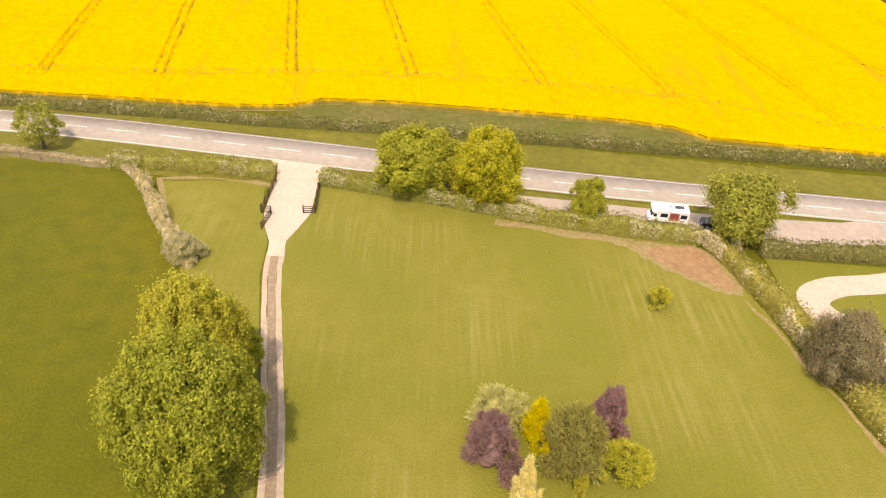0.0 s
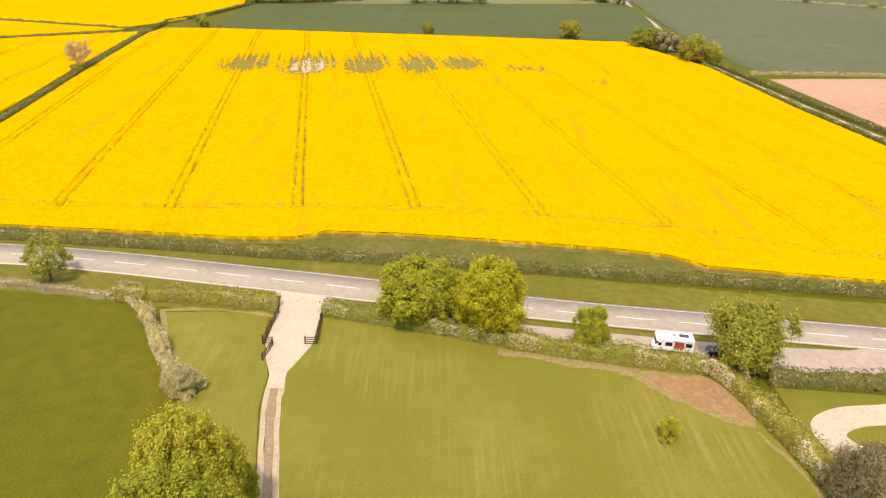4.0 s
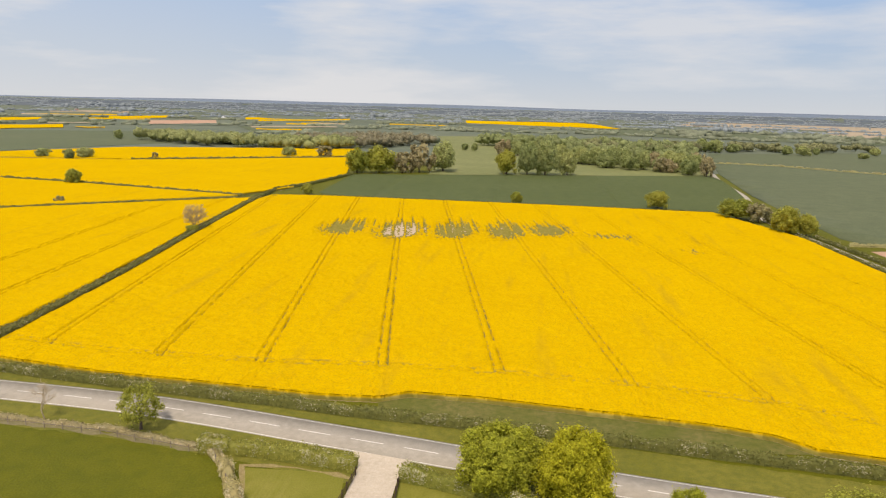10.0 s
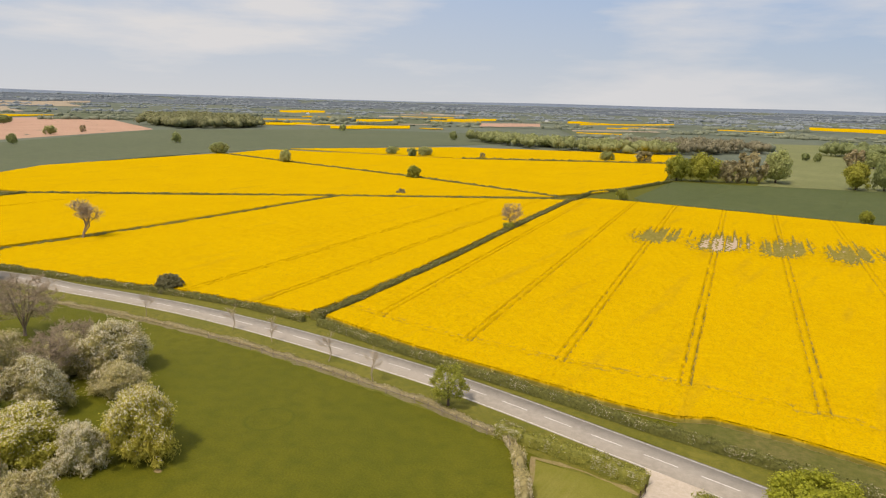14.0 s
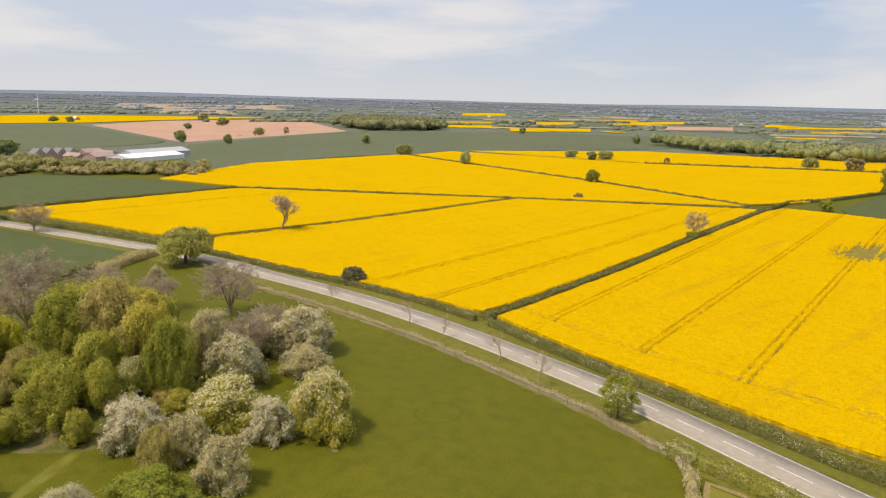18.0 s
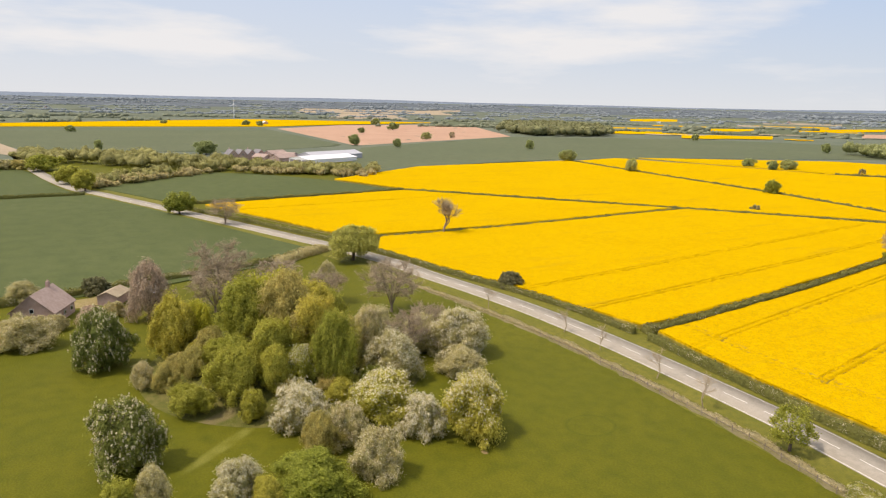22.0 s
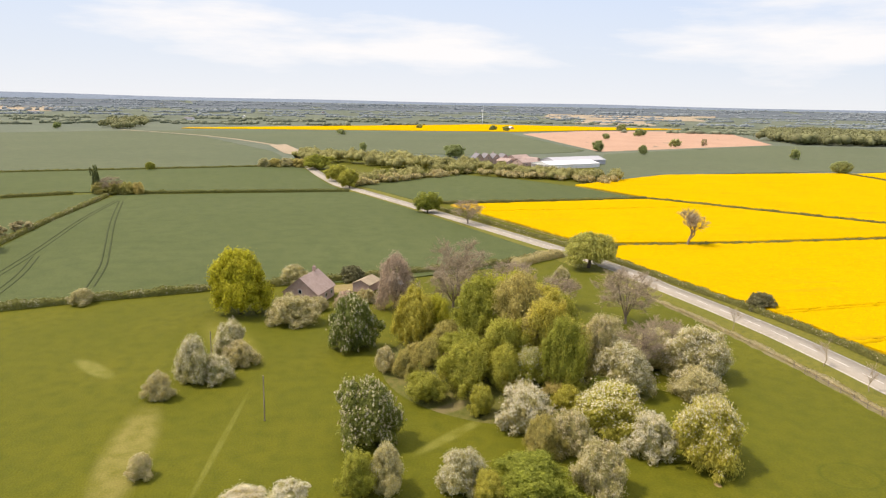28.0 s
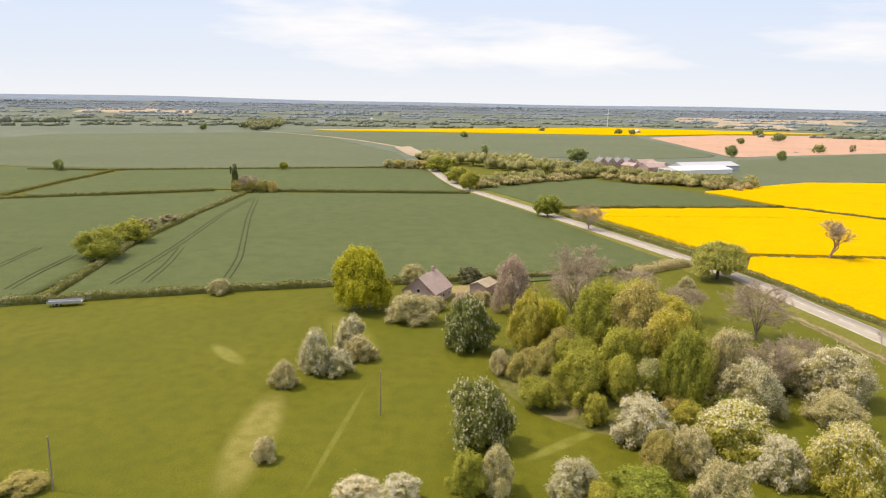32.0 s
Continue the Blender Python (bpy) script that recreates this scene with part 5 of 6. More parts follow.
# the yellow, pink and straw strips that stand out in the far patchwork
STRIPS = (("rape", [(-1007, 936), (-976, 1036), (-1141, 1212), (-1170, 1089)]), ("rape", [(-1692, 1648), (-1672, 1841), (-2040, 2247), (-2055, 2002)]),
                   ("rape", [(-1087, 1295), (-1056, 1413), (-1264, 1692), (-1295, 1542)]), ("rape", [(-836, 934), (-775, 1088), (-950, 1335), (-1030, 1150)]),
                   ("rape", [(-1034, 1625), (-980, 1808), (-1154, 2129), (-1214, 1907)]), ("rape", [(-773, 1837), (-696, 2035), (-850, 2480), (-950, 2260)]),
                   ("rape", [(-700, 1745), (-552, 2100), (-620, 2370), (-800, 2000)]), ("rape", [(-206, 2180), (28, 2090), (243, 2000), (220, 2362), (157, 2573), (-233, 2469)]),
                   ("soil", [(-780, 1362), (-715, 1536), (-900, 1930), (-980, 1710)]), ("soil", [(640, 1100), (800, 1180), (971, 1542), (841, 1483)]), ("rape", [(606, 1040), (720, 1090), (800, 1178), (640, 1098)]),
                   ("tan", [(-2661, 1419), (-2702, 1613), (-3079, 1840), (-3022, 1612)]), ("tan", [(-560, 1360), (-420, 1500), (-470, 1620), (-610, 1470)]))
small = np.random.default_rng(31)        # and a scatter of lesser ones
for k in range(16):
    q_, r_, w_, d_ = radians(small.uniform(8, 46)), small.uniform(1300, 2600), small.uniform(0.015, 0.05), small.uniform(1.04, 1.1)
    STRIPS += (("rape" if k % 3 else "tan", [(-r_ * b_ * math.sin(q_ + w_ * a_), r_ * b_ * math.cos(q_ + w_ * a_)) for a_, b_ in ((1, 1), (-1, 1), (-1, d_), (1, d_))]),)
STRIPS = [(key, [st[0], st[1]] + [tuple(0.45 * np.array(near_) + 0.55 * np.array(far_)) for near_, far_ in ((st[1], st[2]), (st[0], st[3]))] if len(st) == 4 else st) for key, st in STRIPS]
for key, strip in STRIPS:
    out_, k_ = [], len(strip)
    for i in range(k_):
        for t_ in np.linspace(0, 1, 6, endpoint=False):
            out_.append((strip[i][0] * (1 - t_) + strip[(i + 1) % k_][0] * t_, strip[i][1] * (1 - t_) + strip[(i + 1) % k_][1] * t_))
    thing("field", {"rape": "distant strip of yellow rape", "soil": "distant strip of bare pinkish earth"}.get(key, "distant straw-coloured strip"), "crop field", kind="structure",
          data=sheet("field", [(x * j_, y * j_) for (x, y), j_ in zip(out_, 1 + far_rng.uniform(-0.012, 0.012, len(out_)))], 1.0, M[key]))

near_s, far_s = [], []
for r0, az, w in wood_spots:
    if r0 < 1250 and not 5 < az < 20:
        continue
    for line in range(2):
        n_ = int(radians(w) * r0 / 7)
        on = far_rng.uniform(0, 6.28)
        for i in range(n_):
            f_ = i / max(1, n_)
            if math.sin(f_ * 9 + on) + math.sin(f_ * 23 + 2 * on) < -0.75:
                continue
            rr = r0 + line * (0.12 * r0 + 60 * math.sin(on)) + 40 * math.sin(f_ * 3 + on) + far_rng.normal(0, 0.012 * r0)
            q_ = radians(az + w * f_)
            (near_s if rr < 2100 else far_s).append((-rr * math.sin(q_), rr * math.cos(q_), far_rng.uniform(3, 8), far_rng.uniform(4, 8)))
    if far_rng.uniform() < 0.35:
        q_, rr = radians(az + far_rng.uniform(0, w)), r0 + far_rng.uniform(50, 250)
        for i in range(26):
            u_, v_ = far_rng.normal(0, 45), far_rng.normal(0, 14)
            x_, y_ = -rr * math.sin(q_) + u_ * math.cos(q_) - v_ * math.sin(q_), rr * math.cos(q_) + u_ * math.sin(q_) + v_ * math.cos(q_)
            (near_s if rr < 2100 else far_s).append((x_, y_, far_rng.uniform(8, 13), far_rng.uniform(7, 11)))
FAR_RAPE = [(-1300, -240), (-1326, -60), (-1318, 373), (-1430, 560), (-1560, 880), (-1640, 690), (-1751, 413), (-1450, -62), (-1330, -240)]


def clear(spots):
    """No trees on or just before the strips that show."""
    a_ = np.array(spots)
    bad = np.zeros(len(a_), bool)
    for st in [st_ for key, st_ in STRIPS] + [FAR_RAPE]:
        for k_ in (1.0, 1.04, 1.08):
            bad |= inside(st, a_[:, 0] * k_, a_[:, 1] * k_)
    return a_[~bad]


near_s, far_s = clear(near_s), clear(far_s)
# both leaf colours hold painted haze, the farther lines the bluer one
tree_lines("haze-tinted hedgerow trees and copses of the far plain", near_s, M["haze_copse"])
tree_lines("haze-tinted tree lines towards the skyline", far_s, M["hazier_wood"])
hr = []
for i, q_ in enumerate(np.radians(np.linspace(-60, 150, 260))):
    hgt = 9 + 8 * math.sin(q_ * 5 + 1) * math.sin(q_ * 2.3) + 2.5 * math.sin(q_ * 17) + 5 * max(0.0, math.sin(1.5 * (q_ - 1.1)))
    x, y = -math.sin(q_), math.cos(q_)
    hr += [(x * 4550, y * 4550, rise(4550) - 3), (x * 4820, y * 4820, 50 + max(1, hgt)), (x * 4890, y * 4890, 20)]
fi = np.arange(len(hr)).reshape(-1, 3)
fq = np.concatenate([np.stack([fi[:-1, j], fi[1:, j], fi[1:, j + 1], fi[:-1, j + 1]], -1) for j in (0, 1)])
thing("backdrop", "haze-blue hills on the horizon", "hills", kind="structure", data=mesh_of("backdrop", hr, fq, mat=M["haze_hill"], smooth=True))

# ---- hedges ----
hedge([(130, 96), (100, 97.2), (72.6, 98.6), (40, 101.6), (14.4, 104.2), (-16, 106.3), (-28.7, 107.0), (-42, 108.6), (-62.8, 110.2), (-87, 112.6), (-107, 115.2)], 1.6, 1.75, "hedgemid", 50, 0.19, 7, "clipped roadside hedge below the rape field, touched with white blossom")
hedge([(-111.6, 115.0), (-131, 114.6), (-150, 111.9), (-183, 104.3), (-209, 99.6), (-236, 93), (-300, 71), (-345, 54)], 1.6, 1.5, "hedgedark", 26, 0.24, 3, "roadside hedge below the far rape fields")
hedge([(-47.0, 91.2), (-40.2, 91.4), (-31, 90.6), (-22.8, 89.6)], 2.1, 2.1, "hedge", 70, 0.17, 30, "clipped hawthorn hedge beside the drive entrance, white with blossom")
hedge([(-15.9, 88.4), (-6.9, 86.3), (2, 83.8), (10.7, 81.4)], 2.1, 2.1, "hedge", 70, 0.17, 40, "clipped hawthorn hedge beside the drive entrance, white with blossom")
hedge([(10.7, 81.2), (18.2, 79.2), (35.7, 76.2)], 2.3, 2.35, "hedge", 70, 0.17, 50, "hawthorn hedge in white blossom between lawn and lay-by")
hedge([(37.0, 75.8), (38.4, 72.6), (41.0, 62), (43.0, 52), (45, 42), (48, 20), (50, -20)], 2.6, 2.3, "hedge", 70, 0.19, 60, "overgrown hawthorn hedge in blossom at the lawn's edge")
hedge([(43.0, 74.2), (58, 73.6), (80, 71.5), (110, 68)], 2.6, 2.0, "hedgedark", 70, 0.17, 4, "clipped dark hedge behind the lay-by")
hedge([(-45.5, 91.5), (-41.8, 87.6), (-39.2, 83.6), (-36.5, 79), (-34.4, 75.5), (-31, 70.5), (-28.5, 67)], 1.8, 2.0, "greyhedge", 55, 0.18, 50, "gappy old hawthorn hedge with a broken rail fence", gaps=0.95)
hedge([(-48, 92.2), (-53, 93.1), (-64, 95.1), (-77, 95.7), (-92, 96.3), (-110, 96.6), (-129, 95.4), (-142, 93.9), (-160, 91.4), (-186, 86)], 1.5, 0.6, "brown", 34, 0.16, 5, "low scrubby brown hedge line along the pasture", gaps=0.6)
hedge([(190, 766), (251, 754), (291, 710), (328, 686), (400, 640)], 2.4, 1.8, "greyhedge", 8, 0.5, 3, "thin gappy hedge flecked with blossom across the cereal", gaps=0.8)
DARKH = "dark field hedge between the crops"
hedge([(-110.6, 117.5), (-112.0, 135.5), (-116.0, 165), (-120.6, 201), (-128.0, 242), (-134.4, 284), (-144.6, 350), (-145.5, 362)], 2.6, 1.7, "hedgedark", 34, 0.3, 1.5, DARKH)
hedge([(-238.5, 107), (-238.5, 170), (-246.0, 278.8)], 1.8, 1.6, "hedgedark", 14, 0.35, 0, DARKH)
hedge([(-156, 364), (-271.6, 390.5), (-390, 406), (-509, 425)], 2.2, 1.8, "hedgedark", 9, 0.45, 0, DARKH)
hedge([(-145, 362), (-192, 325), (-248.0, 281.0), (-310, 230), (-366, 183)], 1.8, 1.6, "hedgedark", 10, 0.42, 0, DARKH)
hedge([(-334, 552.7), (-170.3, 666.0)], 2.4, 2.2, "hedgedark", 6, 0.6, 0, DARKH)
hedge([(-356, 60), (-362.5, 140.5), (-369, 182.5)], 1.8, 1.7, "hedgedark", 12, 0.4, 0, DARKH)
hedge([(-140, 366), (-116, 379), (-12, 379.3), (95, 377)], 1.2, 1.1, "hedgedark", 10, 0.4, 0, DARKH)
hedge([(-146, 366), (-150, 400), (-140, 430), (-131, 507)], 2.0, 1.8, "hedgedark", 9, 0.45, 0, DARKH)
hedge([(116.5, 355), (116.0, 311), (121.2, 235.7), (126, 190), (130, 150), (136, 100)], 1.6, 1.5, "hedgedark", 16, 0.32, 2, "hedge beside the farm lane")
hedge([(123, 311), (129.5, 235.7), (134.5, 190), (139, 150), (145, 100)], 1.6, 1.6, "hedgedark", 16, 0.32, 2, "hedge beside the farm lane")
hedge([(130, 296), (205, 303), (400, 322)], 1.6, 1.4, "greyhedge", 9, 0.42, 0, "thin hedge along the ploughed field")
hedge([(-150, -170), (-174.5, -94), (-184.9, -62), (-194.0, -29)], 2.2, 1.9, "hedgemid", 40, 0.24, 8, "grey-green field hedge along the pasture")
hedge([(-194, -28), (-199, 0), (-206, 22), (-213, 50), (-226, 80)], 2.4, 1.9, "hedgedark", 26, 0.26, 4, "hedge behind the cottage garden")
hedge([(-171, -102), (-187, -104.2), (-208, -106.5), (-237, -110.5), (-267, -112.6), (-322, -113), (-392, -112)], 2.0, 1.7, "hedgemid", 26, 0.3, 5, "field hedge with scattered trees")
hedge([(-340, -260), (-357, -219.5), (-378.6, -180), (-403, -132)], 2.0, 1.7, "hedgedark", 10, 0.42, 0, DARKH)
hedge([(-403, -103), (-407, -40), (-409, 16)], 2.0, 1.7, "hedgedark", 10, 0.42, 0, DARKH)
hedge([(-505, -300), (-511, -241), (-533, -165.5), (-570, -36)], 2.0, 1.4, "hedgedark", 6, 0.55, 0, DARKH)
hedge([(-330, -238), (-364.5, -232.8), (-425.4, -236.2), (-505, -238)], 2.0, 1.5, "hedgedark", 8, 0.45, 0, DARKH)
hedge([(-214, 62), (-222, 72), (-228, 82)], 5, 2.2, "greyhedge", 60, 0.3, 0, "brown brushy hedge by the road")

# ---- trees and bushes ----
plant("bigtree", -20.8, 46.0, 14.6, 5.0)
plant("bigtree", -18.5, 36.5, 16.6, 6.0)
plant("oak", -233.5, 656.3, 9.6, 6.5)
plant("brown", -200.6, 670.0, 10.7, 9.4)
plant("brown", -328.2, 580.2, 5.5, 2.7)
plant("oak", -6.8, 382.3, 6.5, 3.2)
plant("oak", 69.6, 386.7, 9.5, 6.4)
plant("oak", -126.4, 386.2, 6.3, 3.5)
plant("twig", -131.9, 259.7, 10.5, 5.0)
plant("oak", -131.0, 256.0, 3.2, 3.0)
plant("oak", 103.5, 360.6, 9.8, 9.0)
plant("brown", 111.3, 352.2, 8.6, 5.9)
plant("oak", 112.7, 319.3, 11.9, 6.9)
plant("oak", 120.4, 316.1, 9.4, 4.7)
plant("oak", 376.1, 641.9, 4.9, 3.7)
plant("oak", -271.4, 386.1, 9.0, 5.8)
plant("oak", -411.4, 405.8, 11.1, 5.9)
plant("oak", -511.5, 422.8, 10.8, 8.0)
plant("dark", -158.7, 112.8, 4.7, 3.3)
plant("brown", -229.1, 314.8, 3.3, 2.4)
plant("oak", -412.8, 549.9, 7.8, 6.7)
plant("oak", -386.2, 546.9, 8.2, 4.9)
plant("oak", -378.3, 557.1, 9.3, 6.6)
plant("oak", -522.1, 838.4, 12.2, 6.1)
plant("dead", -237.6, 135.3, 13.9, 5.5)
plant("willow", -209.5, 85.2, 11.4, 8.4)
plant("oak", -328.0, 50.2, 9.6, 6.5)
plant("twig", -295.0, 63.0, 10.0, 7.4)
plant("dark", -158.4, 113.2, 4.8, 3.3)
plant("sapling", -144.0, 95.8, 5.7, 2.3)
plant("sapling", -120.1, 101.2, 5.8, 2.4)
plant("sapling", -107.1, 100.7, 5.5, 2.5)
plant("sapling", -89.9, 99.5, 6.1, 2.5)
plant("sapling", -76.2, 96.6, 6.4, 2.4)
plant("oak", -428.1, 16.8, 11.2, 6.6)
plant("oak", -464.4, 10.2, 10.3, 7.8)
plant("oak", -550.8, -3.2, 10.8, 11.7)
plant("oak", -774.2, 317.7, 12.9, 7.5)
plant("oak", -872.2, 466.8, 10.7, 7.3)
plant("brown", -907.1, 528.4, 9.0, 4.7)
plant("oak", -1071.7, 452.8, 8.9, 6.6)
plant("oak", -1423.6, 635.0, 14.4, 10.2)
plant("oak", -1175.5, 558.3, 14.0, 9.6)
plant("oak", -725.0, 350.2, 10.7, 4.3)
plant("oak", -666.5, 493.6, 10.9, 5.5)
plant("oak", -778.6, 901.1, 11.4, 5.6)
plant("oak", -1376.8, 340.6, 10.5, 7.8)
plant("oak", -1349.9, 360.7, 10.4, 7.7)
plant("oak", -671.5, 128.9, 12.4, 10.6)
plant("oak", -1131.7, 33.0, 9.2, 6.6)
plant("oak", -1452.4, 202.6, 8.5, 6.7)
plant("oak", -737.6, 43.8, 10.4, 3.8)
plant("bright", -171.0, -20.2, 16.6, 7.5)
plant("grey", -161.5, -6.8, 6.9, 5.9)
plant("grey", -120.9, -28.7, 4.8, 2.6)
plant("hawthorn", -127.7, -24.0, 8.8, 3.4)
plant("hawthorn", -139.5, -19.0, 7.6, 3.7)
plant("grey", -94.0, -25.5, 3.3, 2.0)
plant("white", -83.3, -10.5, 3.1, 3.3)
plant("white", -82.9, -5.2, 3.6, 3.3)
plant("dark", -200.6, 8.8, 4.6, 3.4)
plant("grey", -199.8, -8.3, 5.2, 4.6)
plant("oak", -222.6, -111.8, 9.2, 8.2)
plant("oak", -250.9, -113.0, 8.0, 6.8)
plant("brown", -271.9, -116.9, 5.4, 4.5)
plant("brown", -291.0, -115.3, 3.7, 4.7)
plant("grey", -183.3, -60.1, 4.0, 3.0)
plant("poplar", -401.1, -120.0, 16.1, 2.2)
plant("twig", -402.6, -112.5, 9.0, 7.7)
for y_, r_ in ((-118, 4.5), (-111, 5), (-104, 4.5), (-98, 4)):
    plant("scrub", -401 + 0.1 * r_, y_, 5.6 + 0.3 * r_, r_)
for y_, r_, kind in ((-44, 6, "grey"), (-35, 7, "scrub"), (-26, 7, "grey"), (-17, 6.5, "scrub")):
    plant(kind, -566, y_, 7.0, r_)
plant("oak", -537.2, -122.7, 6.1, 3.3)
plant("oak", -502.0, -275.7, 8.2, 4.1)
plant("oak", -1254.5, -426.3, 10.6, 7.2)
plant("light", -59.3, 96.0, 6.8, 3.7)
plant("sycamore", -2.0, 87.8, 9.3, 6.3)
plant("goldleaf", 7.8, 84.9, 11.2, 5.5)
plant("small", 21.5, 80.4, 7.0, 2.5)
plant("oak", 41.0, 77.0, 9.5, 5.2)
plant("pale", 7.0, 44.3, 4.5, 2.9)
plant("copper", 6.1, 40.1, 5.6, 2.7)
plant("goldcone", 10.5, 42.6, 5.4, 2.3)
plant("sage", 13.3, 39.7, 7.3, 3.2)
plant("copper", 17.2, 43.5, 5.7, 2.2)
plant("golden", 17.9, 38.7, 4.0, 2.4)
plant("cream", 8.8, 36.1, 5.7, 1.6)
plant("golden", 13.6, 36.8, 2.8, 0.7)
plant("golden", 27.0, 62.7, 2.7, 1.45)
plant("darkbig", 43.1, 52.0, 8.4, 3.8)
plant("sycamore", -18.0, 50.7, 5.6, 2.2)
plant("grey", -29.8, 69.1, 3.4, 2.4)
plant("scrub", -85.0, -55.5, 2.0, 3.2)
# the wooded mound, its thorn bushes and the trees round its foot
MOUND = dict(
    olive=((-143.1, 19.4, 12.6, 4.2), (-120.5, 41.5, 10.5, 4.6), (-112.6, 31.2, 7.9, 3.1), (-114.4, 24.9, 8.9, 4.2), (-107.0, 25.9, 5.0, 2.2), (-80.9, 21.0, 4.3, 2.2), (-85.4, 4.2, 6.3, 2.4), (-135.0, 45.0, 10.0, 5.5), (-119.0, 33.0, 8.5, 4.2)),
    lime=((-145.3, 24.5, 9.7, 3.4), (-154.0, 43.5, 12.6, 5.6), (-141.0, 36.0, 11.5, 4.2)),
    oak=((-130.6, 30.7, 12.2, 5.3), (-110.4, 41.3, 13.5, 3.5), (-113.3, 17.4, 5.0, 3.4), (-121.0, 26.5, 6.5, 3.4), (-146.0, 52.0, 9.5, 5.0)),
    whitegreen=((-113.6, 36.2, 6.2, 2.9), (-99.3, 45.5, 7.6, 6.5), (-86.3, 55.5, 10.2, 5.4)),
    white=((-100.0, 31.8, 8.1, 4.3), (-89.3, 48.2, 6.9, 3.2)),
    hawthorn=((-111.9, 53.7, 9.4, 4.7), (-118.3, 71.8, 9.9, 6.4), (-84.5, 17.9, 5.8, 3.5)),
    grey=((-107.5, 66.2, 5.7, 4.8), (-119.8, 51.8, 10.3, 3.8), (-92.6, 36.6, 6.8, 3.4), (-82.0, 37.0, 7.0, 3.9), (-85.5, 7.9, 6.8, 2.8), (-128.8, 11.7, 4.9, 2.3), (-187.8, 68.3, 5.8, 2.6), (-127.5, 57.0, 8.5, 4.4), (-124.0, 65.5, 8.0, 4.6)),
    scrub=((-126.0, 37.5, 12.3, 6.2), (-126.7, 20.3, 5.6, 3.0), (-125.2, 15.3, 5.2, 2.6), (-91.7, 31.9, 6.3, 2.8), (-133.0, 24.0, 5.0, 3.0), (-117.5, 46.0, 8.5, 3.6)),
    dense=((-81.8, 27.1, 5.6, 5.6),), chestnut=((-99.5, 6.4, 10.3, 4.6), (-142.3, 6.2, 11.6, 5.0)), purple=((-170.6, 18.0, 14.1, 4.9),),
    twig=((-181.2, 36.7, 15.2, 9.0), (-151.7, 72.0, 12.7, 8.6), (-120.0, 60.6, 9.8, 5.0), (-170.0, 33.0, 10.5, 6.5), (-176.0, 50.0, 10.0, 7.5), (-166.0, 60.0, 8.5, 6.0), (-129.0, 70.0, 8.5, 5.0)),
)
for kind, spots_ in MOUND.items():
    for spot in spots_:
        plant(kind, *spot)
under = np.random.default_rng(23)        # low tangled growth between the trees on the mound
for k in range(46):
    a_, d_ = under.uniform(0, 6.28), 21 * math.sqrt(under.uniform(0.02, 1))
    x, y = -127 + d_ * math.cos(a_), 39 + d_ * math.sin(a_)
    if x > -116 and y < 24:
        continue
    plant(("scrub", "olive", "scrub", "grey", "oak")[k % 5], round(x, 1), round(y, 1), under.uniform(2.2, 4.6), under.uniform(1.8, 3.2))
for x, y, h, r, kind in ((-171, -1.5, 3.6, 2.8, "grey"), (-173, 6, 4.4, 3.2, "purple"), (-177, 11, 3.6, 2.6, "grey"), (-170, -10, 4.0, 2.6, "scrub")):
    plant(kind, x, y, h, r)


for x, y, h, r, kind in ((-135.5, -16.5, 5.0, 3.4, "grey"), (-127.0, -19.8, 5.4, 3.0, "hawthorn")):
    plant(kind, x, y, h, r)
# groves at the edge of the parkland, hedgerow trees of the great cereal field
PARKLAND = dict(
    oak=((-131.4, 522.2, 18.1, 9.5), (-115.7, 527.9, 19.7, 11.4), (-70.4, 561.5, 23.7, 12.3), (-19.2, 555.7, 18.6, 9.8), (12.0, 560.7, 27.1, 11.0), (29.2, 569.2, 18.0, 8.3), (-80.3, 849.9, 8.4, 4.5), (-67.5, 838.4, 9.9, 4.0), (-2.5, 560.3, 26.2, 9.3), (452.3, 876.5, 22.2, 10.7), (508.2, 854.2, 13.8, 10.8), (574.5, 1012.6, 11.8, 5.6),
         (464.5, 1024.3, 10.7, 6.5), (414.3, 941.7, 7.8, 6.9), (379.0, 997.7, 9.8, 4.1), (352.6, 971.2, 12.6, 9.9), (335.4, 980.0, 11.7, 7.9), (229.1, 992.7, 17.9, 9.7), (244.4, 982.7, 16.9, 12.6), (270.5, 993.4, 11.8, 9.8)),
    brown=((-99.3, 535.8, 16.5, 8.5), (-87.0, 545.4, 21.1, 10.3), (333.4, 674.7, 11.1, 3.9)),
)
for kind, spots_ in PARKLAND.items():
    for spot in spots_:
        plant(kind, *spot)
for x0, y0, x1, y1, count in ((38, 690, 95, 650, 9), (95, 650, 150, 606, 9), (40, 725, 160, 660, 14), (-40, 800, 40, 760, 6)):
    for i in range(count):
        f_ = (i + under.uniform(0.1, 0.9)) / count
        plant(("oak", "oak", "oak", "brown")[int(under.integers(0, 4))], round(x0 + (x1 - x0) * f_ + under.normal(0, 5), 1), round(y0 + (y1 - y0) * f_ + under.normal(0, 6), 1), under.uniform(11, 18), under.uniform(6.5, 9.5))
# ---- built things ----
def box(bm, x0, x1, y0, y1, z0, z1, bevel=0.0):
    r = bmesh.ops.create_cube(bm, size=1.0, matrix=Matrix.LocRotScale(((x0 + x1) / 2, (y0 + y1) / 2, (z0 + z1) / 2), None, (x1 - x0, y1 - y0, z1 - z0)))
    if bevel:
        vs = set(r["verts"])
        bmesh.ops.bevel(bm, geom=[e_ for e_ in bm.edges if set(e_.verts) <= vs], offset=bevel, segments=2, affect="EDGES")
    return bm


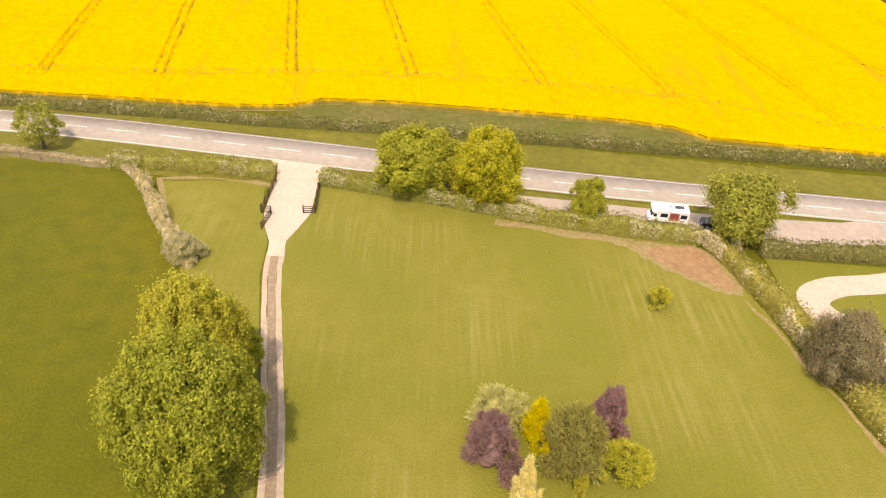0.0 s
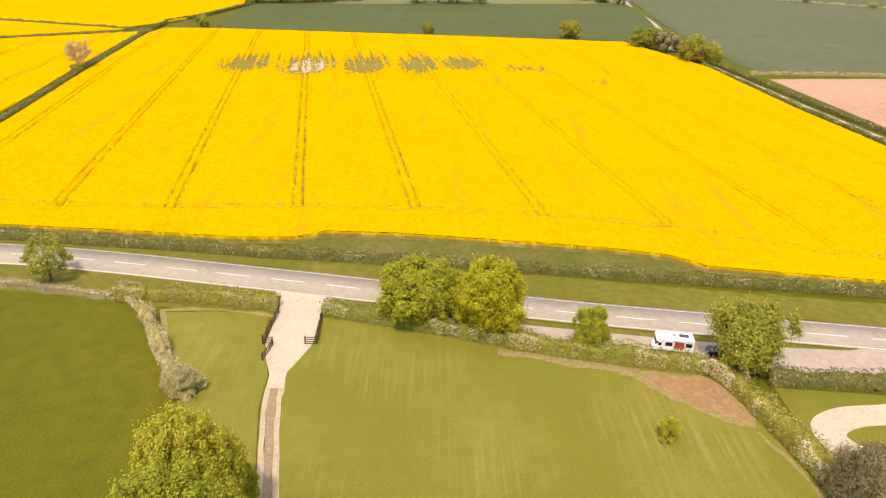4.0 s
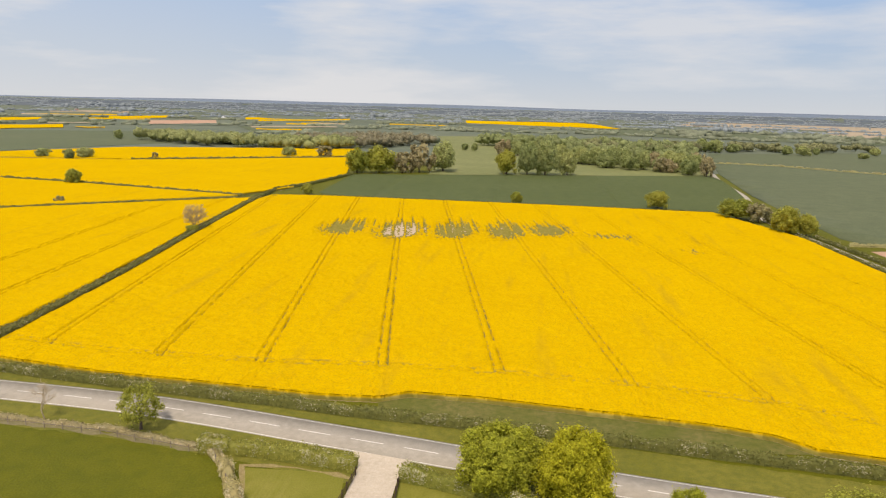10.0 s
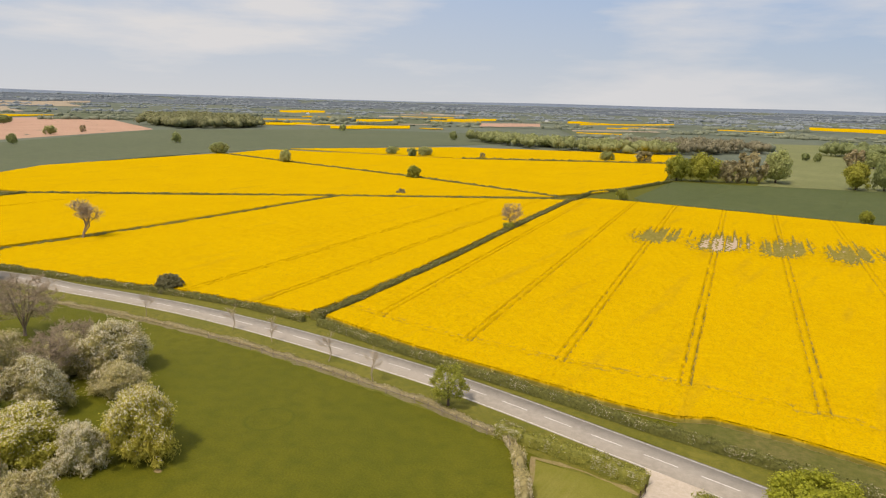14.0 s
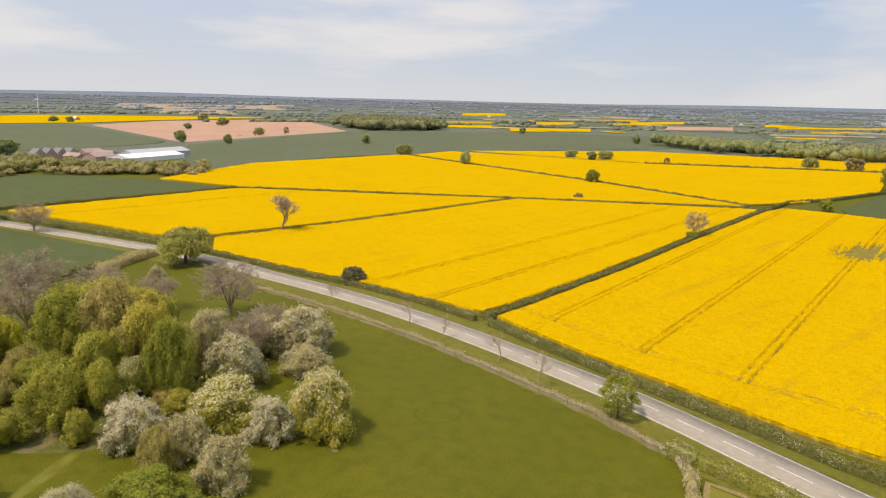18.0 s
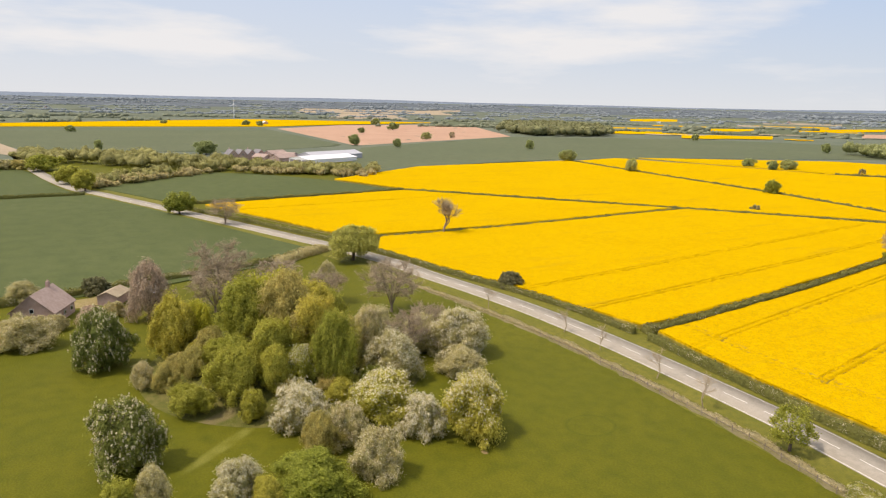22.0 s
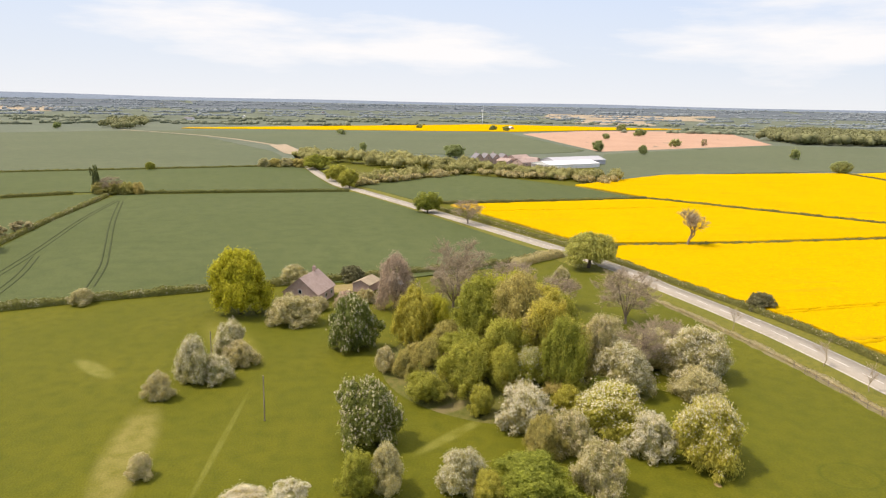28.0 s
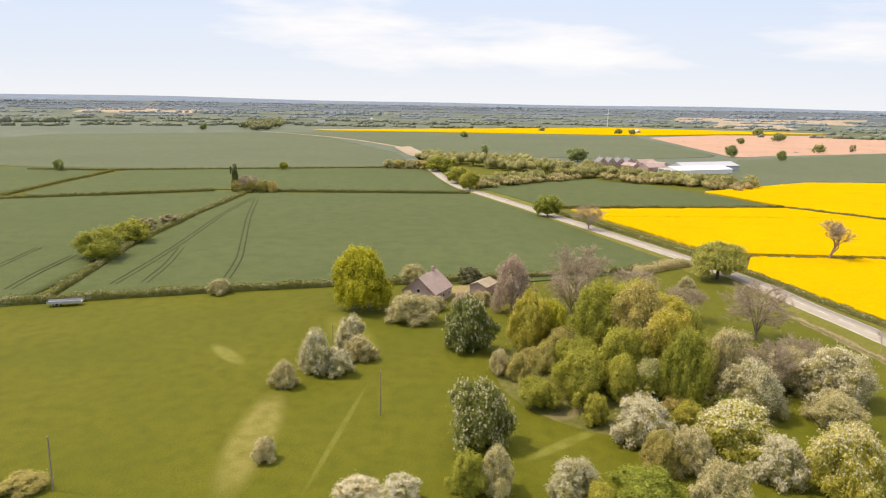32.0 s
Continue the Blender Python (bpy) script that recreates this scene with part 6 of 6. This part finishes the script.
def boxm(x0, x1, y0, y1, z0, z1, bevel=0.0):
    return box(bmesh.new(), x0, x1, y0, y1, z0, z1, bevel)


def prism(profile, y0, y1, bevel=0.0):
    """A solid of the given x, z outline between y0 and y1."""
    bm = bmesh.new()
    a_ = [bm.verts.new((x, y0, z)) for x, z in profile]
    b_ = [bm.verts.new((x, y1, z)) for x, z in profile]
    n = len(profile)
    bm.faces.new(a_)
    bm.faces.new(b_[::-1])
    for i in range(n):
        bm.faces.new((a_[i], b_[i], b_[(i + 1) % n], a_[(i + 1) % n]))
    bmesh.ops.recalc_face_normals(bm, faces=bm.faces[:])
    if bevel:
        bmesh.ops.bevel(bm, geom=bm.edges[:], offset=bevel, segments=2, affect="EDGES")
    return bm


def disc(x, y, z, r, w, seg=20):
    """A wheel-like cylinder with its axle along y."""
    bm = bmesh.new()
    bmesh.ops.create_cone(bm, cap_ends=True, segments=seg, radius1=r, radius2=r, depth=w,
                          matrix=Matrix.Translation((x, y, z)) @ Euler((radians(90), 0, 0)).to_matrix().to_4x4())
    bmesh.ops.bevel(bm, geom=[e_ for e_ in bm.edges if len(e_.link_faces) == 2 and max(len(f.verts) for f in e_.link_faces) > 4], offset=w * 0.15, segments=1, affect="EDGES")
    return bm


def wheels(ob, xs, half, r):
    for x in xs:
        for s_ in (-1, 1):
            wh = part("wheel", disc(x, s_ * half, r, r, 0.2), ob, "", M["rubber"])
            part("rim", disc(x, s_ * (half + 0.06), r, r * 0.62, 0.12, 14), wh, "", M["alloy"])


def motorhome(x, y, heading):
    """Facing minus x in its own frame."""
    ob = thing("motorhome", "white coachbuilt motorhome with roof lights parked in the lay-by", "motorhome")
    part("body", prism([(-1.9, 0.55), (3.0, 0.55), (3.0, 2.75), (2.9, 2.85), (-2.3, 2.85), (-2.75, 2.7), (-2.85, 2.3), (-2.5, 2.05), (-1.9, 2.0)], -1.1, 1.1, 0.06), ob, "", M["white"])
    part("cab", prism([(-3.15, 0.5), (-1.9, 0.5), (-1.9, 2.02), (-2.3, 2.0), (-2.75, 1.35), (-3.15, 1.15)], -0.95, 0.95, 0.05), ob, "", M["white"])
    part("windscreen", prism([(-2.34, 1.97), (-2.30, 1.97), (-2.76, 1.36), (-2.80, 1.36)], -0.85, 0.85), ob, "", M["glass"])
    for s_ in (-1, 1):
        part("cab_window", boxm(-2.45, -1.95, s_ * 0.955 - 0.01, s_ * 0.955 + 0.01, 1.35, 1.85), ob, "", M["glass"])
    for a_, b_ in ((-1.4, -0.3), (1.7, 2.7)):
        part("window", boxm(a_, b_, -1.125, -1.105, 1.45, 2.15, 0.008), ob, "", M["glass"])
    part("side_panel", boxm(0.0, 1.5, -1.13, -1.105, 0.9, 2.3, 0.008), ob, "red side panel under the awning", M["red"])
    part("roof_hatch", boxm(-0.3, 0.3, -0.3, 0.3, 2.85, 2.93, 0.02), ob, "", M["alloy"])
    part("roof_light", boxm(0.75, 2.2, -0.45, 0.45, 2.85, 2.92, 0.02), ob, "dark tinted roof light", M["glass"])
    part("awning", boxm(-1.6, 2.6, -1.22, -1.1, 2.5, 2.64, 0.03), ob, "", M["white"])
    part("bumper", boxm(-3.25, -3.05, -0.95, 0.95, 0.35, 0.6, 0.03), ob, "", M["greysheet"])
    for s_ in (-0.7, 0.7):
        part("headlight", boxm(-3.18, -3.12, s_ - 0.14, s_ + 0.14, 0.75, 0.95, 0.02), ob, "", M["alloy"])
    wheels(ob, (-2.4, 1.4), 0.95, 0.36)
    ob.matrix_world = pose(x, y, 0.06, 0, 0, heading) @ Matrix.Diagonal((0.86, 0.88, 0.84, 1))


def car(x, y, heading, mat, label, tall=1.0):
    """A five-door car, facing minus x in its own frame."""
    ob = thing("car", label, "car")
    z = tall
    part("body", prism([(-2.2, 0.35), (-2.28, 0.62 * z), (-2.1, 0.86 * z), (-1.15, 0.98 * z), (1.9, 1.02 * z), (2.2, 0.95 * z), (2.25, 0.5 * z), (2.15, 0.35)], -0.9, 0.9, 0.07), ob, "", mat)
    part("cabin", prism([(-1.2, 0.96 * z), (-0.45, 1.46 * z), (-0.2, 1.52 * z), (1.35, 1.52 * z), (1.65, 1.45 * z), (2.05, 1.0 * z)], -0.76, 0.76, 0.07), ob, "", mat)
    part("windscreen", prism([(-1.13, 1.05 * z), (-0.52, 1.44 * z), (-0.56, 1.47 * z), (-1.18, 1.07 * z)], -0.66, 0.66), ob, "", M["glass"])
    part("rear_window", prism([(1.70, 1.44 * z), (1.99, 1.1 * z), (2.05, 1.1 * z), (1.75, 1.46 * z)], -0.64, 0.64), ob, "", M["glass"])
    for s_ in (-1, 1):
        for a_, b_ in ((-0.75, 0.2), (0.28, 1.1), (1.18, 1.6)):
            part("side_window", boxm(a_, b_, s_ * 0.765 - 0.012, s_ * 0.765 + 0.012, 1.08 * z, 1.40 * z, 0.006), ob, "", M["glass"])
        part("headlight", boxm(-2.26, -2.12, s_ * 0.62 - 0.16, s_ * 0.62 + 0.16, 0.66 * z, 0.8 * z, 0.02), ob, "", M["alloy"])
        part("tail_light", boxm(2.16, 2.27, s_ * 0.68 - 0.12, s_ * 0.68 + 0.12, 0.72 * z, 0.9 * z, 0.02), ob, "", M["red"])
        part("mirror", boxm(-0.85, -0.7, s_ * 0.95 - 0.1, s_ * 0.95 + 0.1, 1.0 * z, 1.13 * z, 0.03), ob, "", mat)
    wheels(ob, (-1.4, 1.35), 0.82, 0.34)
    ob.matrix_world = pose(x, y, 0.07, 0, 0, heading)


motorhome(32.8, 81.0, -7.5)
car(39.4, 79.9, -10, M["black"], "black estate car parked behind the motorhome under a tree")
car(-4.6, 93.3, -9, M["black"], "black sport utility car on the road beside the trees", 1.12)
car(-225.5, 88.0, 197, M["white"], "white saloon car on the road behind the willow")


def rail_fence(pts, height, mat, rails, label, post=0.07, spacing=1.9, name="fence"):
    ob = thing(name, label, name.replace("_", " "))
    q, d, t = along(pts, 0.05)
    n = max(1, round(t[-1] / spacing))
    at_ = [q[min(len(q) - 1, round(i * (len(q) - 1) / n))] for i in range(n + 1)]
    for x, y in at_:
        z = float(ground_z(x, y))
        part("post", boxm(x - post, x + post, y - post, y + post, z - 0.1, z + height * 1.06, 0.012), ob, "", mat)
    for (xa, ya), (xb, yb) in zip(at_, at_[1:]):
        za, zb = float(ground_z(xa, ya)), float(ground_z(xb, yb))
        ln = math.hypot(xb - xa, yb - ya)
        for k in range(rails):
            h = height * (k + 0.7) / rails
            bm = boxm(0, ln, -0.02, 0.02, -0.05, 0.05)
            bm.transform(Matrix.Translation((xa, ya, za + h)) @ Euler((0, -math.atan2(zb - za, ln), math.atan2(yb - ya, xb - xa))).to_matrix().to_4x4() @ Matrix.Translation((0, post + 0.021, 0)))
            part("rail", bm, ob, "", mat)
    return ob


G = "dark-stained post and rail fence flanking the drive entrance"
rail_fence([(-22.4, 88.2), (-22.8, 80.0)], 1.25, M["wood"], 4, G)
rail_fence([(-16.1, 88.0), (-15.6, 80.3)], 1.25, M["wood"], 4, G)
rail_fence([(-15.6, 80.2), (-17.1, 80.1)], 1.2, M["wood"], 4, "short dark timber fence panel beside the drive", 0.08, 1.5)
rail_fence([(-22.7, 79.8), (-21.4, 79.7)], 1.2, M["wood"], 4, "short dark timber fence panel beside the drive", 0.08, 1.5)
rail_fence([(-21.4, 79.6), (-21.9, 75.9)], 1.15, M["wood"], 5, "dark timber field gate standing open beside the drive", 0.06, 3.7, "gate")
rail_fence([(-44.5, 90.0), (-41.5, 86.0), (-38, 81.5), (-35.5, 76.5)], 1.2, M["oldwood"], 2, "weathered leaning rail fence in the gappy hedge", 0.06, 2.0)
rail_fence([(-48.5, 90.6), (-64, 93.4), (-92, 94.7), (-120, 94.4)], 1.1, M["oldwood"], 1, "weathered post and single rail fence along the pasture", 0.055, 3.2)
rail_fence([(52, 59), (56, 53.5), (63, 47)], 1.1, M["wood"], 3, "dark rail fence beside the neighbouring drive", 0.06, 2.2)


def telegraph_pole(x, y, h):
    ob = thing("telegraph_pole", "grey-brown wooden telegraph pole standing in the pasture", "pole")
    z = float(ground_z(x, y))
    part("pole", mesh_of("pole", *tube([(x, y, z - 0.2), (x, y, z + h * 0.5), (x, y, z + h)], [0.115, 0.1, 0.085], 10), mat=M["oldwood"]), ob)
    part("cap", boxm(x - 0.12, x + 0.12, y - 0.12, y + 0.12, z + h, z + h + 0.06, 0.02), ob, "", M["oldwood"])


telegraph_pole(-109.5, -9.8, 7.8)
telegraph_pole(-84.7, -51.4, 7.8)
telegraph_pole(-133.5, -21.5, 7.8)


def house(name, label, x, y, turn, ln, wd, eave, ridge, wall, roof, windows=2, chimney=True, cat="house"):
    """A gabled building, ridge along its own x."""
    ob = thing(name, label, cat)
    a_ = wd / 2
    part("wall", prism([(-a_, 0), (a_, 0), (a_, eave), (0, ridge), (-a_, eave)], -ln / 2, ln / 2), ob, "", wall)
    for s_ in (-1, 1):
        k = (ridge - eave) / a_
        o = 0.4
        pr = [(0, ridge + 0.05), (0, ridge + 0.22), (s_ * (a_ + o), eave - k * o + 0.22), (s_ * (a_ + o), eave - k * o + 0.05)]
        part("roof", prism(pr, -ln / 2 - 0.3, ln / 2 + 0.3), ob, "", roof)
        for i in range(windows):
            c = -ln / 2 + ln * (i + 0.5) / windows
            w = part("window", boxm(s_ * (a_ + 0.03) - 0.03, s_ * (a_ + 0.03) + 0.03, c - 0.6, c + 0.6, 1.0, 2.1, 0.02), ob, "", M["white"])
            part("pane", boxm(s_ * (a_ + 0.065) - 0.008, s_ * (a_ + 0.065) + 0.008, c - 0.5, c + 0.5, 1.1, 2.0), w, "", M["glass"])
    if windows:
        w = part("window", boxm(-0.5, 0.5, -ln / 2 - 0.05, -ln / 2 - 0.002, eave * 0.95, eave * 0.95 + 1.1, 0.02), ob, "", M["white"])
        part("pane", boxm(-0.42, 0.42, -ln / 2 - 0.07, -ln / 2 - 0.052, eave * 0.95 + 0.08, eave * 0.95 + 1.02), w, "", M["glass"])
    if chimney:
        ch = part("chimney", boxm(-0.35, 0.35, ln * 0.3 - 0.45, ln * 0.3 + 0.45, ridge - 0.6, ridge + 1.3, 0.03), ob, "", M["brick"])
        part("chimney_pot", mesh_of("chimney_pot", *tube([(0, ln * 0.3, ridge + 1.3), (0, ln * 0.3, ridge + 1.7)], [0.14, 0.12], 8), mat=M["brick"]), ch)
    ob.matrix_world = pose(x, y, float(ground_z(x, y)), 0, 0, turn)
    return ob


house("cottage", "pinkish brick cottage with a steep pale brown tiled roof", -182, -3.6, 66, 11, 9.5, 3.0, 6.9, M["brick"], M["tile"], 3)
thing("garden_drive", "dry sandy yard beside the cottage", "driveway", kind="structure",
      data=sheet("garden_drive", [(-187.0, 1.5), (-188.6, 7.7), (-185.2, 13.7), (-193.6, 15.0), (-196.5, 8.0), (-195.3, 1.6)], 0.05, M["dry"]))
house("outbuilding", "low outbuilding with a tan roof in the cottage garden", -190, 12, 60, 7, 5, 2.3, 3.4, M["brick"], M["tan"], 0, False, "shed")
house("outbuilding", "low outbuilding with a grey roof in the cottage garden", -189, 21, 10, 6, 5, 2.2, 3.2, M["brick"], M["slate"], 0, False, "shed")
FARM = 31.0
sh = house("barn", "long white-roofed steel farm shed", -573, 207, FARM - 8, 56, 24, 3.4, 5.6, M["white"], M["sheet"], 0, False, "barn")
for i, c in enumerate((-8, 0, 8)):
    part("bay_door", boxm(c - 3.2, c + 3.2, -28.15, -28.02, 0.1, 2.9), sh, "", M["slate"])
house("barn", "long grey farm shed behind the white one", -596, 222, FARM - 8, 60, 20, 4.4, 7.2, M["greysheet"], M["greysheet"], 0, False, "barn")
for x, y, tn, ln, wd, ea, ri in ((-588, 176, FARM, 22, 12, 3.2, 6), (-604, 185, FARM + 90, 18, 10, 3.4, 6), (-618, 178, FARM, 20, 10, 4.4, 7), (-596, 160, FARM + 90, 14, 9, 3.2, 5.6)):
    house("farm_building", "brick farm building with a brown tiled roof", x, y, tn, ln, wd, ea, ri, M["brick"], M["tile"], 2, False, "barn")
for k in range(4):
    house("farmhouse", "brick farmhouse wing with a steep gable", -612 + k * 1.2, 138 + k * 7.5, 95, 14, 7.4, 4.8, 8.6, M["brick"], M["slate"], 2, k % 2 == 0, "house")


def turbine(x, y, hub):
    ob = thing("wind_turbine", "slim white wind turbine standing on the far plain", "wind turbine")
    z = float(ground_z(x, y))
    part("tower", mesh_of("tower", *tube([(x, y, z), (x, y, z + hub * 0.5), (x, y, z + hub)], [1.2, 0.95, 0.7], 10), mat=M["white"]), ob)
    part("nacelle", boxm(x - 1.5, x + 2.5, y - 0.9, y + 0.9, z + hub - 0.6, z + hub + 1.2, 0.2), ob, "", M["white"])
    for k in range(3):
        a_ = radians(90 + 120 * k)
        tip = (x + 2.6, y + math.cos(a_) * 13, z + hub + 0.3 + math.sin(a_) * 13)
        mid_ = (x + 2.6, y + math.cos(a_) * 4, z + hub + 0.3 + math.sin(a_) * 4)
        part("blade", mesh_of("blade", *tube([(x + 2.6, y, z + hub + 0.3), mid_, tip], [0.5, 0.75, 0.15], 6), mat=M["white"]), ob)


turbine(-1887, 437, 34)
tr = thing("trailer", "long low pale grey farm trailer by the hedge", "trailer")
part("deck", boxm(-4, 4, -1.1, 1.1, 0.75, 0.95, 0.03), tr, "", M["greysheet"])
for s_ in (-1, 1):
    part("side_board", boxm(-4, 4, s_ * 1.08 - 0.03, s_ * 1.08 + 0.03, 0.95, 1.4, 0.01), tr, "", M["greysheet"])
part("drawbar", boxm(4, 5.3, -0.08, 0.08, 0.6, 0.75, 0.02), tr, "", M["rubber"])
wheels(tr, (-2.2, -1.2), 0.9, 0.4)
tr.matrix_world = pose(-169.8, -95.0, 0.05, 0, 0, 106)
far_h = np.random.default_rng(5)
for k in range(12):
    q_, r_ = radians(far_h.uniform(-35, 120)), far_h.uniform(1500, 3000)
    house("far_house", "small pale house far off on the plain", -r_ * math.sin(q_), r_ * math.cos(q_), far_h.uniform(0, 180), far_h.uniform(12, 26), far_h.uniform(8, 11), 4, 7,
          M["white"] if k % 2 else M["brick"], M["slate"] if k % 3 else M["sheet"], 0, False, "house")
